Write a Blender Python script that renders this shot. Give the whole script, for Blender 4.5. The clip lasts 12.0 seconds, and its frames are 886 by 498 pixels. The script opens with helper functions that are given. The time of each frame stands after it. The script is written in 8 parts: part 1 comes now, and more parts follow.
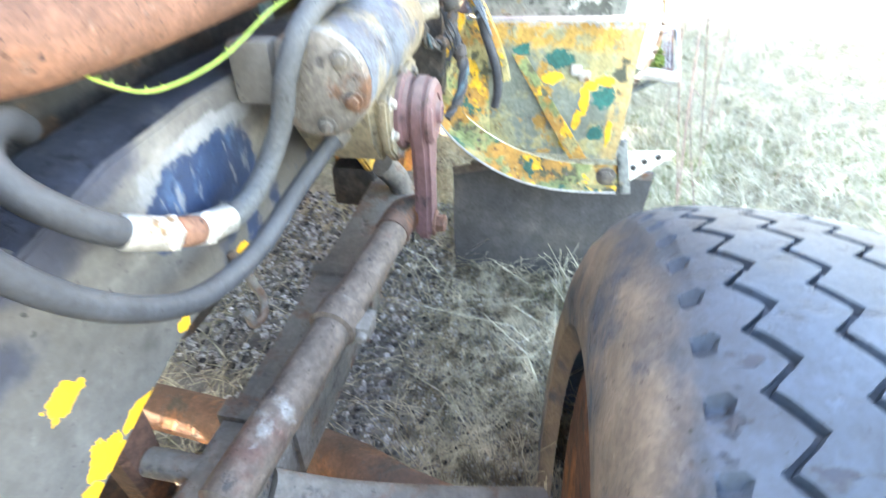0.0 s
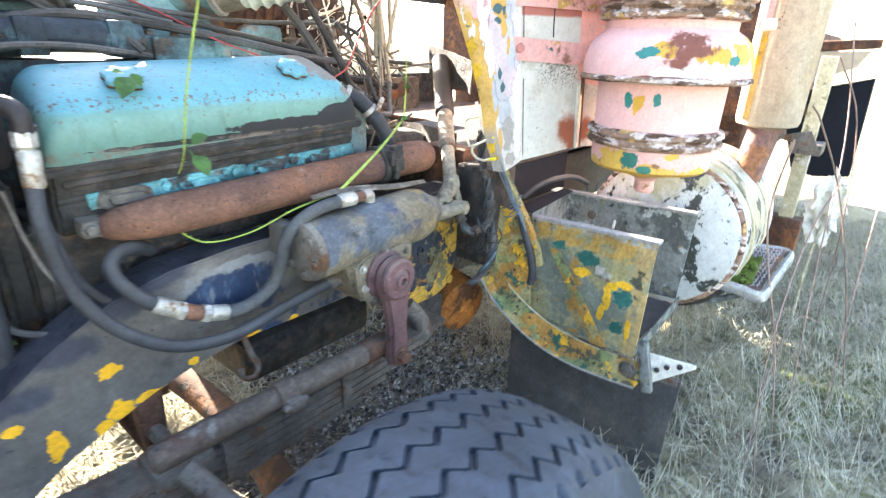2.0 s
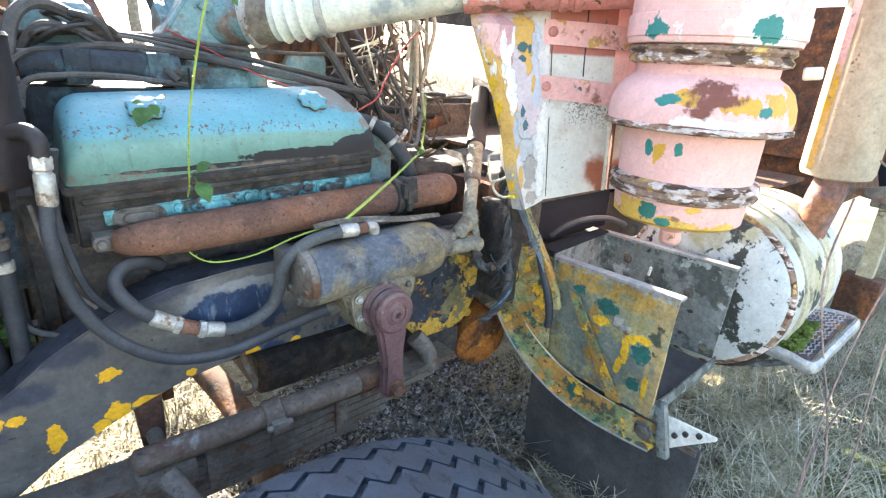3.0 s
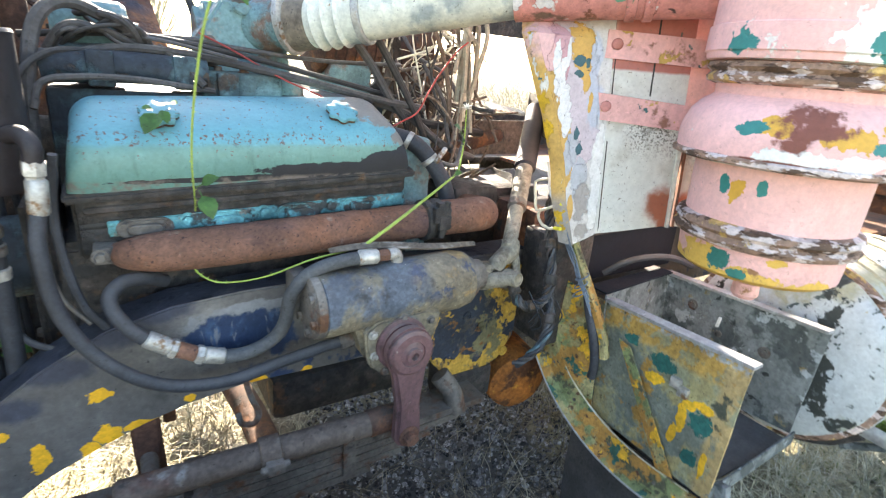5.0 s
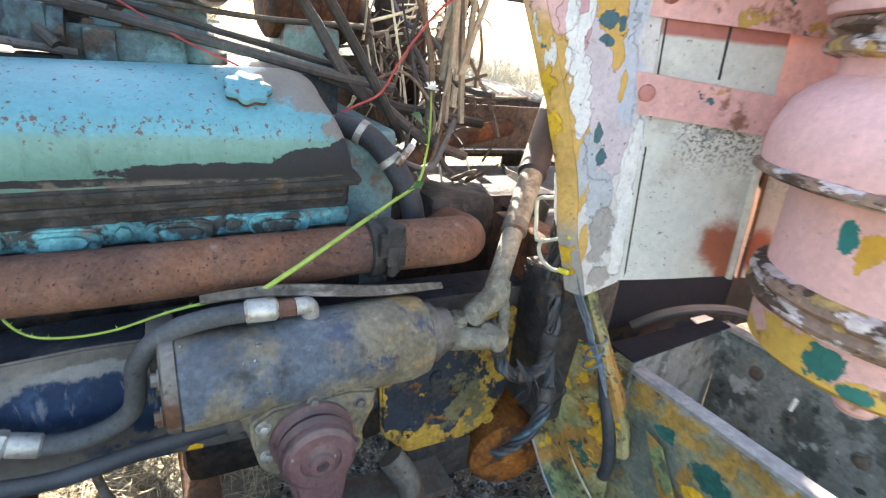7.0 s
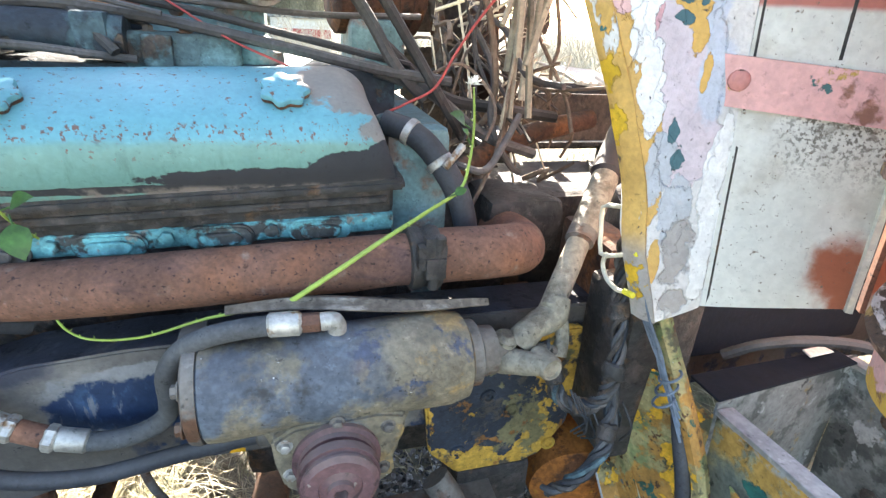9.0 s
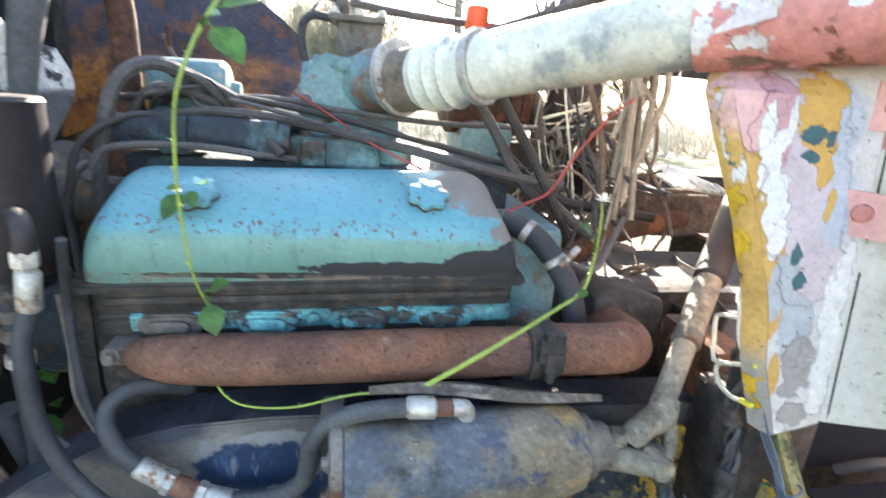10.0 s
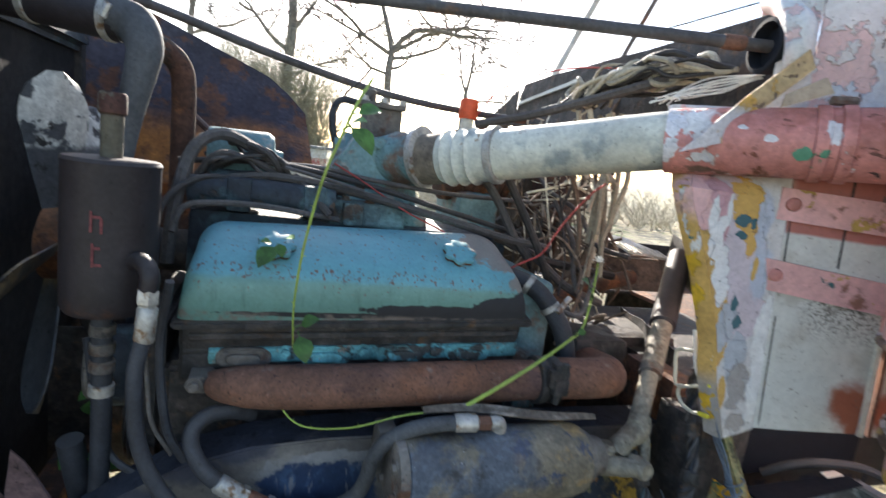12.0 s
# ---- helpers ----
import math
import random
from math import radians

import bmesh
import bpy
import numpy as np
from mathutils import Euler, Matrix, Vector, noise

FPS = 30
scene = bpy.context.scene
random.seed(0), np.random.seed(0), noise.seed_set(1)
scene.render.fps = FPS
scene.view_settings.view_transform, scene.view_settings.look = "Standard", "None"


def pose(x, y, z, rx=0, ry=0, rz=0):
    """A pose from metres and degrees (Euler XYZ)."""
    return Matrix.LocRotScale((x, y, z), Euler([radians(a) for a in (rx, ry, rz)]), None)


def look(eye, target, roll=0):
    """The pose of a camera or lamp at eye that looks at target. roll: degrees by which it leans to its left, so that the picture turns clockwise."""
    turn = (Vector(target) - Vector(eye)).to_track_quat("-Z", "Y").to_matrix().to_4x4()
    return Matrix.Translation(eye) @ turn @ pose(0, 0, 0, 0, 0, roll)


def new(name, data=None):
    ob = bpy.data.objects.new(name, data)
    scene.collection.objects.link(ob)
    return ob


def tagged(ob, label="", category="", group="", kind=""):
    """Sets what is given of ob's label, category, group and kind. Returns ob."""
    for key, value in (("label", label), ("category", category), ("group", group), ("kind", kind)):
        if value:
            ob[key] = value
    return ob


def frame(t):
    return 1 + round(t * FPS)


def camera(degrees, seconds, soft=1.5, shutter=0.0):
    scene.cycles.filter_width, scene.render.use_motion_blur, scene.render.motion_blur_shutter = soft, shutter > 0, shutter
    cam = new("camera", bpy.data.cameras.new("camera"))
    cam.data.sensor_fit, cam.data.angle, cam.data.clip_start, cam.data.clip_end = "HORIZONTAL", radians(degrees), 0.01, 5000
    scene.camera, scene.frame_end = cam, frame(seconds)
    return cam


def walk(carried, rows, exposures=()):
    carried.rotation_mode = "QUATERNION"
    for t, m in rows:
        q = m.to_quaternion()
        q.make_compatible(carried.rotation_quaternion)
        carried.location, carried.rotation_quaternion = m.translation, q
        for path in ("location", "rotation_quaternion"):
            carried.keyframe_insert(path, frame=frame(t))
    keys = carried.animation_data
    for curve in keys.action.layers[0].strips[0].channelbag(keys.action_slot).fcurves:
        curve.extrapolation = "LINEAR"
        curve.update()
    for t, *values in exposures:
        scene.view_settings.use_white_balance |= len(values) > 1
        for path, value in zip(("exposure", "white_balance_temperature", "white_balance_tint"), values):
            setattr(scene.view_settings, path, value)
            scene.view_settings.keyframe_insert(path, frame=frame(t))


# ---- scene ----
cam = camera(81.4, 12.0, soft=1.2, shutter=0.4)
PATH = [
    (0, (0.195, 0.19, 1.002), (1.8, 0.496, -0.15), -0.1),
    (0.5, (0.15, 0.088, 1.1), (1.737, 0.806, 0.117), -1.7),
    (1, (0.077, -0.062, 1.123), (1.596, 0.904, 0.251), -2.1),
    (1.5, (0.049, -0.252, 1.192), (1.537, 0.822, 0.398), -1.7),
    (2, (0.197, -0.363, 1.2), (1.623, 0.831, 0.465), 1.6),
    (2.5, (0.346, -0.454, 1.226), (1.642, 0.894, 0.516), 3.3),
    (3, (0.33, -0.458, 1.245), (1.557, 0.963, 0.556), 3.2),
    (3.5, (0.311, -0.45, 1.238), (1.525, 0.991, 0.567), 3.8),
    (3.7, (0.31, -0.454, 1.238), (1.516, 0.996, 0.573), 3.8),
    (5.3, (0.565, -0.346, 1.245), (1.558, 1.259, 0.586), 6.2),
    (5.5, (0.63, -0.312, 1.235), (1.6, 1.304, 0.566), 7.1),
    (6, (0.649, -0.262, 1.225), (1.685, 1.3, 0.528), 9.4),
    (6.5, (0.666, -0.221, 1.225), (1.723, 1.332, 0.537), 8.8),
    (7, (0.76, -0.154, 1.23), (1.664, 1.472, 0.497), 6.4),
    (7.2, (0.801, -0.13, 1.225), (1.621, 1.534, 0.477), 5.4),
    (8.8, (0.87, -0.11, 1.232), (1.415, 1.635, 0.42), 3.5),
    (9, (0.866, -0.111, 1.239), (1.396, 1.642, 0.434), 3.3),
    (9.5, (0.82, -0.117, 1.261), (1.296, 1.689, 0.545), 3.6),
    (10, (0.747, -0.135, 1.295), (1.099, 1.746, 0.715), 4.6),
    (10.5, (0.656, -0.164, 1.327), (0.921, 1.775, 0.914), 5.4),
    (11, (0.593, -0.197, 1.34), (0.869, 1.763, 1.05), 6.1),
    (11.5, (0.54, -0.229, 1.342), (0.951, 1.707, 1.053), 6.9),
    (12, (0.522, -0.272, 1.311), (1.159, 1.594, 0.977), 7.8),
]
# seconds, stops, white balance
EXPOSURE = [(0, 5, 7600), (0.5, 4.4, 7350), (1, 4.1, 7200), (1.5, 4.08, 7080), (2, 3.55, 6980), (2.5, 3.25, 6880), (3.5, 3.25, 6900), (5.5, 3.05, 7060), (6.5, 3.03, 6990), (7.2, 2.85, 6920), (9, 3.17, 6820), (10, 3.07, 6750), (11, 2.56, 6580), (12, 1.85, 6480)]
walk(cam, [(t, look(eye, target, roll)) for t, eye, target, roll in PATH], [(t, stops, kelvin, 13) for t, stops, kelvin in EXPOSURE])

# ---------- world, sun ----------
SUN_FROM = Vector((0.15, 0.85, 0.435)).normalized()
world = bpy.data.worlds.new("sky")
scene.world = world
world.use_nodes = True
wn = world.node_tree
sky = wn.nodes.new("ShaderNodeTexSky")
sky.sky_type, sky.sun_disc = "NISHITA", False
sky.sun_elevation = math.asin(SUN_FROM.z)
sky.sun_rotation = math.atan2(SUN_FROM.x, SUN_FROM.y)
sky.dust_density = 1.0
wn.nodes["Background"].inputs["Strength"].default_value = 0.105
wn.links.new(sky.outputs["Color"], wn.nodes["Background"].inputs["Color"])
sun = new("sun", bpy.data.lights.new("sun", "SUN"))
sun.data.energy, sun.data.angle, sun.data.color = 5.0, radians(0.5), (1.0, 0.93, 0.82)
sun.matrix_world = look(SUN_FROM * 30, (0, 0, 0))


# ---------- helpers for building ----------
def thing(name, label, category, at=(0, 0, 0), group="", kind=""):
    ob = new(name)
    ob.empty_display_size = 0.05
    ob.location = at
    return tagged(ob, label, category, group, kind)


def finish(name, bm, material, parent=None, label="", sharp=38, smooth=True):
    me = bpy.data.meshes.new(name)
    bmesh.ops.recalc_face_normals(bm, faces=bm.faces)
    bm.to_mesh(me)
    bm.free()
    if smooth:
        me.polygons.foreach_set("use_smooth", [True] * len(me.polygons))
        me.set_sharp_from_angle(angle=radians(sharp))
    me.materials.append(material)
    ob = new(name, me)
    if parent is not None:
        ob.parent = parent
        if parent.parent is None:
            ob.matrix_parent_inverse = Matrix.Translation(-parent.location)
    if label:
        tagged(ob, label)
    return ob


def part(name, bm, material, parent, label="", sharp=38, smooth=True):
    return finish(name, bm, material, parent, label, sharp, smooth)


def spline(points, steps=6):
    """Catmull-Rom through the points."""
    p = [Vector(q) for q in points]
    if len(p) < 3:
        return p
    p = [p[0] * 2 - p[1]] + p + [p[-1] * 2 - p[-2]]
    out = []
    for i in range(1, len(p) - 2):
        a, b, c, d = p[i - 1 : i + 3]
        for s in range(steps):
            t = s / steps
            out.append(0.5 * (2 * b + (c - a) * t + (2 * a - 5 * b + 4 * c - d) * t * t + (3 * b - a - 3 * c + d) * t**3))
    return out + [p[-2]]


def sweep(bm, path, radii, seg=12, caps=True, squash=1.0):
    """A round tube along a path of vectors; radii: one number or one for each point."""
    n = len(path)
    if not hasattr(radii, "__len__"):
        radii = [radii] * n
    tangent = (path[1] - path[0]).normalized()
    side = tangent.orthogonal().normalized()
    rings = []
    for i, p in enumerate(path):
        t = (path[min(i + 1, n - 1)] - path[max(i - 1, 0)])
        t = t.normalized() if t.length > 1e-9 else tangent
        side = (side - t * side.dot(t)).normalized()
        other = t.cross(side)
        tangent = t
        rings.append([bm.verts.new(p + radii[i] * (math.cos(a) * side * squash + math.sin(a) * other)) for a in (2 * math.pi * k / seg for k in range(seg))])
    for a, b in zip(rings, rings[1:]):
        for k in range(seg):
            bm.faces.new((a[k], a[(k + 1) % seg], b[(k + 1) % seg], b[k]))
    if caps:
        bm.faces.new(rings[0][::-1])
        bm.faces.new(rings[-1])
    return bm


def tube(points, r, seg=12, steps=6, bm=None, radii=None, squash=1.0):
    bm = bm or bmesh.new()
    path = spline(points, steps)
    if radii is not None:
        r = [float(v) for v in np.interp(np.linspace(0, len(radii) - 1, len(path)), range(len(radii)), radii)]
    return sweep(bm, path, r, seg, True, squash)


def lathe(profile, origin, axis, seg=28, bm=None, caps=True):
    """Turns a profile of (radius, height) about the axis through origin."""
    bm = bm or bmesh.new()
    axis = Vector(axis).normalized()
    u = axis.orthogonal().normalized()
    v = axis.cross(u)
    rings = []
    for r, h in profile:
        c = Vector(origin) + axis * h
        rings.append([bm.verts.new(c + max(r, 1e-4) * (math.cos(a) * u + math.sin(a) * v)) for a in (2 * math.pi * k / seg for k in range(seg))])
    for a, b in zip(rings, rings[1:]):
        for k in range(seg):
            bm.faces.new((a[k], a[(k + 1) % seg], b[(k + 1) % seg], b[k]))
    if caps:
        bm.faces.new(rings[0][::-1])
        bm.faces.new(rings[-1])
    return bm


def rod(a, b, r, seg=14, edge=None, bm=None):
    """A cylinder from a to b with softened rims."""
    a, b = Vector(a), Vector(b)
    length = (b - a).length
    e = min(r * 0.25, length * 0.2) if edge is None else edge
    return lathe([(r - e, 0), (r, e), (r, length - e), (r - e, length)], a, b - a, seg, bm)


def block(lo, hi, bevel=0.004, turn=None, bm=None, seg=2):
    """A box between two corners, with softened edges; turn: a matrix applied about its centre."""
    own = bmesh.new()
    lo, hi = Vector(lo), Vector(hi)
    c, s = (lo + hi) / 2, hi - lo
    bmesh.ops.create_cube(own, size=1.0, matrix=Matrix.Diagonal((*s, 1)))
    if bevel:
        bmesh.ops.bevel(own, geom=list(own.edges), offset=bevel, segments=seg, profile=0.6, affect="EDGES")
    own.transform(Matrix.Translation(c) @ (turn or Matrix()))
    return merge(bm, own)


def merge(bm, own):
    if bm is None:
        return own
    me = bpy.data.meshes.new("joint")
    own.to_mesh(me)
    own.free()
    bm.from_mesh(me)
    bpy.data.meshes.remove(me)
    return bm


def slab(outline, origin, u, v, thick, bevel=0.0015, bm=None, seg=1):
    """A plate: an outline of (a, b) on the axes u and v at origin, thickened along u x v."""
    own = bmesh.new()
    u, v = Vector(u).normalized(), Vector(v).normalized()
    w = u.cross(v)
    face = own.faces.new([own.verts.new(Vector(origin) + a * u + b * v) for a, b in outline])
    out = bmesh.ops.extrude_face_region(own, geom=[face])
    bmesh.ops.translate(own, verts=[g for g in out["geom"] if isinstance(g, bmesh.types.BMVert)], vec=w * thick)
    bmesh.ops.recalc_face_normals(own, faces=own.faces)
    if bevel:
        rim = [e for e in own.edges if len(e.link_faces) == 2 and e.calc_face_angle(0) > 0.5]
        bmesh.ops.bevel(own, geom=rim, offset=bevel, segments=seg, affect="EDGES", clamp_overlap=True)
    return merge(bm, own)


def bolt(at, axis, r=0.010, h=0.008, bm=None, washer=True):
    axis = Vector(axis).normalized()
    own = bmesh.new()
    if washer:
        lathe([(r * 1.45, 0), (r * 1.5, h * 0.12), (r * 1.4, h * 0.25)], at, axis, 14, own)
    lathe([(r, h * 0.2), (r, h * 0.9), (r * 0.8, h)], at, axis, 6, own)
    return merge(bm, own)


def dented(bm, amount, scale, seed=0.0):
    """Pushes points in and out a little, so that old sheet is not quite even."""
    bm.normal_update()
    for v in bm.verts:
        v.co += v.normal * amount * noise.noise(v.co * scale + Vector((seed, seed * 1.7, 3.1)))
    return bm


def thicken(bm, thick):
    """Gives an open sheet its thickness."""
    bmesh.ops.recalc_face_normals(bm, faces=bm.faces)
    bm.normal_update()
    bmesh.ops.solidify(bm, geom=list(bm.faces), thickness=thick)
    return bm


def twisted(points, count, r_wire, r_bundle, turns, steps=8):
    """The paths of wires that wind round one another along a line."""
    line = spline(points, steps)
    out = [[] for _ in range(count)]
    side = (line[1] - line[0]).orthogonal().normalized()
    for i, p in enumerate(line):
        d = (line[min(i + 1, len(line) - 1)] - line[max(i - 1, 0)]).normalized()
        side = (side - d * side.dot(d)).normalized()
        other = d.cross(side)
        for k in range(count):
            a = 2 * math.pi * (k / count + turns * i / len(line)) + 0.5 * math.sin(7 * k + 0.4 * i)
            r = r_bundle * (0.8 + 0.35 * math.sin(3 * k + 0.55 * i))
            out[k].append(p + r * (math.cos(a) * side + math.sin(a) * other))
    return [sweep(bmesh.new(), path, r_wire, 6) for path in out]


def cut(bm, times=1):
    bmesh.ops.subdivide_edges(bm, edges=list(bm.edges), cuts=times, use_grid_fill=True)
    return bm


# ---------- materials ----------
def socket(nt, node, key, value):
    if isinstance(value, bpy.types.NodeSocket):
        nt.links.new(value, node.inputs[key])
    else:
        node.inputs[key].default_value = value


def surface(name, base, rough=0.65, metal=0.0, grain=0.3, fine=90.0, coarse=7.0, bump=0.25, layers=(), dust=0.0, relief=0.6, random=0.0, island=0.0):
    """Layered old paint or metal. A layer: c colour, s scale, lo and hi of its mask, and at will st stretch, seed, r roughness,
    zone [(axis, from, to), ...] over which it comes in, ragged: how far the zone's border wanders."""
    m = bpy.data.materials.new(name)
    m.use_nodes = True
    nt = m.node_tree
    bsdf = nt.nodes["Principled BSDF"]
    coord = nt.nodes.new("ShaderNodeTexCoord").outputs["Object"]

    def math_node(op, a, b=0.0):
        n = nt.nodes.new("ShaderNodeMath")
        n.operation = op
        socket(nt, n, 0, a)
        socket(nt, n, 1, b)
        return n.outputs[0]

    def noisy(scale, detail=5.0, stretch=(1, 1, 1), seed=0.0, rough=0.6):
        mp = nt.nodes.new("ShaderNodeMapping")
        mp.inputs["Scale"].default_value = stretch
        mp.inputs["Location"].default_value = (seed * 3.7, seed * 1.9, seed * 2.3)
        nt.links.new(coord, mp.inputs["Vector"])
        n = nt.nodes.new("ShaderNodeTexNoise")
        n.inputs["Scale"].default_value, n.inputs["Detail"].default_value, n.inputs["Roughness"].default_value = scale, detail, rough
        nt.links.new(mp.outputs[0], n.inputs["Vector"])
        return n.outputs["Fac"]

    def ramp(value, lo, hi, out_lo=0.0, out_hi=1.0):
        n = nt.nodes.new("ShaderNodeMapRange")
        n.interpolation_type = "SMOOTHSTEP"
        socket(nt, n, "Value", value)
        for key, v in (("From Min", lo), ("From Max", hi), ("To Min", out_lo), ("To Max", out_hi)):
            n.inputs[key].default_value = v
        return n.outputs["Result"]

    def blend(fac, a, b, mode="MIX"):
        n = nt.nodes.new("ShaderNodeMix")
        n.data_type, n.blend_type = "RGBA", mode
        socket(nt, n, 0, fac)
        socket(nt, n, 6, a)
        socket(nt, n, 7, b)
        return n.outputs[2]

    rgb = lambda c: (*c, 1.0)  # noqa: E731
    colour, roughness, height = rgb(base), rough, None
    axes = None
    for k, la in enumerate(layers):
        if "spots" in la:
            mask = None
            warp = nt.nodes.new("ShaderNodeTexNoise")
            warp.inputs["Scale"].default_value, warp.inputs["Detail"].default_value, warp.inputs["Roughness"].default_value = la.get("s", 40.0) * 1.3, 6.0, 0.62
            nt.links.new(coord, warp.inputs["Vector"])
            off = nt.nodes.new("ShaderNodeVectorMath")
            off.operation = "SUBTRACT"
            nt.links.new(warp.outputs["Color"], off.inputs[0])
            off.inputs[1].default_value = (0.5, 0.5, 0.5)
            for centre, radii in la["spots"]:
                rel = nt.nodes.new("ShaderNodeVectorMath")
                rel.operation = "SUBTRACT"
                nt.links.new(coord, rel.inputs[0])
                rel.inputs[1].default_value = centre
                sized = nt.nodes.new("ShaderNodeVectorMath")
                sized.operation = "DIVIDE"
                nt.links.new(rel.outputs[0], sized.inputs[0])
                sized.inputs[1].default_value = radii
                bent = nt.nodes.new("ShaderNodeVectorMath")
                bent.operation = "MULTIPLY_ADD"
                nt.links.new(off.outputs[0], bent.inputs[0])
                bent.inputs[1].default_value = (la.get("warp", 1.6) * 1.9,) * 3
                nt.links.new(sized.outputs[0], bent.inputs[2])
                size = nt.nodes.new("ShaderNodeVectorMath")
                size.operation = "LENGTH"
                nt.links.new(bent.outputs[0], size.inputs[0])
                one = ramp(size.outputs["Value"], 1.0, 1.0 - la.get("soft", 0.08))
                mask = one if mask is None else math_node("MAXIMUM", mask, one)
        else:
            mask = ramp(noisy(la["s"], la.get("d", 7.0), la.get("st", (1, 1, 1)), la.get("seed", k + 1.0), 0.62), la["lo"], la["hi"])
        for axis, a, b in la.get("zone", ()):
            if axes is None:
                axes = nt.nodes.new("ShaderNodeSeparateXYZ")
                nt.links.new(coord, axes.inputs[0])
            wander = math_node("MULTIPLY", math_node("SUBTRACT", noisy(la.get("zs", 25.0), 4.0, (1, 1, 1), 5.0 + k), 0.5), la.get("ragged", 0.0))
            pos = math_node("ADD", axes.outputs["XYZ".index(axis.upper())], wander)
            mask = math_node("MULTIPLY", mask, ramp(pos, a, b))
        colour = blend(mask, colour, rgb(la["c"]))
        if "r" in la:
            roughness = math_node("ADD", math_node("MULTIPLY", mask, la["r"] - rough), roughness) if not isinstance(roughness, float) else math_node("ADD", math_node("MULTIPLY", mask, la["r"] - rough), rough)
        edge = math_node("MULTIPLY", mask, la.get("h", -relief))
        height = edge if height is None else math_node("ADD", height, edge)
    speck, blot = noisy(fine, 6.0, seed=9.0), noisy(coarse, 5.0, seed=4.0)
    shade = math_node("MULTIPLY", ramp(speck, 0.36, 0.64, 1 - grain * 0.42, 1 + grain * 0.42), ramp(blot, 0.3, 0.7, 1 - grain * 0.6, 1 + grain * 0.6))
    mid = noisy(34.0, 4.0, seed=2.0)
    shade = math_node("MULTIPLY", shade, ramp(mid, 0.36, 0.64, 1 - grain * 0.32, 1 + grain * 0.32))
    pits, scuffs = noisy(85.0, 8.0, seed=6.0, rough=0.7), noisy(46.0, 8.0, seed=13.0, rough=0.7)
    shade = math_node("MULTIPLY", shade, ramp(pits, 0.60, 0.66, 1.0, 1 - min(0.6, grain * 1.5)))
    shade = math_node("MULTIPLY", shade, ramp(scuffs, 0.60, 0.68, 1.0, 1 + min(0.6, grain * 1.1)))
    if island:
        geo = nt.nodes.new("ShaderNodeNewGeometry")
        shade = math_node("MULTIPLY", shade, ramp(geo.outputs["Random Per Island"], 0.0, 1.0, 1 - island, 1 + island))
    if random:
        info = nt.nodes.new("ShaderNodeObjectInfo")
        shade = math_node("MULTIPLY", shade, ramp(info.outputs["Random"], 0.0, 1.0, 1 - random, 1 + random))
    colour = blend(1.0, colour, shade, "MULTIPLY")
    if dust:
        geo = nt.nodes.new("ShaderNodeNewGeometry")
        up = nt.nodes.new("ShaderNodeSeparateXYZ")
        nt.links.new(geo.outputs["Normal"], up.inputs[0])
        settle = math_node("MULTIPLY", ramp(math_node("ADD", up.outputs[2], math_node("MULTIPLY", blot, 0.8)), 0.5, 1.4), dust)
        colour = blend(settle, colour, (0.33, 0.29, 0.23, 1.0))
    socket(nt, bsdf, "Base Color", colour)
    socket(nt, bsdf, "Roughness", math_node("ADD", roughness, math_node("MULTIPLY", math_node("SUBTRACT", speck, 0.5), 0.25)))
    bsdf.inputs["Metallic"].default_value = metal
    bsdf.inputs["Specular IOR Level"].default_value = 0.35
    total = math_node("ADD", math_node("MULTIPLY", speck, 0.5), math_node("MULTIPLY", blot, 0.6))
    if height is not None:
        total = math_node("ADD", total, height)
    bp = nt.nodes.new("ShaderNodeBump")
    bp.inputs["Strength"].default_value, bp.inputs["Distance"].default_value = min(1.0, bump * 1.4), 0.004
    nt.links.new(total, bp.inputs["Height"])
    nt.links.new(bp.outputs[0], bsdf.inputs["Normal"])
    return m


PINK, GREEN = (0.74, 0.43, 0.39), (0.02, 0.11, 0.09)
TEAL = (0.118, 0.30, 0.335)

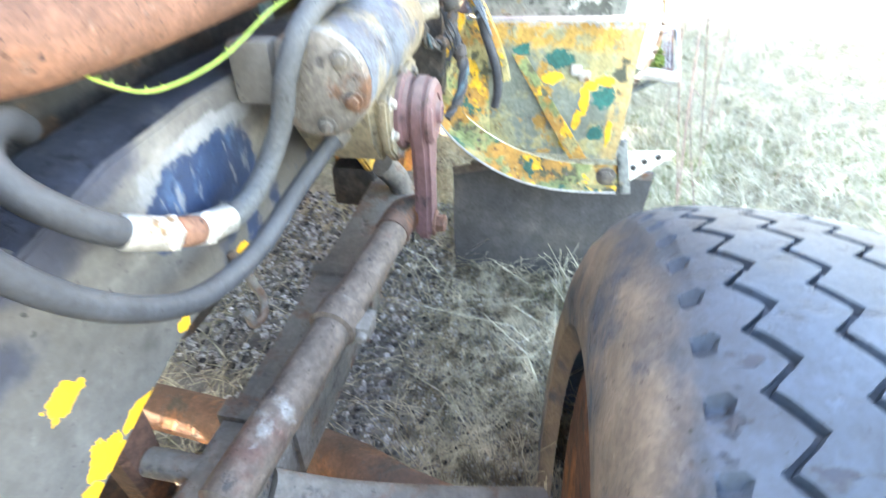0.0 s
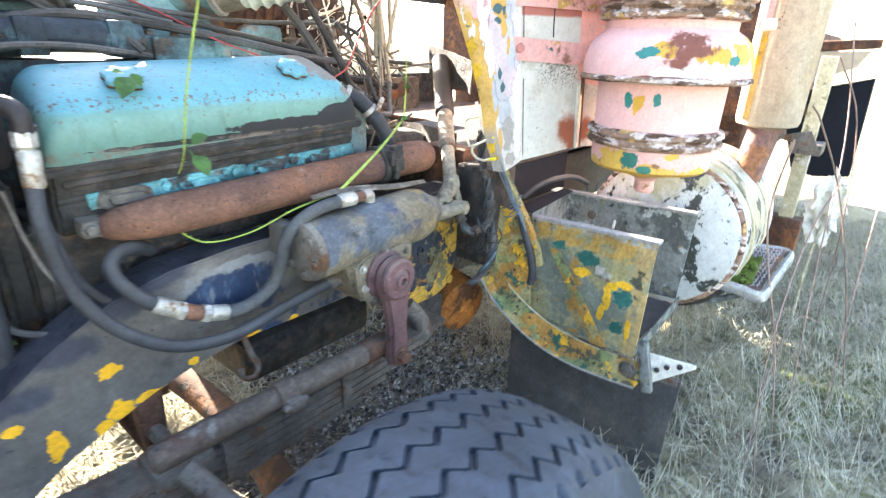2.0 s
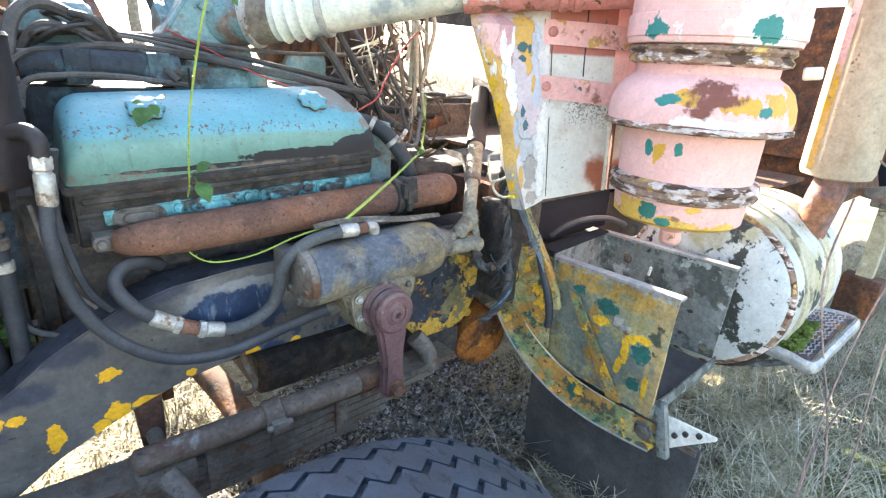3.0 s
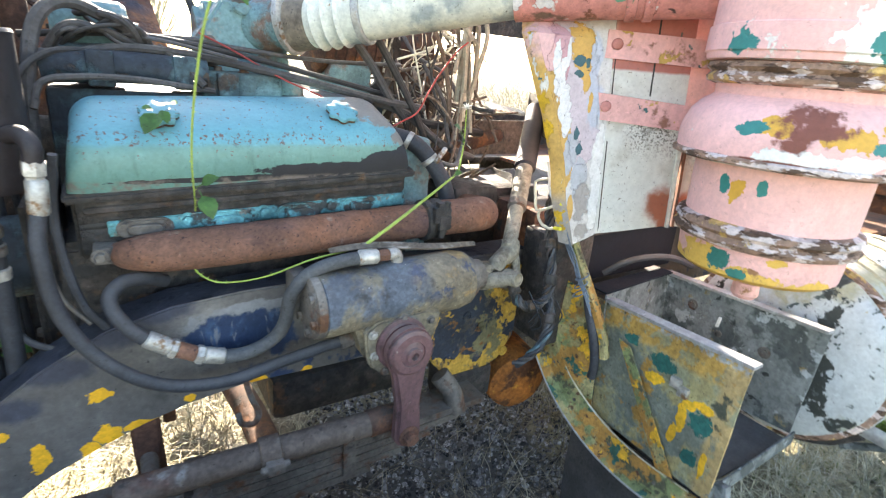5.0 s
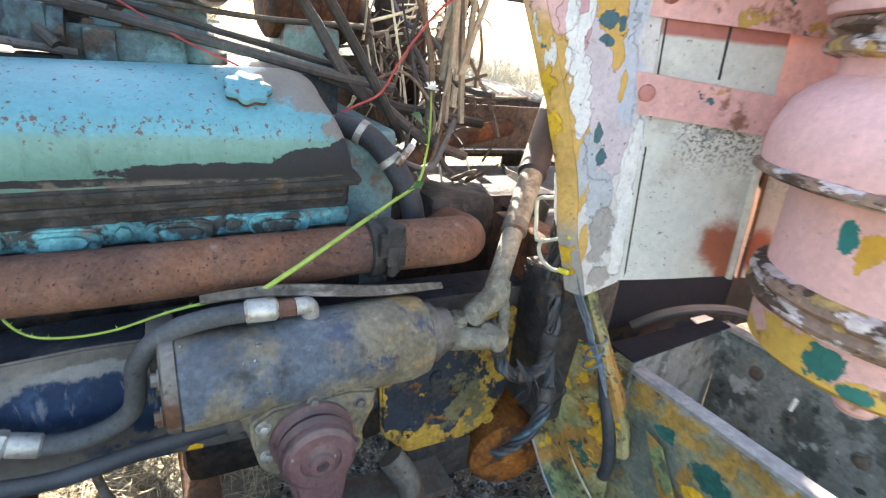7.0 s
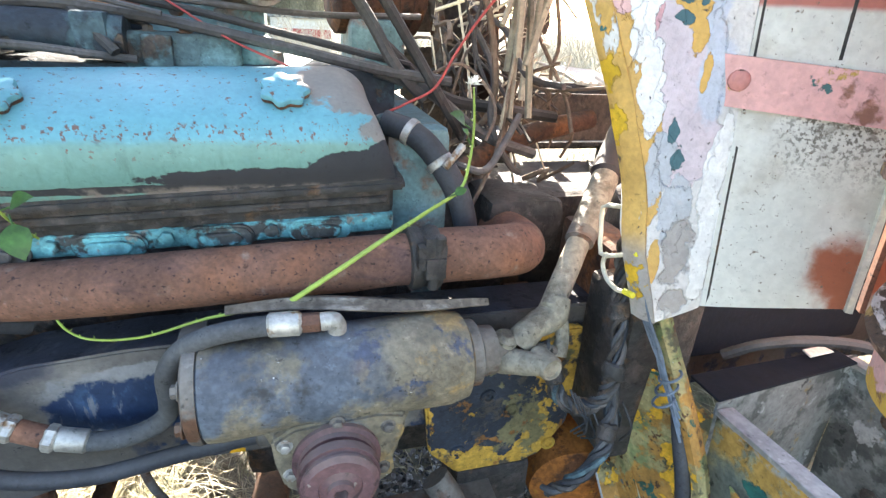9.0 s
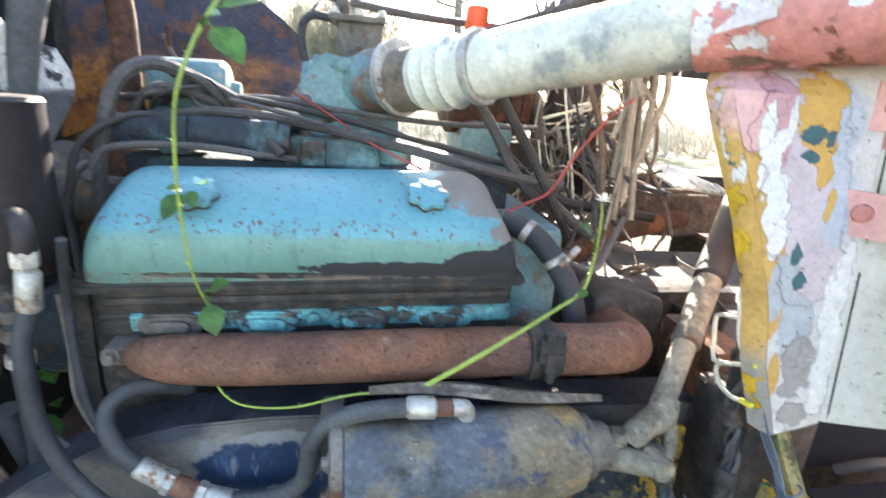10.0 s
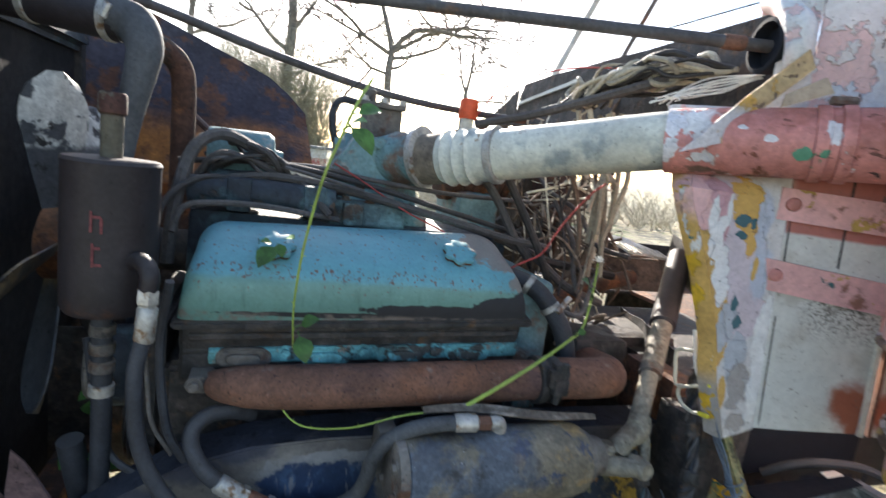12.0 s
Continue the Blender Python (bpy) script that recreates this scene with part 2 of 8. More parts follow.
m_cover = surface("turquoise_enamel", TEAL, 0.42, grain=0.12, fine=160, coarse=5, bump=0.12, layers=[
    dict(c=(0.13, 0.255, 0.22), s=14, lo=0.10, hi=0.35, st=(1.5, 1, 0.6), zone=[("z", 1.096, 1.084)], ragged=0.012, h=-0.1),
    dict(c=(0.10, 0.20, 0.17), s=34, lo=0.52, hi=0.66, st=(1.6, 1, 0.35), zone=[("z", 1.09, 1.06)], ragged=0.02, h=0),
    dict(c=(0.15, 0.095, 0.08), s=120, lo=0.565, hi=0.59, st=(1.1, 1, 0.7), zone=[("z", 1.088, 1.094), ("z", 1.112, 1.106)], ragged=0.010, r=0.8),
    dict(c=(0.16, 0.09, 0.07), s=120, lo=0.62, hi=0.64, zone=[("z", 1.06, 1.08)], r=0.8),
    dict(c=(0.10, 0.09, 0.08), s=60, lo=0.685, hi=0.70, r=0.8),
    dict(c=(0.215, 0.195, 0.17), s=22, spots=[((0.985, 0.66, 1.155), (0.115, 0.12, 0.048)), ((1.0, 0.60, 1.100), (0.055, 0.06, 0.022))], warp=0.5, soft=0.1, r=0.8, h=0),
    dict(c=(0.034, 0.034, 0.037), s=26, spots=[((0.88, 0.57, 1.040), (0.20, 0.12, 0.018)), ((0.945, 0.57, 1.056), (0.075, 0.12, 0.022)), ((0.985, 0.57, 1.072), (0.03, 0.12, 0.018)), ((0.66, 0.57, 1.030), (0.20, 0.12, 0.006))], warp=0.55, soft=0.08, r=0.85),
    dict(c=(0.18, 0.15, 0.13), s=30, lo=0.45, hi=0.6, zone=[("z", 1.036, 1.028)], ragged=0.008),
])
# engine grime; on the tunnel sheets the same near-black paints in shade
m_head = surface("oily_grime_and_shade", (0.035, 0.033, 0.031), 0.7, grain=0.5, fine=70, coarse=14, bump=0.5, dust=0.08, layers=[
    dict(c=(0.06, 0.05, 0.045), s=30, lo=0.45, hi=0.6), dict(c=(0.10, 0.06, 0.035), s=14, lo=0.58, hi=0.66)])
m_port = surface("chipped_turquoise", (0.10, 0.28, 0.29), 0.65, grain=0.5, fine=120, bump=0.4, layers=[
    dict(c=(0.05, 0.05, 0.045), s=22, lo=0.50, hi=0.58), dict(c=(0.20, 0.19, 0.16), s=50, lo=0.58, hi=0.66)])
m_rust = surface("dusty_rust", (0.155, 0.078, 0.052), 0.85, grain=0.35, fine=170, coarse=9, bump=0.35, layers=[
    dict(c=(0.21, 0.092, 0.05), s=6, lo=0.5, hi=0.7, h=0), dict(c=(0.08, 0.045, 0.04), s=9, lo=0.54, hi=0.70, st=(0.5, 1, 1), h=0),
    dict(c=(0.05, 0.028, 0.024), s=150, lo=0.60, hi=0.65), dict(c=(0.22, 0.16, 0.125), s=22, lo=0.58, hi=0.72, h=0)])
m_rust_dark = surface("brown_rust", (0.085, 0.042, 0.028), 0.88, grain=0.5, fine=110, coarse=10, bump=0.5, dust=0.12, layers=[
    dict(c=(0.17, 0.07, 0.03), s=12, lo=0.5, hi=0.62), dict(c=(0.04, 0.033, 0.03), s=20, lo=0.56, hi=0.66)])
m_rust_orange = surface("orange_rust", (0.34, 0.12, 0.025), 0.9, grain=0.5, fine=100, coarse=10, bump=0.5, layers=[
    dict(c=(0.11, 0.045, 0.02), s=16, lo=0.48, hi=0.58), dict(c=(0.45, 0.20, 0.03), s=24, lo=0.6, hi=0.68)])
m_flange = surface("blue_black_flange", (0.040, 0.043, 0.056), 0.6, grain=0.4, fine=120, coarse=8, bump=0.35, layers=[
    dict(c=(0.11, 0.10, 0.09), s=9, lo=0.52, hi=0.66, h=0), dict(c=(0.02, 0.022, 0.03), s=26, lo=0.56, hi=0.62)])
RAIL_CHIPS = [((x, 0.53, z), (rx, 0.05, rz)) for x, z, rx, rz in (
    (0.395, 0.676, 0.018, 0.014), (0.400, 0.592, 0.020, 0.022), (0.448, 0.598, 0.028, 0.010), (0.372, 0.570, 0.014, 0.018), (0.302, 0.576, 0.013, 0.030),
    (0.256, 0.637, 0.014, 0.011), (0.226, 0.640, 0.014, 0.022), (0.532, 0.628, 0.010, 0.008), (0.654, 0.634, 0.018, 0.010), (0.756, 0.630, 0.012, 0.010), (0.19, 0.628, 0.016, 0.014))]
m_rail = surface("dusty_frame_paint", (0.104, 0.095, 0.086), 0.62, grain=0.22, fine=120, coarse=6, bump=0.2, dust=0.1, layers=[
    dict(c=(0.20, 0.185, 0.165), s=7, lo=0.50, hi=0.75, st=(0.6, 1, 1.2), h=0),
    dict(c=(0.035, 0.033, 0.033), s=90, lo=0.66, hi=0.69, h=-0.2),
    dict(c=(0.07, 0.065, 0.06), s=12, lo=0.60, hi=0.75, h=0),
    dict(c=(0.18, 0.178, 0.175), s=30, spots=[((0.62, 0.53, 0.752), (0.10, 0.06, 0.056)), ((0.66, 0.53, 0.79), (0.10, 0.06, 0.018))], warp=0.7, soft=0.25, h=0),
    dict(c=(0.018, 0.034, 0.072), s=16, spots=[((0.630, 0.53, 0.744), (0.098, 0.06, 0.050)), ((0.70, 0.53, 0.725), (0.038, 0.06, 0.05)), ((0.57, 0.53, 0.730), (0.042, 0.06, 0.026))], warp=1.0, soft=0.22, r=0.45),
    dict(c=(0.045, 0.085, 0.15), s=34, lo=0.50, hi=0.62, st=(1.2, 1, 0.5), zone=[("x", 0.55, 0.59), ("x", 0.73, 0.69), ("z", 0.705, 0.725), ("z", 0.785, 0.765)], ragged=0.03, h=0),
    dict(c=(0.13, 0.135, 0.15), s=55, lo=0.56, hi=0.64, zone=[("x", 0.53, 0.56), ("x", 0.74, 0.70), ("z", 0.70, 0.72), ("z", 0.80, 0.78)], st=(2.2, 1, 0.5), h=0),
    dict(c=(0.018, 0.032, 0.07), s=22, lo=0.50, hi=0.58, zone=[("x", 0.58, 0.66), ("z", 0.685, 0.665)], ragged=0.05, r=0.5),
    dict(c=(0.045, 0.047, 0.062), s=14, spots=[((x, 0.53, z), (0.075, 0.06, 0.030)) for x, z in ((0.02, 0.47), (0.10, 0.55), (0.18, 0.615), (0.26, 0.68), (0.34, 0.735), (0.42, 0.785), (0.50, 0.815))], warp=0.7, soft=0.5, h=0),
    dict(c=(0.80, 0.40, 0.02), s=45, spots=RAIL_CHIPS, warp=1.1, soft=0.06, h=0.4)])
m_box = surface("gearbox_grime", (0.165, 0.138, 0.095), 0.7, grain=0.45, fine=120, coarse=8, bump=0.5, dust=0.1, layers=[
    dict(c=(0.080, 0.095, 0.118), s=8, lo=0.40, hi=0.50, zone=[("x", 0.98, 0.92), ("z", 0.775, 0.80)], ragged=0.1, h=0),
    dict(c=(0.045, 0.06, 0.10), s=13, lo=0.58, hi=0.64, zone=[("z", 0.80, 0.84)], ragged=0.05, h=0),
    dict(c=(0.29, 0.19, 0.075), s=11, lo=0.52, hi=0.60, zone=[("x", 0.90, 0.98)], ragged=0.06, h=0.2),
    dict(c=(0.04, 0.04, 0.042), s=9, lo=0.60, hi=0.70), dict(c=(0.5, 0.5, 0.47), s=170, lo=0.69, hi=0.71, h=0)])
m_link = surface("dusty_tan_steel", (0.13, 0.098, 0.076), 0.75, grain=0.4, fine=110, coarse=9, bump=0.4, layers=[
    dict(c=(0.11, 0.06, 0.045), s=9, lo=0.50, hi=0.62, h=0), dict(c=(0.23, 0.21, 0.19), s=14, lo=0.60, hi=0.70, h=0), dict(c=(0.06, 0.05, 0.045), s=24, lo=0.60, hi=0.68)])
m_pitman = surface("plum_cast_iron", (0.12, 0.062, 0.062), 0.7, grain=0.3, fine=140, coarse=12, bump=0.35, dust=0.25, layers=[
    dict(c=(0.05, 0.03, 0.03), s=18, lo=0.58, hi=0.7), dict(c=(0.24, 0.20, 0.17), s=60, lo=0.66, hi=0.7, h=0)])
m_steel = surface("zinc_fitting", (0.42, 0.40, 0.36), 0.5, 0.5, grain=0.35, fine=130, bump=0.25, layers=[
    dict(c=(0.22, 0.13, 0.07), s=30, lo=0.56, hi=0.66)])
m_iron = surface("dirty_iron", (0.13, 0.115, 0.10), 0.7, 0.15, grain=0.4, fine=120, bump=0.45, dust=0.22, layers=[
    dict(c=(0.12, 0.06, 0.035), s=16, lo=0.52, hi=0.64), dict(c=(0.05, 0.046, 0.044), s=24, lo=0.58, hi=0.68)])
m_hose = surface("old_rubber_hose", (0.034, 0.036, 0.042), 0.62, grain=0.35, fine=200, coarse=10, bump=0.2, dust=0.12)
m_hose_grey = surface("dusty_grey_hose", (0.078, 0.080, 0.082), 0.8, grain=0.3, fine=170, coarse=12, bump=0.3, layers=[
    dict(c=(0.045, 0.045, 0.047), s=14, lo=0.55, hi=0.7)])
m_black = surface("black_enamel", (0.026, 0.021, 0.023), 0.55, grain=0.35, fine=120, coarse=9, bump=0.2, dust=0.1, layers=[
    dict(c=(0.10, 0.045, 0.025), s=9, lo=0.5, hi=0.62, zone=[("z", 1.06, 1.03)], ragged=0.03)])
m_neck = surface("dusty_olive_iron", (0.10, 0.088, 0.062), 0.75, grain=0.4, fine=120, bump=0.4, layers=[
    dict(c=(0.065, 0.028, 0.02), s=30, lo=0.45, hi=0.52, zone=[("z", 1.308, 1.316)])])
m_tyre = surface("tyre_rubber", (0.028, 0.043, 0.062), 0.6, grain=0.35, fine=150, coarse=10, bump=0.4, dust=0.05, layers=[
    dict(c=(0.055, 0.075, 0.11), s=9, lo=0.52, hi=0.75, h=0), dict(c=(0.012, 0.018, 0.03), s=60, lo=0.58, hi=0.66, st=(1, 0.4, 1)), dict(c=(0.15, 0.115, 0.085), s=9, lo=0.36, hi=0.56, zone=[("y", 0.055, 0.095)], ragged=0.04, h=0)])
m_fender = surface("flaking_yellow_green", (0.31, 0.26, 0.12), 0.72, grain=0.35, fine=120, coarse=9, bump=0.5, layers=[
    dict(c=(0.17, 0.20, 0.085), s=9, lo=0.46, hi=0.54, seed=14.0, h=0), dict(c=(0.36, 0.185, 0.045), s=11, lo=0.50, hi=0.56),
    dict(c=(0.085, 0.085, 0.05), s=17, lo=0.56, hi=0.61), dict(c=(0.10, 0.05, 0.025), s=48, lo=0.60, hi=0.64, seed=19.0),
    dict(c=(0.70, 0.38, 0.03), s=12, lo=0.58, hi=0.595, seed=6.2, h=0.5), dict(c=(0.03, 0.10, 0.075), s=14, lo=0.60, hi=0.62, seed=11.0, h=0.4),
    dict(c=(0.45, 0.47, 0.42), s=40, lo=0.68, hi=0.70, h=0)])
def facing(*rows):
    return [((1.416, y, z), (0.05, ry, rz)) for y, z, ry, rz in rows]


m_boxfront = surface("flaking_box_front", (0.30, 0.255, 0.12), 0.72, grain=0.35, fine=120, coarse=9, bump=0.5, layers=[
    dict(c=(0.25, 0.245, 0.15), s=9, lo=0.47, hi=0.54, h=0), dict(c=(0.16, 0.175, 0.14), s=8, lo=0.50, hi=0.56, seed=9.0, h=0), dict(c=(0.40, 0.24, 0.06), s=30, lo=0.42, hi=0.52, zone=[("z", 0.695, 0.715)], ragged=0.03), dict(c=(0.38, 0.27, 0.12), s=30, lo=0.38, hi=0.48, zone=[("y", 0.035, 0.02)], ragged=0.015, h=0), dict(c=(0.30, 0.31, 0.30), s=60, lo=0.48, hi=0.56, zone=[("z", 0.745, 0.757)], ragged=0.012, h=0),
    dict(c=(0.36, 0.20, 0.05), s=13, lo=0.58, hi=0.63), dict(c=(0.06, 0.065, 0.045), s=14, lo=0.60, hi=0.66, seed=6.0),
    dict(c=GREEN, s=40, spots=facing((0.154, 0.684, 0.034, 0.020), (0.046, 0.600, 0.028, 0.026), (0.052, 0.515, 0.022, 0.018), (0.24, 0.70, 0.02, 0.014)), warp=1.1, h=0.4),
    dict(c=(0.72, 0.40, 0.025), s=38, spots=facing((0.168, 0.642, 0.022, 0.017), (0.088, 0.590, 0.012, 0.038), (0.045, 0.640, 0.022, 0.012), (0.075, 0.628, 0.018, 0.010), (0.100, 0.540, 0.010, 0.026), (0.118, 0.486, 0.014, 0.020), (0.02, 0.52, 0.008, 0.03)), warp=1.1, h=0.5)])
m_plate = surface("blue_black_yellow_paint", (0.025, 0.032, 0.045), 0.6, grain=0.4, fine=110, bump=0.5, layers=[
    dict(c=(0.46, 0.27, 0.045), s=9, lo=0.505, hi=0.52, seed=2.2, h=0.5), dict(c=(0.16, 0.14, 0.07), s=12, lo=0.55, hi=0.58, seed=5.1, h=0.2), dict(c=(0.07, 0.06, 0.05), s=20, lo=0.55, hi=0.62),
    dict(c=(0.22, 0.10, 0.03), s=26, lo=0.6, hi=0.64)])
m_backing = surface("umber_sheet", (0.10, 0.075, 0.055), 0.9, grain=0.5, fine=80, coarse=7, bump=0.5, layers=[
    dict(c=(0.055, 0.045, 0.038), s=12, lo=0.50, hi=0.62)])
m_galv = surface("dull_grey_sheet", (0.20, 0.215, 0.205), 0.6, 0.1, grain=0.35, fine=110, coarse=6, bump=0.35, layers=[
    dict(c=(0.085, 0.095, 0.09), s=10, lo=0.49, hi=0.55, h=0), dict(c=(0.36, 0.38, 0.38), s=13, lo=0.60, hi=0.63, h=0), dict(c=(0.04, 0.045, 0.042), s=26, lo=0.64, hi=0.67, seed=8.0),
    dict(c=(0.24, 0.19, 0.10), s=20, lo=0.62, hi=0.70)])
# rubber of the rear flap; elsewhere its near-black stands in for deep shade
m_flap_shade = surface("blue_black_rubber_and_shade", (0.0055, 0.008, 0.014), 0.9, grain=0.35, fine=90, coarse=4, bump=0.3)
m_edge = surface("bare_bright_edge", (0.36, 0.36, 0.35), 0.45, 0.4, grain=0.3, bump=0.2)
m_flap = surface("rubber_mudflap", (0.06, 0.062, 0.066), 0.85, grain=0.3, fine=140, coarse=6, bump=0.25, dust=0.1, layers=[
    dict(c=(0.10, 0.098, 0.092), s=5, lo=0.45, hi=0.7, h=0)])
def spots(*rows):
    return [((x, y, z), (r * 1.0, r * 1.0, h)) for x, y, z, r, h in rows]


m_pink = surface("flaking_pink", PINK, 0.55, grain=0.12, fine=140, coarse=6, bump=0.35, layers=[
    dict(c=(0.68, 0.62, 0.56), s=6, lo=0.63, hi=0.645, seed=2.0),
    dict(c=(0.68, 0.66, 0.62), s=35, spots=spots((1.298, -0.025, 1.160, 0.05, 0.014), (1.35, -0.086, 1.162, 0.05, 0.013), (1.36, -0.08, 1.325, 0.07, 0.05), (1.40, -0.10, 1.30, 0.05, 0.03)), warp=1.2),
    dict(c=(0.60, 0.33, 0.05), s=35, spots=spots((1.291, 0.002, 1.205, 0.026, 0.016), (1.340, -0.07, 1.195, 0.04, 0.016), (1.315, 0.052, 1.098, 0.014, 0.022), (1.40, -0.12, 1.205, 0.03, 0.03), (1.480, -0.115, 1.195, 0.055, 0.045)), warp=1.3),
    dict(c=(0.20, 0.075, 0.055), s=28, spots=spots((1.312, -0.04, 1.212, 0.05, 0.036), (1.302, -0.02, 1.180, 0.03, 0.014), (1.30, 0.01, 1.15, 0.10, 0.005)), warp=1.2, soft=0.4, r=0.85),
    dict(c=(0.03, 0.19, 0.17), s=45, spots=spots((1.283, 0.036, 1.197, 0.022, 0.012), (1.376, -0.104, 1.185, 0.02, 0.010), (1.321, 0.014, 1.108, 0.008, 0.016), (1.366, -0.08, 1.320, 0.03, 0.022), (1.295, 0.088, 1.322, 0.022, 0.022), (1.316, 0.072, 1.104, 0.010, 0.018)), warp=1.3, h=-0.3),
    dict(c=(0.03, 0.16, 0.15), s=9, lo=0.68, hi=0.69, seed=12.0),
    dict(c=(0.25, 0.10, 0.06), s=60, lo=0.70, hi=0.72, seed=15.0)])
m_pink_low = surface("pink_over_yellow", (0.70, 0.40, 0.36), 0.6, grain=0.15, fine=140, coarse=6, bump=0.4, layers=[
    dict(c=(0.62, 0.38, 0.08), s=30, spots=spots((1.322, 0.09, 0.972, 0.045, 0.03), (1.332, 0.004, 0.955, 0.05, 0.016), (1.345, -0.03, 0.990, 0.016, 0.008), (1.40, -0.06, 0.945, 0.05, 0.02), (1.38, 0.12, 0.94, 0.10, 0.03)), warp=1.3),
    dict(c=(0.03, 0.16, 0.13), s=40, spots=spots((1.316, 0.052, 0.976, 0.02, 0.018), (1.325, 0.02, 0.958, 0.016, 0.010), (1.40, -0.09, 1.33, 0.03, 0.02)), warp=1.2),
    dict(c=(0.30, 0.15, 0.07), s=14, lo=0.62, hi=0.66, seed=3.0)])
m_band = surface("rusted_band", (0.27, 0.17, 0.12), 0.8, grain=0.4, fine=110, bump=0.5, layers=[
    dict(c=(0.60, 0.50, 0.46), s=14, lo=0.50, hi=0.53, st=(1, 1, 2.5)), dict(c=(0.10, 0.06, 0.04), s=22, lo=0.53, hi=0.57, st=(0.7, 0.7, 2.5)), dict(c=(0.50, 0.33, 0.12), s=16, lo=0.60, hi=0.63, seed=9)])
m_wall = surface("chalky_white_panel", (0.60, 0.60, 0.55), 0.6, grain=0.1, fine=120, coarse=5, bump=0.25, layers=[
    dict(c=(0.46, 0.44, 0.38), s=6, lo=0.52, hi=0.66, h=0),
    dict(c=(0.13, 0.12, 0.10), s=230, lo=0.47, hi=0.60, zone=[("z", 1.08, 1.15), ("z", 1.21, 1.18), ("y", 0.345, 0.315)], ragged=0.06, zs=12, h=0),
    dict(c=(0.22, 0.20, 0.17), s=60, lo=0.50, hi=0.66, zone=[("z", 1.10, 1.16), ("z", 1.20, 1.18), ("y", 0.33, 0.30)], ragged=0.05, zs=12, h=0),
    dict(c=(0.34, 0.11, 0.06), s=16, spots=[((1.462, 0.277, 1.00), (0.045, 0.032, 0.055)), ((1.475, 0.268, 0.96), (0.03, 0.02, 0.05)), ((1.50, 0.25, 1.0), (0.05, 0.03, 0.045))], warp=0.6, soft=0.5, h=0),
    dict(c=(0.42, 0.15, 0.12), s=5, lo=0.25, hi=0.35, zone=[("z", 1.268, 1.275), ("y", 0.38, 0.36)], ragged=0.006, h=0.2),
    dict(c=(0.42, 0.25, 0.05), s=30, lo=0.58, hi=0.62, zone=[("z", 0.945, 0.925)]), dict(c=(0.10, 0.08, 0.06), s=60, lo=0.60, hi=0.65, zone=[("z", 0.94, 0.925)]),
    dict(c=(0.20, 0.15, 0.11), s=40, lo=0.67, hi=0.70), dict(c=(0.16, 0.13, 0.10), s=190, lo=0.645, hi=0.67, h=0)])
m_strap = surface("pink_strap", (0.70, 0.39, 0.36), 0.6, grain=0.15, fine=120, coarse=8, bump=0.4, layers=[
    dict(c=(0.50, 0.32, 0.08), s=22, lo=0.60, hi=0.63), dict(c=(0.06, 0.14, 0.14), s=26, lo=0.665, hi=0.68, seed=4.0), dict(c=(0.28, 0.13, 0.09), s=16, lo=0.60, hi=0.68)])
# the firewall slants back from the seam to the side moulding
SEAM, BACK = Vector((1.355, 0.352, 0)), Vector((0.816, -0.578, 0))
COWL_EDGE = ((0.905, 1.280, 0.378), (1.00, 1.257, 0.396), (1.06, 1.250, 0.405), (1.12, 1.232, 0.409), (1.18, 1.211, 0.418), (1.24, 1.186, 0.425), (1.30, 1.161, 0.433), (1.33, 1.154, 0.438), (1.365, 1.208, 0.505), (1.48, 1.212, 0.560))


def on_wall(a, z, proud=0.0):
    """A point of the firewall: a metres past the seam's foot, at height z, proud of the sheet."""
    return SEAM + BACK * a + Vector((-0.578, -0.816, 0)) * proud + Vector((0, 0, z))


def cowl_inner(z):
    return on_wall(-0.004 - 0.075 * max(0.0, z - 0.925), z + 0.018 * max(0.0, 1 - (z - 0.905) / 0.1), 0.002)


def cowl_outer(z):
    """The cowl side's free edge, before its bent lip."""
    for (z0, x0, y0), (z1, x1, y1) in zip(COWL_EDGE, COWL_EDGE[1:]):
        if z <= z1:
            f = (z - z0) / (z1 - z0)
            return Vector((x0 + (x1 - x0) * f + 0.012, y0 + (y1 - y0) * f - 0.022, z))
    return Vector((COWL_EDGE[-1][1] + 0.012, COWL_EDGE[-1][2] - 0.022, z))


def on_cowl(*rows):
    """Paint patches: share across from the seam to the free edge, height, half width, half height."""
    out = []
    for across, z, rw, rz in rows:
        p = cowl_inner(z).lerp(cowl_outer(z), across)
        out.append(((p.x, p.y, z), (rw, 0.12, rz)))
    return out


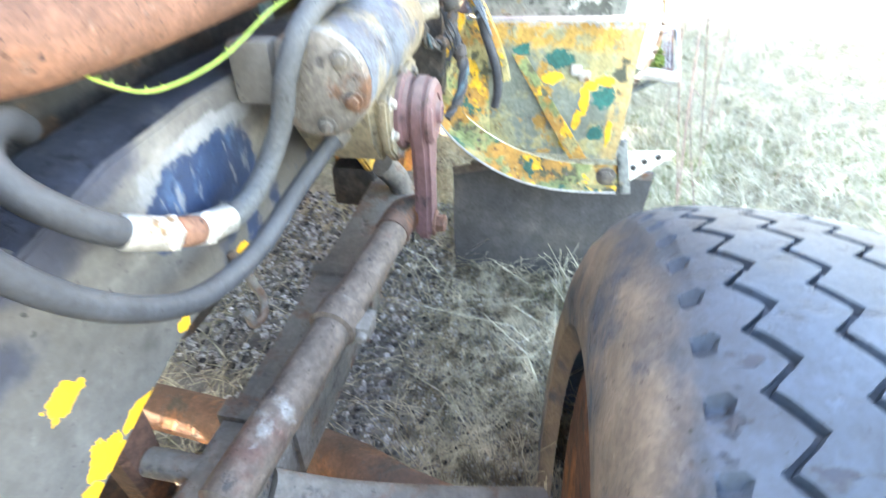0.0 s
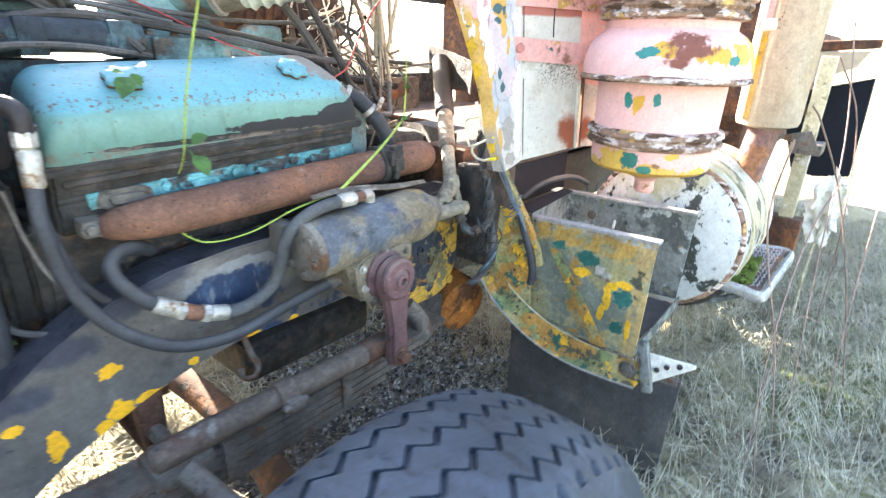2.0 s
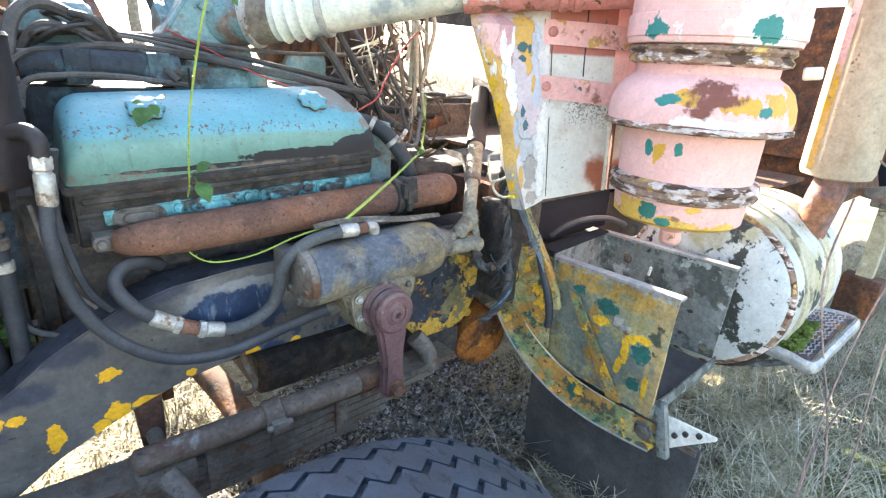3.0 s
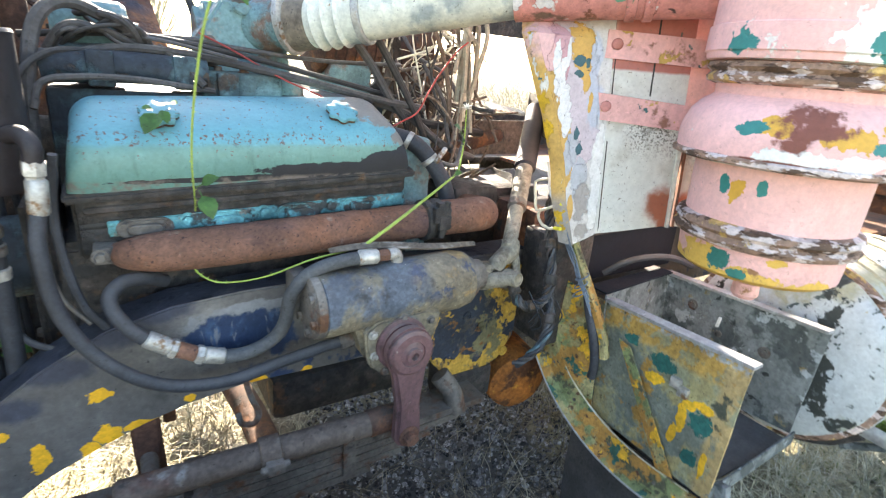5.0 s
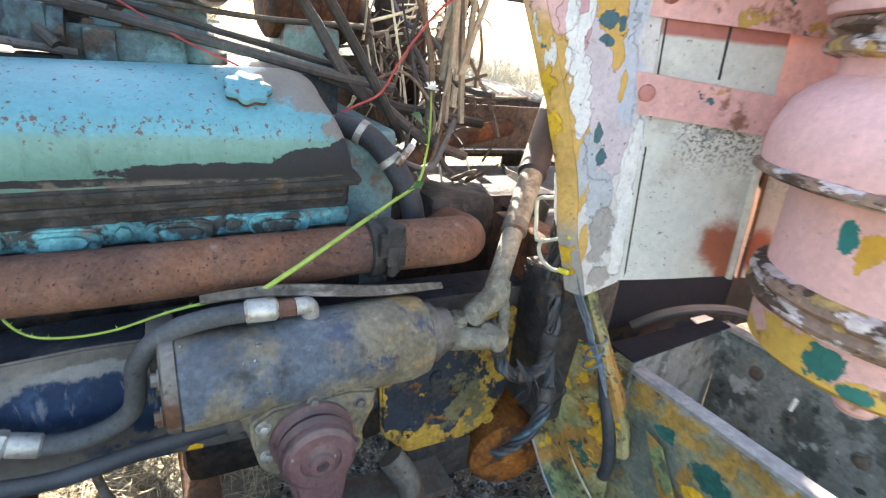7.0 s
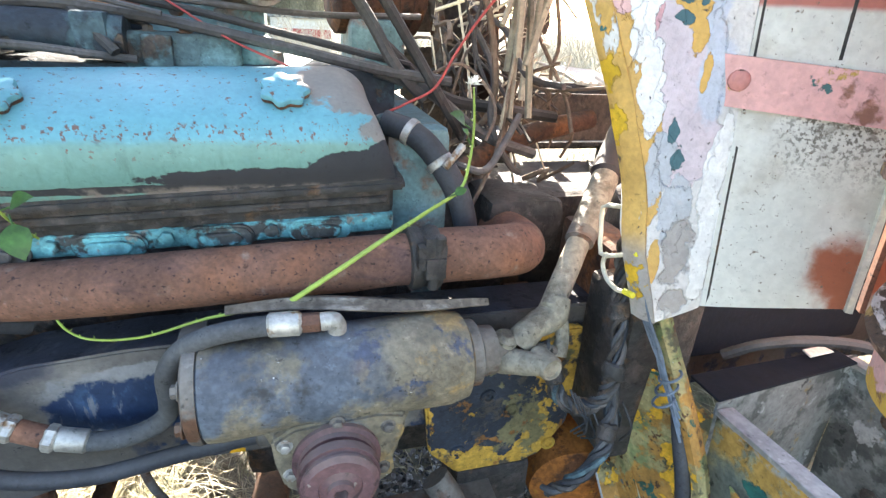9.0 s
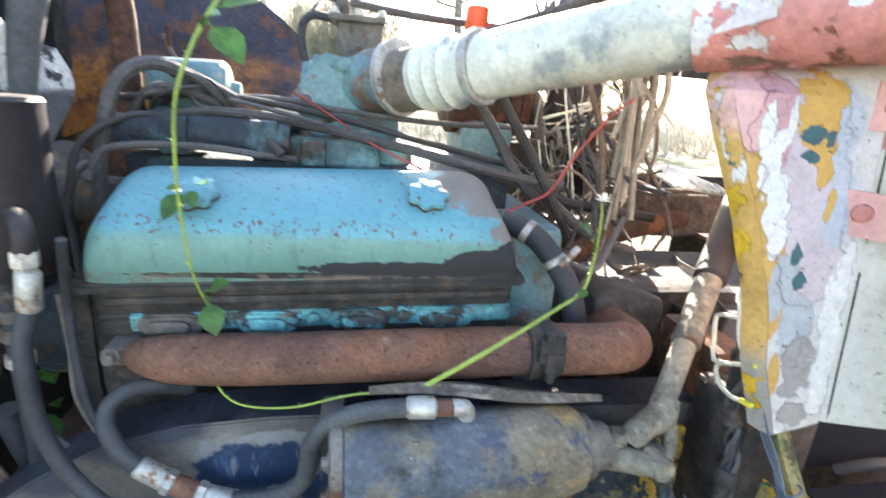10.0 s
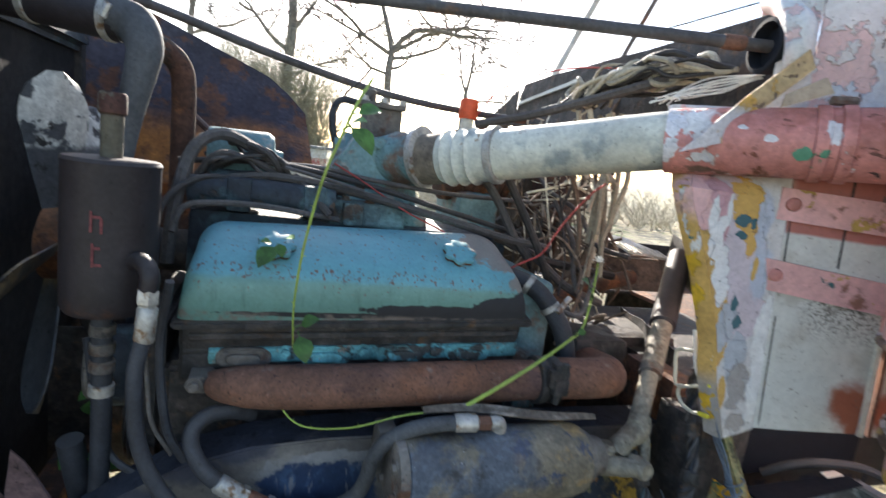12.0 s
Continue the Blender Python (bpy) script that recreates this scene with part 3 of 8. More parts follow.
m_cowl = surface("flaked_cowl_paint", (0.60, 0.59, 0.57), 0.6, grain=0.14, fine=130, coarse=6, bump=0.7, layers=[
    dict(c=(0.50, 0.55, 0.60), s=5, lo=0.47, hi=0.56, seed=13.0, zone=[("z", 1.40, 1.44)], ragged=0.04, h=0),
    dict(c=(0.62, 0.45, 0.43), s=6, lo=0.57, hi=0.59, seed=3.0, zone=[("z", 1.40, 1.44)], ragged=0.04),
    dict(c=(0.40, 0.17, 0.15), s=9, lo=0.66, hi=0.68, seed=8.0, zone=[("z", 1.38, 1.42)], ragged=0.04),
    dict(c=(0.62, 0.40, 0.10), s=6, lo=0.62, hi=0.635, seed=5.0, zone=[("z", 1.40, 1.44)], ragged=0.04),
    dict(c=(0.57, 0.50, 0.53), s=24, spots=on_cowl((0.55, 1.20, 0.05, 0.08), (0.48, 1.13, 0.035, 0.06), (0.55, 1.29, 0.05, 0.08)), warp=0.6),
    dict(c=(0.49, 0.53, 0.60), s=26, spots=on_cowl((0.25, 1.28, 0.018, 0.06), (0.25, 1.20, 0.018, 0.06)), warp=0.8, soft=0.3, h=0),
    dict(c=(0.58, 0.36, 0.11), s=20, spots=on_cowl((0.94, 1.25, 0.024, 0.045), (0.96, 1.19, 0.026, 0.05), (0.98, 1.12, 0.020, 0.05), (1.0, 1.06, 0.016, 0.03), (0.92, 0.985, 0.008, 0.03)), warp=0.7, h=0.2),
    dict(c=(0.66, 0.41, 0.39), s=20, spots=on_cowl((0.91, 1.320, 0.045, 0.042), (0.87, 1.285, 0.022, 0.03), (0.90, 1.40, 0.06, 0.03)), warp=0.8),
    dict(c=(0.55, 0.32, 0.34), s=26, spots=on_cowl((0.69, 1.322, 0.018, 0.03), (0.69, 1.293, 0.013, 0.03), (0.71, 1.264, 0.010, 0.028)), warp=0.9, h=0.2),
    dict(c=(0.63, 0.39, 0.11), s=34, spots=on_cowl((0.43, 1.31, 0.024, 0.04), (0.40, 1.272, 0.015, 0.03), (0.38, 1.24, 0.008, 0.02), (0.33, 1.325, 0.02, 0.02), (0.32, 1.203, 0.005, 0.025)), warp=1.0, h=0.3),
    dict(c=(0.74, 0.74, 0.72), s=30, spots=on_cowl((0.79, 1.285, 0.008, 0.03), (0.80, 1.245, 0.012, 0.04), (0.80, 1.197, 0.013, 0.04), (0.82, 1.160, 0.012, 0.03), (0.62, 1.29, 0.005, 0.03), (0.12, 1.10, 0.012, 0.07), (0.12, 1.00, 0.014, 0.07)), warp=0.9, h=0.4),
    dict(c=(0.42, 0.45, 0.48), s=30, spots=on_cowl((0.82, 1.10, 0.016, 0.045), (0.60, 1.05, 0.02, 0.05)), warp=0.9, h=0.2),
    dict(c=(0.35, 0.33, 0.31), s=30, spots=on_cowl((0.55, 1.00, 0.02, 0.045), (0.60, 0.93, 0.02, 0.025)), warp=1.2, soft=0.3),
    dict(c=(0.06, 0.14, 0.16), s=46, spots=on_cowl((0.46, 1.280, 0.014, 0.010), (0.49, 1.257, 0.010, 0.007), (0.34, 1.279, 0.006, 0.009), (0.64, 1.139, 0.006, 0.016), (0.60, 1.112, 0.009, 0.014)), warp=1.2, h=-0.3),
    dict(c=(0.13, 0.11, 0.09), s=150, lo=0.66, hi=0.70), dict(c=(0.20, 0.17, 0.14), s=34, lo=0.68, hi=0.70, st=(1, 1, 0.3))])
m_lip = surface("yellow_cowl_lip", (0.57, 0.35, 0.105), 0.65, grain=0.22, fine=130, coarse=8, bump=0.6, layers=[
    dict(c=(0.66, 0.41, 0.38), s=6, lo=0.34, hi=0.44, zone=[("z", 1.26, 1.30)], ragged=0.04),
    dict(c=(0.62, 0.60, 0.57), s=13, lo=0.60, hi=0.615, st=(1, 1, 0.35)),
    dict(c=(0.34, 0.31, 0.28), s=14, lo=0.42, hi=0.52, st=(1, 1, 0.3), zone=[("z", 1.03, 0.97)], ragged=0.05),
    dict(c=(0.62, 0.38, 0.03), s=16, lo=0.58, hi=0.60, seed=7.0), dict(c=(0.05, 0.15, 0.15), s=26, lo=0.69, hi=0.70, seed=3.0),
    dict(c=(0.20, 0.15, 0.11), s=40, lo=0.64, hi=0.67)])
m_intake = surface("white_intake_paint", (0.60, 0.59, 0.50), 0.55, grain=0.2, fine=120, coarse=6, bump=0.3, layers=[
    dict(c=(0.30, 0.33, 0.32), s=10, lo=0.5, hi=0.64, h=0), dict(c=(0.12, 0.11, 0.09), s=70, lo=0.66, hi=0.70), dict(c=(0.30, 0.20, 0.10), s=22, lo=0.66, hi=0.71)])
m_salmon = surface("salmon_elbow_paint", (0.56, 0.235, 0.205), 0.5, grain=0.22, fine=130, coarse=7, bump=0.5, layers=[
    dict(c=(0.62, 0.60, 0.58), s=9, lo=0.585, hi=0.60, st=(0.7, 1, 1)), dict(c=(0.07, 0.24, 0.13), s=11, lo=0.66, hi=0.67, seed=6.0), dict(c=(0.22, 0.08, 0.05), s=24, lo=0.62, hi=0.66), dict(c=(0.07, 0.04, 0.035), s=26, lo=0.625, hi=0.64, st=(0.45, 1, 2.2), seed=21.0), dict(c=(0.34, 0.12, 0.09), s=7, lo=0.5, hi=0.7, seed=17.0, h=0),
    dict(c=(0.62, 0.60, 0.61), s=40, spots=[((1.130, 0.438, 1.422), (0.016, 0.03, 0.024)), ((1.128, 0.44, 1.38), (0.010, 0.03, 0.02)), ((1.16, 0.39, 1.372), (0.018, 0.03, 0.010)), ((1.215, 0.33, 1.41), (0.012, 0.012, 0.006)), ((1.19, 0.36, 1.425), (0.009, 0.010, 0.006)), ((1.272, 0.280, 1.424), (0.009, 0.012, 0.022))], warp=1.1, h=0.3),
    dict(c=(0.10, 0.27, 0.17), s=60, spots=[((1.251, 0.304, 1.390), (0.011, 0.012, 0.012)), ((1.268, 0.283, 1.395), (0.006, 0.008, 0.008))], warp=1.0),
    dict(c=(0.17, 0.11, 0.08), s=30, spots=[((1.17, 0.40, 1.352), (0.05, 0.05, 0.008)), ((1.24, 0.33, 1.352), (0.05, 0.05, 0.006))], warp=1.2, soft=0.4, r=0.85)])
m_blower = surface("turquoise_casting", (0.125, 0.215, 0.22), 0.6, grain=0.3, fine=120, coarse=9, bump=0.45, layers=[
    dict(c=(0.15, 0.10, 0.075), s=9, lo=0.52, hi=0.62), dict(c=(0.28, 0.27, 0.24), s=18, lo=0.58, hi=0.68, h=0)])
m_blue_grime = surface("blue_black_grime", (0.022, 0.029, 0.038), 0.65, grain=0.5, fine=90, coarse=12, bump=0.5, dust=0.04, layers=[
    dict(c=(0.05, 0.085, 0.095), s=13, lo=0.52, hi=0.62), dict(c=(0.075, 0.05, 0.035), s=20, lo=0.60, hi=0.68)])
m_tank = surface("mottled_white_tank", (0.52, 0.55, 0.55), 0.5, 0.15, grain=0.15, fine=120, coarse=5, bump=0.35, layers=[
    dict(c=(0.40, 0.38, 0.25), s=5, lo=0.50, hi=0.62, h=0), dict(c=(0.05, 0.055, 0.05), s=9, lo=0.575, hi=0.60), dict(c=(0.10, 0.12, 0.11), s=45, lo=0.60, hi=0.66), dict(c=(0.50, 0.40, 0.20), s=18, lo=0.64, hi=0.69)])
m_cream = surface("cream_tank_band", (0.46, 0.42, 0.29), 0.65, grain=0.3, fine=120, coarse=6, bump=0.35, layers=[
    dict(c=(0.20, 0.18, 0.11), s=12, lo=0.54, hi=0.60), dict(c=(0.58, 0.57, 0.50), s=9, lo=0.58, hi=0.62)])
m_plum = surface("plum_rust_sheet", (0.16, 0.095, 0.085), 0.8, grain=0.45, fine=90, coarse=7, bump=0.5, layers=[
    dict(c=(0.22, 0.10, 0.05), s=9, lo=0.52, hi=0.60), dict(c=(0.06, 0.045, 0.05), s=11, lo=0.55, hi=0.65)])
m_stack = surface("tan_stack", (0.42, 0.36, 0.27), 0.7, grain=0.2, fine=120, coarse=5, bump=0.3, layers=[
    dict(c=(0.33, 0.24, 0.15), s=5, lo=0.5, hi=0.7, st=(1, 1, 0.3), h=0), dict(c=(0.18, 0.10, 0.06), s=26, lo=0.64, hi=0.68)])
m_core = surface("radiator_fins", (0.020, 0.0205, 0.023), 0.95, grain=0.5, fine=60, coarse=5, bump=0.3, layers=[dict(c=(0.024, 0.023, 0.021), s=6, lo=0.55, hi=0.75, h=0)])
m_yoke = surface("greasy_grey_steel", (0.25, 0.22, 0.165), 0.65, 0.0, grain=0.4, fine=120, bump=0.4, layers=[
    dict(c=(0.15, 0.125, 0.09), s=18, lo=0.5, hi=0.62)])
m_bar = surface("weathered_steel_bar", (0.085, 0.080, 0.080), 0.6, grain=0.35, fine=120, coarse=8, bump=0.3, layers=[
    dict(c=(0.15, 0.085, 0.05), s=12, lo=0.56, hi=0.66)])
m_torn = surface("torn_paint_strip", (0.56, 0.54, 0.54), 0.6, grain=0.25, fine=120, coarse=9, bump=0.5, layers=[
    dict(c=(0.42, 0.32, 0.17), s=9, lo=0.30, hi=0.40, zone=[("z", 1.435, 1.465)], ragged=0.05), dict(c=(0.50, 0.30, 0.07), s=16, lo=0.56, hi=0.60), dict(c=(0.16, 0.11, 0.08), s=40, lo=0.62, hi=0.66)])
m_blade = surface("worn_fan_blade_lit_top", (0.060, 0.064, 0.072), 0.55, grain=0.35, fine=110, coarse=9, bump=0.4, layers=[
    dict(c=(0.17, 0.13, 0.075), s=10, lo=0.40, hi=0.55, zone=[("z", 0.94, 0.98), ("z", 1.13, 1.09)], ragged=0.03, h=0),
    # white paint only above this height: the lit end of the upper blade
    dict(c=(0.50, 0.50, 0.47), s=9, lo=0.40, hi=0.44, zone=[("z", 1.235, 1.25)], ragged=0.06, zs=9),
    dict(c=(0.025, 0.024, 0.024), s=26, lo=0.60, hi=0.64)])
m_cable = surface("cable_sheath", (0.055, 0.050, 0.048), 0.7, grain=0.4, fine=120, bump=0.2, dust=0.14, random=0.4)
m_cable_tan = surface("sunbleached_wire", (0.36, 0.32, 0.24), 0.65, grain=0.3, fine=120, bump=0.2, random=0.3)
m_stem_brown = surface("dry_brown_stem", (0.13, 0.095, 0.07), 0.85, grain=0.4, fine=90, coarse=12, bump=0.4, layers=[
    dict(c=(0.24, 0.19, 0.14), s=16, lo=0.52, hi=0.64, h=0)])
m_bleached = surface("bleached_straw", (0.62, 0.57, 0.44), 0.8, grain=0.3, fine=60, bump=0.2)
m_red = surface("red_wire", (0.34, 0.055, 0.045), 0.5, grain=0.2, bump=0.1)
m_redmark = surface("faded_red_mark", (0.16, 0.045, 0.045), 0.8, grain=0.5, fine=200, bump=0.1)
m_redcap = surface("red_plastic_cap", (0.62, 0.09, 0.03), 0.45, grain=0.2, bump=0.15)
m_vine = surface("green_stem", (0.27, 0.36, 0.07), 0.5, grain=0.25, fine=90, bump=0.2)
m_leaf = surface("bramble_leaf", (0.065, 0.15, 0.03), 0.5, grain=0.4, fine=90, coarse=30, bump=0.3, random=0.3)
m_moss = surface("moss", (0.10, 0.14, 0.022), 0.95, grain=0.6, fine=160, coarse=25, bump=0.9)
m_wood = surface("grey_bark", (0.17, 0.15, 0.13), 0.9, grain=0.4, fine=40, coarse=4, bump=0.6, layers=[dict(c=(0.28, 0.28, 0.23), s=6, lo=0.52, hi=0.65, h=0)])
m_twig = surface("bare_twigs", (0.13, 0.115, 0.10), 0.9, grain=0.4, fine=20, coarse=2, bump=0.2)
m_straw = surface("dry_grass", (0.46, 0.43, 0.31), 0.85, grain=0.5, fine=30, coarse=6, bump=0.2, layers=[
    dict(c=(0.22, 0.21, 0.13), s=9, lo=0.47, hi=0.62, h=0), dict(c=(0.52, 0.49, 0.40), s=18, lo=0.55, hi=0.65, h=0)])
m_green_grass = surface("low_green_weeds", (0.11, 0.14, 0.045), 0.85, grain=0.5, fine=30, coarse=6, bump=0.2)
m_stone = surface("gravel_stones", (0.19, 0.185, 0.18), 0.85, island=0.75, grain=0.5, fine=60, coarse=14, bump=0.4, layers=[dict(c=(0.36, 0.355, 0.34), s=70, lo=0.53, hi=0.58, h=0), dict(c=(0.035, 0.034, 0.034), s=55, lo=0.56, hi=0.62, seed=5.0, h=0)])
m_litter = surface("old_straw", (0.44, 0.385, 0.27), 0.9, grain=0.5, fine=30, coarse=6, bump=0.2, layers=[
    dict(c=(0.10, 0.08, 0.05), s=14, lo=0.45, hi=0.60, h=0), dict(c=(0.42, 0.37, 0.25), s=22, lo=0.58, hi=0.66, h=0)])
m_ground = surface("dry_earth", (0.215, 0.19, 0.135), 0.95, grain=0.5, fine=60, coarse=3, bump=0.8, layers=[
    dict(c=(0.40, 0.35, 0.21), s=2.2, lo=0.42, hi=0.62, h=0), dict(c=(0.085, 0.075, 0.065), s=7, lo=0.52, hi=0.66, h=0),
    dict(c=(0.12, 0.15, 0.05), s=1.1, lo=0.52, hi=0.68, h=0),
    dict(c=(0.165, 0.155, 0.14), s=6, spots=[((0.95, 0.55, 0.0), (0.85, 0.70, 0.5))], warp=0.5, soft=0.4, h=0)])
m_hook = surface("yellowed_wire", (0.55, 0.52, 0.40), 0.5, grain=0.2, bump=0.1)
m_yellow_tip = surface("yellow_plastic", (0.70, 0.60, 0.05), 0.5, grain=0.2, bump=0.1)
m_glow_white = surface("bleached_rag", (0.75, 0.73, 0.66), 0.8, grain=0.2, bump=0.3)
m_glass = bpy.data.materials.new("window_glass")
m_glass.use_nodes = True
_b = m_glass.node_tree.nodes["Principled BSDF"]
_b.inputs["Transmission Weight"].default_value, _b.inputs["Roughness"].default_value, _b.inputs["Base Color"].default_value = 1.0, 0.05, (0.85, 0.95, 0.95, 1)


# ---------- ground ----------
def ground_height(x, y):
    near = 0.022 * noise.noise(Vector((x * 1.6, y * 1.6, 0.3))) + 0.010 * noise.noise(Vector((x * 6, y * 6, 1.3)))
    return near + 0.12 * noise.noise(Vector((x * 0.12, y * 0.12, 2.0))) * min(1.0, max(0.0, (math.hypot(x - 1, y) - 3) / 6))


def ground_sheet():
    bm = bmesh.new()
    ticks = sorted({round(s * v, 4) for s in (-1, 1) for v in [i * 0.08 for i in range(46)] + [4.2, 5, 6, 7.5, 9.5, 12, 16, 22, 30, 45, 70, 120, 220, 420]})
    grid = [[bm.verts.new((x + 1.2, y + 0.5, ground_height(x + 1.2, y + 0.5))) for y in ticks] for x in ticks]
    for i in range(len(ticks) - 1):
        for j in range(len(ticks) - 1):
            bm.faces.new((grid[i][j], grid[i + 1][j], grid[i + 1][j + 1], grid[i][j + 1]))
    ob = finish("ground", bm, m_ground)
    return tagged(ob, "dry earth with gravel and dead grass under the old truck", "ground", kind="structure")


ground_sheet()


def grass_tufts(name, label, count, area, height, material, lean, seed, width=0.0016, skip=None):
    """Many thin bent blades in one mesh."""
    rng = random.Random(seed)
    verts, faces = [], []
    for _ in range(count):
        x, y = rng.uniform(*area[0]), rng.uniform(*area[1])
        if skip and skip(x, y, rng):
            continue
        z = ground_height(x, y) - 0.004
        a, h = rng.uniform(0, 6.283), rng.uniform(*height)
        out = h * rng.uniform(*lean)
        d, s = (math.cos(a), math.sin(a)), (-math.sin(a) * width, math.cos(a) * width)
        b = len(verts)
        bend = rng.uniform(-0.3, 0.3) * out
        for f, w in ((0, 1.0), (0.4, 0.9), (0.75, 0.6)):
            rise = h * f * (1 - 0.35 * f * min(1, out / h))
            px, py = x + d[0] * out * f * f - d[1] * bend * f * f, y + d[1] * out * f * f + d[0] * bend * f * f
            verts += [(px - s[0] * w, py - s[1] * w, z + rise), (px + s[0] * w, py + s[1] * w, z + rise)]
        verts.append((x + d[0] * out - d[1] * bend, y + d[1] * out + d[0] * bend, z + h * max(0.12, 1 - 0.6 * min(1, out / h))))
        faces += [(b, b + 1, b + 3, b + 2), (b + 2, b + 3, b + 5, b + 4), (b + 4, b + 5, b + 6)]
    me = bpy.data.meshes.new(name)
    me.from_pydata(verts, [], faces)
    me.materials.append(material)
    return tagged(new(name, me), label, "grass", kind="stuff")


def under_truck(x, y, rng):
    return (0.0 < x < 1.75 and 0.12 < y < 1.75 and rng.random() < 0.985) or (0.05 < x < 1.15 and -0.22 < y < 0.07)


grass_tufts("dry_grass", "long dead straw-coloured grass lying flat round the truck", 30000, ((0.9, 5.2), (-3.2, 0.9)), (0.05, 0.30), m_straw, (0.4, 2.2), 3, skip=under_truck)
grass_tufts("dry_grass", "sunlit straw-coloured dead grass beyond the truck", 14000, ((-3.0, 4.5), (1.2, 5.0)), (0.05, 0.25), m_straw, (0.4, 2.0), 4, 0.0025)
grass_tufts("straw_litter", "loose dead straw matted on the gravel beside the tyre", 2600, ((0.55, 1.7), (0.05, 0.40)), (0.03, 0.11), m_litter, (1.5, 3.0), 5, 0.0011)
grass_tufts("straw_litter", "loose dead straw scattered on dark gravel", 900, ((0.0, 1.8), (0.1, 1.5)), (0.04, 0.16), m_litter, (1.5, 3.0), 15, 0.0013)
grass_tufts("green_weeds", "low green weeds among the dead grass", 5000, ((1.2, 5.0), (-3.0, 0.2)), (0.02, 0.09), m_green_grass, (0.3, 1.2), 6, 0.0022, skip=under_truck)

grass_tufts("straw_litter", "sunlit dead straw under the far side of the engine", 1800, ((-0.3, 1.0), (0.85, 1.7)), (0.03, 0.12), m_straw, (1.0, 2.5), 25, 0.0016)


def gravel():
    rng = random.Random(11)
    bm = bmesh.new()
    base = bmesh.new()
    bmesh.ops.create_icosphere(base, subdivisions=1, radius=1.0)
    shape, tris = [v.co.copy() for v in base.verts], [[v.index for v in f.verts] for f in base.faces]
    base.free()
    verts, faces = [], []
    for _ in range(15000):
        x, y = rng.uniform(0.1, 1.9), rng.uniform(-0.05, 1.3)
        if x < 0.95 and y > 0.85:
            continue
        r = 0.0035 + 0.0095 * rng.random() ** 2
        q = Euler((rng.random() * 6, rng.random() * 6, rng.random() * 6)).to_matrix()
        s = Vector((r * rng.uniform(0.8, 1.5), r * rng.uniform(0.7, 1.2), r * rng.uniform(0.5, 0.9)))
        at = Vector((x, y, ground_height(x, y) + r * 0.25))
        b = len(verts)
        verts += [tuple(at + q @ Vector((v.x * s.x, v.y * s.y, v.z * s.z)) * rng.uniform(0.85, 1.1)) for v in shape]
        faces += [tuple(b + i for i in t) for t in tris]
    bm.free()
    me = bpy.data.meshes.new("gravel")
    me.from_pydata(verts, [], faces)
    me.materials.append(m_stone)
    tagged(new("gravel", me), "grey gravel stones on dark earth under the axle", "gravel", kind="stuff")


gravel()


# ---------- frame rails ----------
def frame_rail(y, side, label):
    """A pressed channel: web at y, flanges to the side given; it drops towards the front."""
    top = [(-0.10, 0.36), (0.03, 0.505), (0.12, 0.585), (0.207, 0.652), (0.32, 0.737), (0.42, 0.792), (0.52, 0.818), (0.64, 0.828), (0.8, 0.83), (1.2, 0.83), (3.6, 0.83)]
    low = [(3.6, 0.625), (1.2, 0.625), (0.8, 0.626), (0.70, 0.628), (0.623, 0.628), (0.53, 0.615), (0.454, 0.594), (0.38, 0.566), (0.302, 0.532), (0.21, 0.47), (0.10, 0.39), (-0.02, 0.28)]
    rail = thing("frame_rail", label, "truck frame", (0.6, y, 0.7))
    web = slab([(x, z) for x, z in top + low], (0, y + (0.009 if side > 0 else 0.0), 0), (1, 0, 0), (0, 0, 1), 0.009, 0.003, seg=2)
    part("web", web, m_rail, rail)
    for name, line, sign in (("top_flange", top, 1), ("bottom_flange", low[::-1], -1)):
        bm = bmesh.new()
        a, b = y, y + side * 0.085
        rows = []
        for x, z in line:
            rows.append([bm.verts.new(p) for p in ((x, a + side * 0.004, z + sign * 0.0005), (x, b, z + sign * 0.0005), (x, b, z - sign * 0.009), (x, a + side * 0.004, z - sign * 0.009))])
        for p, q in zip(rows, rows[1:]):
            for k in range(4):
                bm.faces.new((p[k], p[(k + 1) % 4], q[(k + 1) % 4], q[k]))
        bm.faces.new(rows[0])
        bm.faces.new(rows[-1][::-1])
        part(name, bm, m_flange if sign > 0 else m_rail, rail)
    return rail


frame_rail(0.53, 1, "dusty grey truck frame rail with chipped yellow and blue paint")
frame_rail(1.42, -1, "dirty far side truck frame rail in shadow")
for k, x in enumerate((0.50, 1.32, 2.6)):
    bm = block((x - (0.03 if k else 0.012), 0.62, 0.60 if k else 0.52), (x + (0.03 if k else 0.012), 1.33, 0.72 if k else 0.58), 0.006)
    tagged(finish("cross_member", bm, m_rust_dark), "rusty steel cross member between the frame rails", "truck frame", "cross members")


# ---------- engine ----------
engine = thing("engine", "old turquoise two-bank diesel engine, grimy and oil-streaked", "engine", (0.7, 0.95, 0.62))


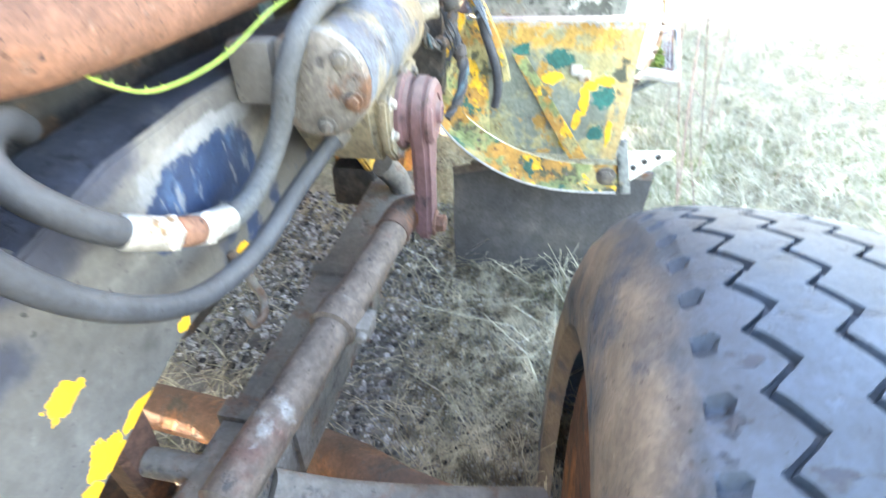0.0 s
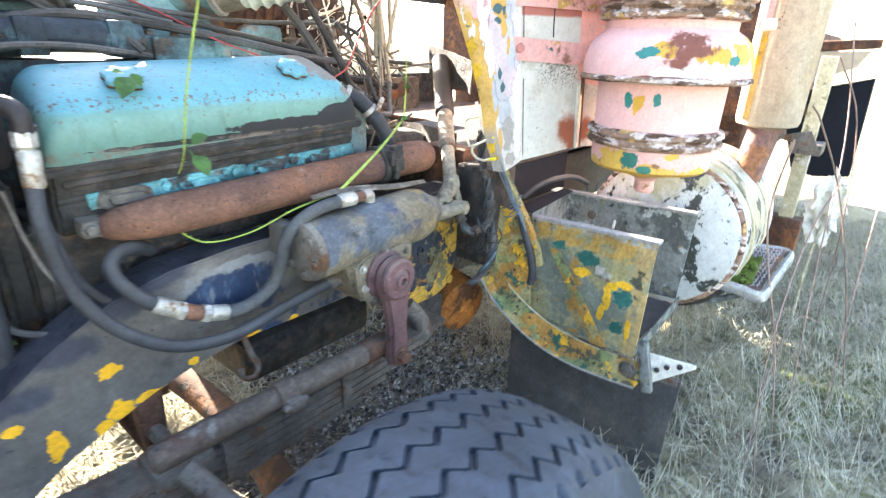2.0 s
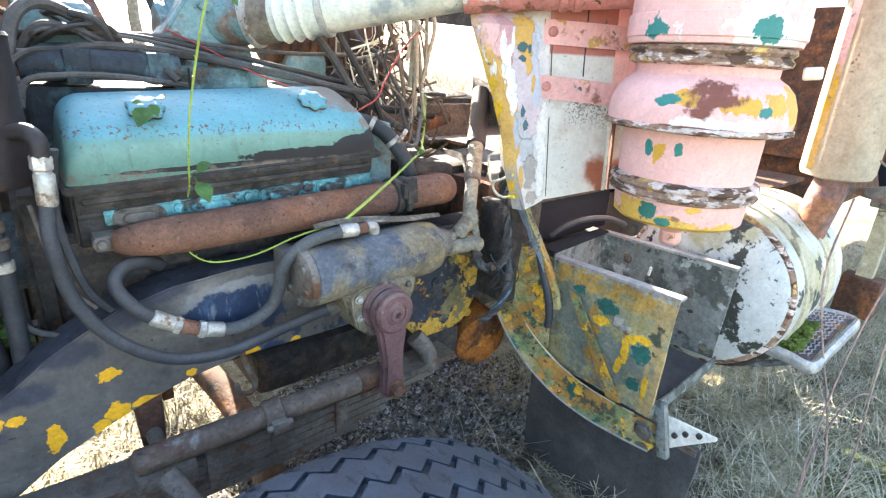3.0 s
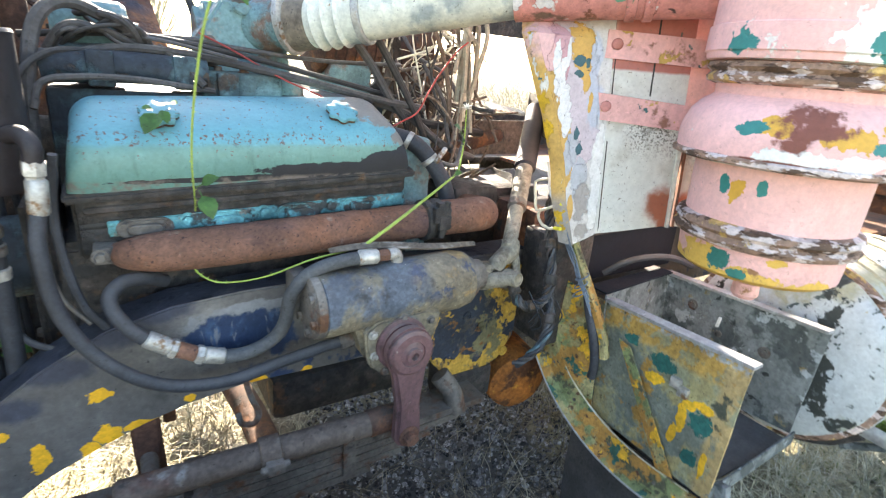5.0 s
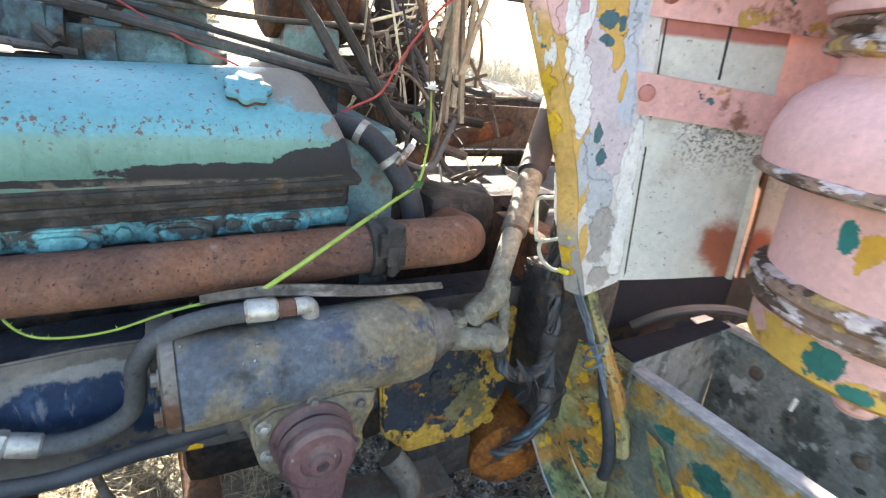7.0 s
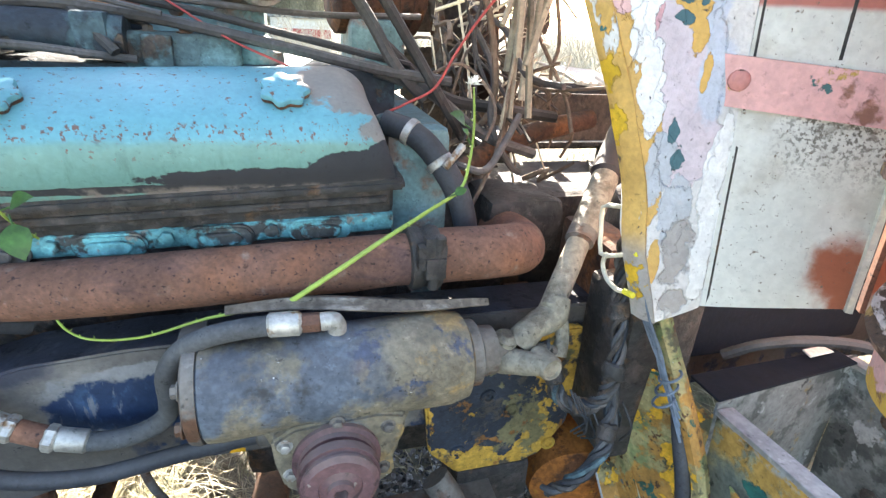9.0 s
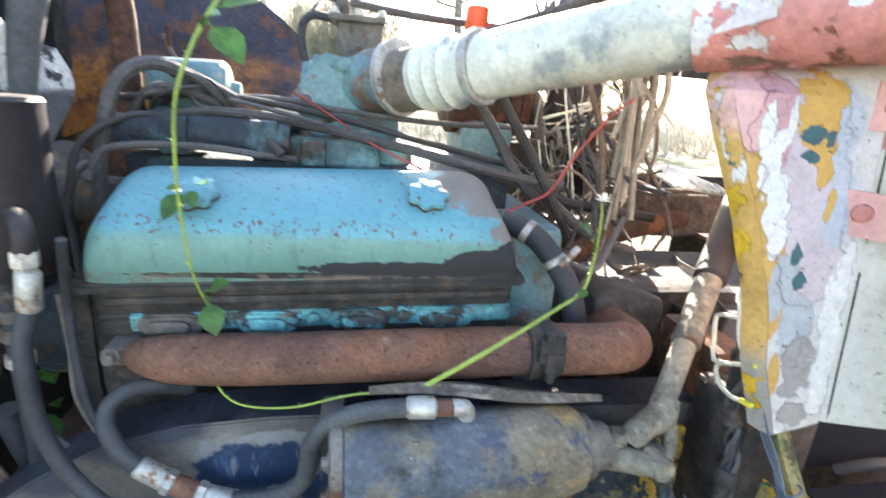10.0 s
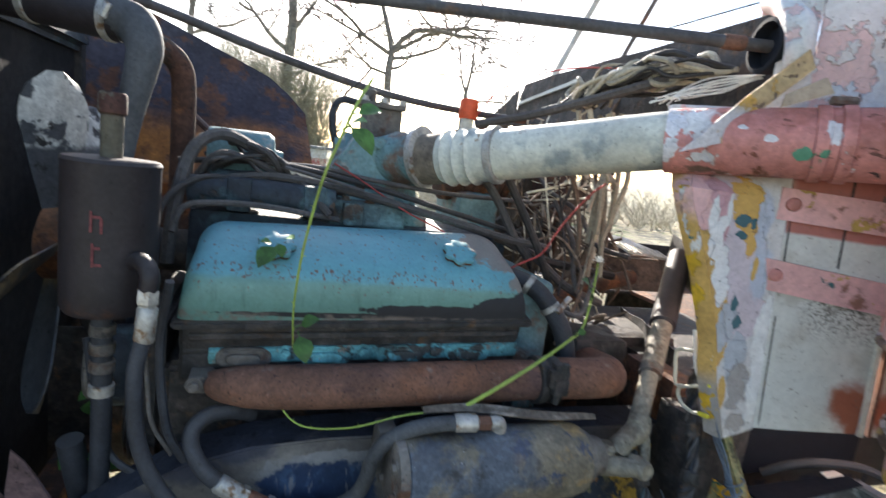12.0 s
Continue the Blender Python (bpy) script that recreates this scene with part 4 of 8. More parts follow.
def extrude_x(section, x0, x1, bm=None, bevel=0.012, seg=3, taper=0.0):
    own = bmesh.new()
    a = [own.verts.new((x0, y, z)) for y, z in section]
    cy, cz = sum(p[0] for p in section) / len(section), sum(p[1] for p in section) / len(section)
    b = [own.verts.new((x1, y, z)) for y, z in section]
    n = len(section)
    for k in range(n):
        own.faces.new((a[k], a[(k + 1) % n], b[(k + 1) % n], b[k]))
    own.faces.new(a[::-1])
    own.faces.new(b)
    bmesh.ops.recalc_face_normals(own, faces=own.faces)
    if bevel:
        rim = [e for e in own.edges if len(e.link_faces) == 2 and e.calc_face_angle(0) > 0.25]
        bmesh.ops.bevel(own, geom=rim, offset=bevel, segments=seg, affect="EDGES", clamp_overlap=True)
    return merge(bm, own)


def bank_tilt(x):
    return 0.035 * (x - 0.7)


def lean_back(bm):
    """The engine sits a little higher at its rear."""
    for v in bm.verts:
        v.co.z += 0.035 * (v.co.x - 0.70)
    return bm


cover_section = [(0.580, 1.022), (0.570, 1.045), (0.5665, 1.068), (0.570, 1.092), (0.584, 1.113), (0.612, 1.132), (0.652, 1.151), (0.700, 1.163), (0.742, 1.156), (0.772, 1.125), (0.784, 1.075), (0.788, 1.022)]


def pressed_cover():
    """A pressed lid: the section runs along x and draws in round both ends."""
    arch = [Vector((0, y, z)) for y, z in cover_section]
    line = spline(arch, 4)
    mid = Vector((0, 0.675, 1.022))
    R = 0.042
    stations = [(0.392 + 0.045 * (1 - math.cos(math.radians(90 * q / 8))), R * (1 - math.sin(math.radians(90 * q / 8)))) for q in range(9)]
    stations += [(0.437 + 0.51 * q / 12, 0.0) for q in range(1, 12)]
    stations += [(1.003 - 0.055 * (1 - math.cos(math.radians(90 * q / 8))), R * (1 - math.sin(math.radians(90 * q / 8)))) for q in range(8, -1, -1)]
    bm = bmesh.new()
    rows = []
    for x, e in stations:
        row = []
        for p in line:
            d = p - mid
            k = max(0.0, min(1.0, d.z / 0.13))
            q = p - d.normalized() * e * (0.25 + 0.75 * k)
            push = 0.012 * k if x < 0.7 else -0.030 * k
            row.append(bm.verts.new((x + push, q.y, q.z)))
        rows.append(row)
    for p, q in zip(rows, rows[1:]):
        for k in range(len(line) - 1):
            bm.faces.new((p[k], p[k + 1], q[k + 1], q[k]))
    bm.faces.new(rows[0][::-1])
    bm.faces.new(rows[-1])
    return bm


cover = part("valve_cover", lean_back(pressed_cover()), m_cover, engine, "pressed turquoise valve cover with black grime along its foot", 75)
part("cover_flange", lean_back(extrude_x([(0.598, 1.008), (0.575, 1.008), (0.575, 1.022), (0.598, 1.026), (0.79, 1.026), (0.79, 1.008)], 0.385, 1.013, bevel=0.004, seg=2)), m_head, cover, "sooty flange")


def cover_knob(x, rings_of):
    """A lobed disc nut lying on the front slope of the cover."""
    n = Vector((0, -0.51, 0.860))
    at = Vector((x, 0.618, 1.1345 + bank_tilt(x)))
    u, v = Vector((1, 0, 0)), n.cross(Vector((1, 0, 0)))
    bm = bmesh.new()
    rings = []
    for rr, h in rings_of:
        rings.append([bm.verts.new(at + n * h + rr * (1 + 0.11 * math.cos(7 * a)) * (math.cos(a) * u + math.sin(a) * v)) for a in (2 * math.pi * k / 56 for k in range(56))])
    for a, b in zip(rings, rings[1:]):
        for k in range(56):
            bm.faces.new((a[k], a[(k + 1) % 56], b[(k + 1) % 56], b[k]))
    bm.faces.new(rings[-1])
    return bm


for x in (0.858, 0.533):
    knob = part("cover_knob", cover_knob(x, ((0.0295, 0.007), (0.030, 0.010), (0.0285, 0.0135), (0.022, 0.0155), (0.008, 0.016))), m_cover, cover, "lobed turquoise hand knob")
    # the shadow under the knob's rim is put into this brown foot
    part("knob_foot", cover_knob(x, ((0.018, -0.010), (0.019, 0.001), (0.0285, 0.002), (0.0292, 0.0066))), m_rust_dark, knob, "rust-brown underside, coloured for the rim's shadow")

part("cylinder_head", lean_back(extrude_x([(0.612, 0.902), (0.600, 0.930), (0.606, 0.962), (0.596, 0.975), (0.592, 1.015), (0.79, 1.015), (0.84, 0.902)], 0.395, 1.0, bevel=0.006)), m_head, engine, "oily black cylinder head")
head_rib = lean_back(extrude_x([(0.597, 0.984), (0.588, 0.986), (0.588, 0.996), (0.597, 0.998)], 0.41, 0.99, bevel=0.002, seg=1))
part("head_rib", head_rib, m_head, engine)
ledge = lean_back(extrude_x([(0.604, 0.940), (0.596, 0.942), (0.594, 0.966), (0.604, 0.970)], 0.44, 1.0, bevel=0.002, seg=1))
part("port_ledge", ledge, m_port, engine, "chipped turquoise ledge")
for k in range(4):
    x = 0.495 + 0.133 * k
    outline = []
    for j in range(24):
        t = 2 * math.pi * j / 24
        outline.append((0.030 * (1 if math.cos(t) >= 0 else -1) * abs(math.cos(t)) ** 0.6 + 0.014 * (1 if math.cos(t) >= 0 else -1), 0.017 * math.sin(t)))
    port = slab(outline, (x, 0.602, 0.953 + bank_tilt(x)), (1, 0, 0), (0, 0, 1), 0.014, 0.003, seg=2)
    slab([(p * 0.62, q * 0.52) for p, q in outline], (x, 0.589, 0.953 + bank_tilt(x)), (1, 0, 0), (0, 0, 1), 0.010, 0.002, port)
    part("port_flange", port, m_port if k else m_iron, engine)
    if k:
        bolts = bolt((x - 0.066, 0.598, 0.955 + bank_tilt(x)), (0, -1, 0), 0.010, 0.012)
        part("head_bolt", bolts, m_port, engine)

part("engine_block", extrude_x([(0.66, 0.905), (0.66, 0.80), (0.70, 0.62), (0.78, 0.46), (1.14, 0.46), (1.22, 0.62), (1.26, 0.80), (1.26, 0.905)], 0.36, 1.06, bevel=0.015), m_head, engine, "black oily engine block")
part("oil_pan", block((0.73, 0.74, 0.35), (1.16, 1.16, 0.475), 0.03), m_head, engine, "black oily sump pan")
part("valley_deck", block((0.37, 0.80, 0.90), (1.04, 1.12, 1.16), 0.012), m_blue_grime, engine, "blue-black grimy engine valley deck")
part("rear_housing", block((1.0, 0.66, 0.70), (1.105, 1.25, 1.09), 0.02), m_blower, engine, "turquoise rear gear housing")
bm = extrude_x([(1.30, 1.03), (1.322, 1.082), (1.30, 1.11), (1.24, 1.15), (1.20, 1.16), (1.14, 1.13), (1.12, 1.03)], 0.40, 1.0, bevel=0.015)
# takes the valley's blue-black instead of the near cover's turquoise
part("far_valve_cover", bm, m_blue_grime, engine, "far valve cover in dark blue-black")
part("far_head", block((0.40, 1.08, 0.90), (1.0, 1.30, 1.03), 0.01), m_head, engine)
# the fuel and water fittings between the banks
bm = tube([(0.37, 0.80, 1.195), (0.50, 0.80, 1.200), (0.64, 0.80, 1.196)], 0.029, 16, 3)
part("water_manifold", bm, m_blue_grime, engine, "grimy water manifold pipe")
bm = tube([(0.40, 0.86, 1.215), (0.52, 0.86, 1.220), (0.65, 0.87, 1.212)], 0.020, 14, 3)
part("fuel_rail", bm, m_blue_grime, engine)
for x in (0.46, 0.60):
    part("manifold_boss", block((x - 0.022, 0.768, 1.165), (x + 0.022, 0.835, 1.228), 0.006), m_blue_grime, engine)
bm = block((0.628, 0.795, 1.15), (0.795, 0.90, 1.203), 0.014, seg=3)
block((0.66, 0.786, 1.155), (0.70, 0.80, 1.20), 0.004, bm=bm)
m_teal_grime = surface("grimy_teal_casting", (0.062, 0.098, 0.102), 0.75, grain=0.5, fine=110, coarse=12, bump=0.5, dust=0.08, layers=[
    dict(c=(0.10, 0.17, 0.175), s=14, lo=0.54, hi=0.64), dict(c=(0.06, 0.045, 0.035), s=20, lo=0.56, hi=0.66)])
part("blower_foot", dented(cut(bm), 0.003, 22), m_teal_grime, engine, "dusty faded turquoise blower foot")
part("foot_lug", dented(cut(lathe([(0.030, -0.03), (0.042, -0.02), (0.046, 0.0), (0.040, 0.018), (0.016, 0.030)], (0.815, 0.865, 1.175), (0.3, -0.2, 1), 20)), 0.003, 24), m_blower, engine)
for x in (0.665, 0.715, 0.765):
    part("foot_bolt", bolt((x, 0.815, 1.203), (0, 0, 1), 0.008, 0.010), m_iron, engine)
bm = lathe([(0.052, 0), (0.056, 0.006), (0.056, 0.12), (0.048, 0.13), (0.020, 0.135), (0.018, 0.15)], (0.385, 0.93, 1.262), (1, 0.05, 0.02), 28)
alternator = part("alternator", bm, m_blower, engine, "dusty turquoise-grey alternator body")
for k in range(10):
    a = 2 * math.pi * k / 10
    part("cooling_slot", block((0.382, 0.93 + 0.036 * math.cos(a) - 0.004, 1.262 + 0.036 * math.sin(a) - 0.004), (0.389, 0.93 + 0.036 * math.cos(a) + 0.004, 1.262 + 0.036 * math.sin(a) + 0.004), 0.001), m_head, alternator)
part("alternator_bracket", block((0.42, 0.91, 1.15), (0.47, 0.95, 1.215), 0.008), m_blue_grime, engine)
# blower inlet
casting = slab([(0.630, 1.262), (0.688, 1.346), (0.702, 1.349), (0.716, 1.336), (0.800, 1.364), (0.813, 1.240), (0.792, 1.208), (0.727, 1.212), (0.668, 1.232)], (0, 0.965, 0), (1, 0, 0), (0, 0, 1), 0.105, 0.016, seg=3)
part("air_inlet_housing", dented(cut(casting), 0.003, 18), m_blower, engine, "faded turquoise air inlet casting")
part("casting_lug", slab([(0.0, 0.0), (0.016, 0.014), (0.040, 0.012), (0.050, -0.002), (0.022, -0.012)], (0.705, 0.858, 1.328), (1, 0, 0), (0, 0, 1), 0.012, 0.003, seg=2), m_blower, engine)
for x, z in ((0.660, 1.262), (0.700, 1.236), (0.765, 1.232), (0.785, 1.335)):
    part("casting_bolt", bolt((x, 0.861, z), (0, -1, 0), 0.008, 0.009), m_iron, engine)
part("inlet_base", extrude_x([(0.84, 1.15), (0.86, 1.24), (0.90, 1.31), (0.96, 1.355), (1.02, 1.33), (1.06, 1.15)], 0.645, 0.83, bevel=0.02), m_blower, engine, "turquoise blower housing")
part("inlet_neck", dented(lathe([(0.054, -0.03), (0.060, 0.0), (0.056, 0.03), (0.056, 0.062)], (0.785, 0.875, 1.303), (0.66, -0.72, 0.17), 30), 0.002, 20), m_blower, engine, "turquoise inlet neck")
part("inlet_flange", lathe([(0.060, 0.050), (0.066, 0.052), (0.067, 0.064), (0.058, 0.068)], (0.785, 0.875, 1.303), (0.66, -0.72, 0.17), 30), m_steel, engine, "pale metal flange ring")
gov = block((0.712, 0.962, 1.33), (0.798, 1.06, 1.412), 0.006)
block((0.695, 0.950, 1.412), (0.803, 1.070, 1.424), 0.003, bm=gov)
lathe([(0.014, 0), (0.014, 0.05), (0.008, 0.055)], (0.72, 0.98, 1.40), (0, 0, 1), 12, gov)
part("governor", gov, m_iron, engine, "dull metal governor with screws on top")
part("breather_pipe", tube([(0.700, 1.0, 1.418), (0.662, 1.0, 1.421), (0.642, 1.0, 1.402), (0.641, 1.0, 1.36), (0.655, 1.0, 1.31)], 0.0085, 10, 4), m_hose, engine, "black breather pipe")
for at in ((0.705, 0.962, 1.424), (0.795, 0.962, 1.424), (0.75, 0.962, 1.424), (0.77, 1.04, 1.424)):
    part("cover_screw", bolt(at, (0, 0, 1), 0.008, 0.012), m_steel, engine)

part("front_cover", extrude_x([(0.68, 0.98), (0.68, 0.80), (0.72, 0.62), (0.82, 0.50), (1.10, 0.50), (1.20, 0.62), (1.24, 0.80), (1.24, 0.98)], 0.315, 0.362, bevel=0.012), m_head, engine, "oily black front gear cover")
pulley = part("crank_pulley", lathe([(0.03, -0.01), (0.085, 0.0), (0.105, 0.008), (0.098, 0.018), (0.105, 0.028), (0.098, 0.038), (0.105, 0.046), (0.06, 0.05)], (0.255, 0.955, 0.66), (1, 0, 0), 32), m_iron, engine, "grimy belt pulley")
part("hub_bolt", bolt((0.252, 0.955, 0.66), (-1, 0, 0), 0.018, 0.014), m_iron, pulley)
part("pump_body", dented(lathe([(0.05, 0), (0.075, 0.01), (0.075, 0.08), (0.05, 0.10)], (0.24, 0.76, 0.86), (1, 0.1, 0), 26), 0.003, 20), m_blue_grime, engine, "blue-black water pump body")
part("pump_flange", lathe([(0.055, 0), (0.06, 0.004), (0.06, 0.014), (0.05, 0.018)], (0.225, 0.758, 0.86), (1, 0.1, 0), 24), m_iron, engine)
part("belt", tube([(0.275, 0.955 + 0.105 * math.cos(a), 0.66 + 0.105 * math.sin(a)) if q < 7 else (0.275, 0.885 + 0.078 * math.cos(a), 1.045 + 0.078 * math.sin(a)) for q, a in [(q, math.radians(180 + 30 * q)) for q in range(7)] + [(q, math.radians(30 * (q - 7))) for q in range(7, 14)]] + [(0.275, 0.85, 0.66)], 0.007, 8, 2), m_hose, engine, "cracked black fan belt")
for y, z in ((0.72, 0.90), (0.72, 0.72), (0.80, 0.57), (0.95, 0.53), (0.74, 0.81)):
    part("cover_bolt", bolt((0.315, y, z), (-1, 0, 0), 0.010, 0.010), m_iron, engine)
part("engine_mount", block((0.20, 0.60, 0.52), (0.34, 0.74, 0.60), 0.012), m_rust_dark, engine)

# ---------- front support under the radiator ----------
support = thing("radiator_support", "plum-brown rusted sheet brackets under the radiator", "bracket", (0.15, 0.7, 0.5))
for corners, seed in ((((0.150, 0.655, 0.760), (0.215, 0.650, 0.665), (0.255, 0.655, 0.545), (0.175, 0.660, 0.520), (0.135, 0.660, 0.620)), 1), (((0.085, 0.690, 0.720), (0.140, 0.685, 0.640), (0.175, 0.690, 0.500), (0.085, 0.70, 0.44), (0.040, 0.695, 0.56)), 2)):
    bm = bmesh.new()
    bm.faces.new([bm.verts.new(c) for c in corners])
    bmesh.ops.triangulate(bm, faces=list(bm.faces))
    bmesh.ops.subdivide_edges(bm, edges=list(bm.edges), cuts=3, use_grid_fill=True)
    for v in bm.verts:
        v.co.y += 0.018 * noise.noise(v.co * 12 + Vector((seed, 0, 0)))
    thicken(bm, 0.004)
    part("bracket_sheet", bm, m_plum, support)
part("cross_tube", block((0.02, 0.62, 0.30), (0.10, 1.34, 0.42), 0.015), m_rust_dark, support)
part("strut", tube([(0.10, 0.64, 0.44), (0.16, 0.66, 0.50), (0.22, 0.68, 0.60), (0.26, 0.70, 0.70)], 0.014, 8, 3), m_rust_dark, support)
part("pipe", tube([(0.235, 0.64, 0.78), (0.245, 0.66, 0.68), (0.25, 0.70, 0.58), (0.27, 0.78, 0.52)], 0.020, 12, 4), m_hose, support)

# ---------- exhaust pipe ----------
exhaust = thing("exhaust_manifold", "dusty rust-brown exhaust manifold pipe along the engine", "exhaust pipe", (0.8, 0.54, 0.93))
bm = tube([(0.447, 0.585, 0.907), (0.47, 0.57, 0.909), (0.52, 0.550, 0.914), (0.62, 0.542, 0.918), (0.85, 0.536, 0.926), (1.03, 0.532, 0.933)], 0.037, 30, 5, radii=[0.018, 0.028, 0.035, 0.037, 0.0375, 0.037])
part("manifold_pipe", dented(bm, 0.0015, 22), m_rust, exhaust)
bm = tube([(1.025, 0.532, 0.933), (1.10, 0.529, 0.936), (1.15, 0.532, 0.935), (1.19, 0.556, 0.928), (1.205, 0.61, 0.918), (1.215, 0.70, 0.90)], 0.0395, 30, 5)
part("elbow", dented(bm, 0.0012, 20, 2.0), m_rust, exhaust, "orange-brown rusted elbow")
clampband = part("band_clamp", lathe([(0.040, -0.023), (0.0445, -0.021), (0.0455, -0.014), (0.0440, -0.006), (0.0415, -0.003), (0.0415, 0.003), (0.0440, 0.006), (0.0460, 0.014), (0.0445, 0.021), (0.040, 0.023)], (1.030, 0.532, 0.933), (1, 0, 0.02), 32), m_head, exhaust, "black band clamp")
part("clamp_bolt", rod((1.035, 0.488, 0.905), (1.042, 0.482, 0.985), 0.0075, 10), m_head, clampband)
part("clamp_lug", block((1.022, 0.474, 0.925), (1.050, 0.492, 0.955), 0.003), m_head, clampband)
part("clamp_saddle", dented(cut(block((1.012, 0.478, 0.938), (1.052, 0.497, 0.972), 0.006)), 0.002, 40), m_head, clampband)
part("clamp_lug", block((1.022, 0.480, 0.964), (1.050, 0.498, 0.982), 0.003), m_head, clampband)
stub = block((0.415, 0.565, 0.895), (0.452, 0.61, 0.925), 0.006)
bolt((0.425, 0.563, 0.912), (0, -1, 0), 0.009, 0.014, stub)
part("front_lug", stub, m_iron, exhaust, "bolted front lug")

# ---------- engine water hose behind the cover ----------
wh = thing("coolant_hose", "short black coolant hose with bright worm clamps", "hose", (1.06, 0.64, 1.06))
part("hose_body", tube([(1.0, 0.68, 1.095), (1.035, 0.655, 1.085), (1.065, 0.63, 1.06), (1.10, 0.60, 1.00), (1.115, 0.595, 0.93), (1.11, 0.63, 0.86)], 0.019, 16, 5), m_hose, wh)
part("worm_clamp", lathe([(0.020, -0.006), (0.0215, -0.005), (0.0215, 0.005), (0.020, 0.006)], (1.035, 0.655, 1.085), (0.7, -0.5, -0.4), 18), m_steel, wh)
part("worm_clamp", lathe([(0.020, -0.006), (0.0215, -0.005), (0.0215, 0.005), (0.020, 0.006)], (1.075, 0.622, 1.045), (0.5, -0.4, -0.75), 18), m_steel, wh)
part("clamp_screw", rod((1.075, 0.595, 1.045), (1.105, 0.605, 1.075), 0.006, 8), m_steel, wh)

# ---------- steering gear ----------
gear = thing("steering_gearbox", "heavy steering gearbox with blue-grey grime, bolted to the frame rail", "steering gear", (0.9, 0.46, 0.75))
A, B = Vector((0.742, 0.436, 0.821)), Vector((1.075, 0.446, 0.824))
ax = (B - A).normalized()
bm = lathe([(0.056, 0), (0.061, 0.004), (0.062, 0.02), (0.060, 0.12), (0.062, 0.125), (0.062, 0.16), (0.0635, 0.165), (0.0635, 0.30), (0.058, 0.325), (0.044, 0.333)], A, ax, 36)
part("housing", dented(bm, 0.0012, 30), m_box, gear)
endcap = part("end_plate", lathe([(0.053, -0.016), (0.059, -0.013), (0.061, -0.004), (0.061, 0.001)], A, ax, 36), m_iron, gear, "rusty end plate")
for k in range(6):
    a = 2 * math.pi * (k + 0.3) / 6
    part("cap_screw", bolt(A - ax * 0.015 + Vector((0, math.cos(a) * 0.046, math.sin(a) * 0.046)), -ax, 0.008, 0.009), m_iron, endcap)
part("end_cover", block((0.712, 0.475, 0.80), (0.745, 0.525, 0.87), 0.008), m_rail, gear)
neck = lathe([(0.046, 0.325), (0.046, 0.345), (0.036, 0.350), (0.034, 0.372), (0.020, 0.376), (0.019, 0.40)], A, ax, 24)
part("input_neck", neck, m_iron, gear)
saddle = slab([(-0.10, 0.065), (0.115, 0.06), (0.118, 0.02), (0.085, -0.01), (0.078, -0.075), (0.05, -0.11), (-0.04, -0.105), (-0.072, -0.06), (-0.085, -0.01), (-0.105, 0.02)], (0.895, 0.520, 0.775), (1, 0, 0), (0, 0, 1), 0.125, 0.012, seg=3)
part("sector_housing", dented(cut(saddle), 0.002, 25), m_box, gear)
flange_outline = [(-0.078, 0.035), (-0.05, 0.052), (0.05, 0.058), (0.085, 0.05), (0.083, 0.02), (0.068, -0.015), (0.072, -0.045), (0.03, -0.072), (-0.03, -0.07), (-0.066, -0.04), (-0.075, 0.0)]
part("side_cover", slab(flange_outline, (0.895, 0.397, 0.740), (1, 0, 0), (0, 0, 1), 0.016, 0.004, seg=2), m_box, gear)
for dx, dz in ((-0.062, 0.028), (-0.058, -0.018), (-0.035, -0.055), (0.062, 0.036), (0.056, -0.030), (0.02, -0.060), (0.0, 0.052)):
    part("cover_bolt", bolt((0.895 + dx, 0.382, 0.740 + dz), (0, -1, 0), 0.0065, 0.008), m_steel if dx < -0.05 else m_iron, gear)
part("output_seal", lathe([(0.054, 0), (0.054, 0.008), (0.048, 0.011), (0.047, 0.018)], (0.893, 0.383, 0.739), (0, -1, 0), 30), m_pitman, gear)
arm = thing("pitman_arm", "plum-brown forged pitman arm on the steering gear shaft", "steering arm", (0.895, 0.345, 0.64))
outline = []
hub, eye = Vector((0.893, 0.739)), Vector((0.899, 0.549))
for j in range(17):
    a = math.radians(-10 + 200 * j / 16)
    outline.append((hub.x + 0.049 * math.cos(a), hub.y + 0.049 * math.sin(a)))
outline += [(0.861, 0.69), (0.872, 0.62)]
for j in range(11):
    a = math.radians(175 + 190 * j / 10)
    outline.append((eye.x + 0.029 * math.cos(a), eye.y + 0.029 * math.sin(a)))
outline += [(0.922, 0.62), (0.930, 0.69)]
part("arm_body", slab(outline[::-1], (0, 0.338, 0), (1, 0, 0), (0, 0, 1), -0.027, 0.007, seg=3), m_pitman, arm)
part("hub_boss", lathe([(0.046, 0), (0.046, 0.004), (0.040, 0.009), (0.026, 0.009), (0.025, 0.006), (0.016, 0.010), (0.015, 0.016), (0.008, 0.017), (0.0075, 0.006), (0.001, 0.005)], (0.893, 0.340, 0.739), (0, -1, 0), 30), m_pitman, arm)
part("ball_stud_nut", bolt((0.899, 0.339, 0.549), (0, -1, 0), 0.015, 0.020), m_rust, arm, "rusty castle nut")
part("ball_joint", lathe([(0.016, 0), (0.024, 0.008), (0.027, 0.022), (0.022, 0.042), (0.012, 0.05)], (0.899, 0.362, 0.550), (0.1, 1, 0.1), 20), m_iron, arm)

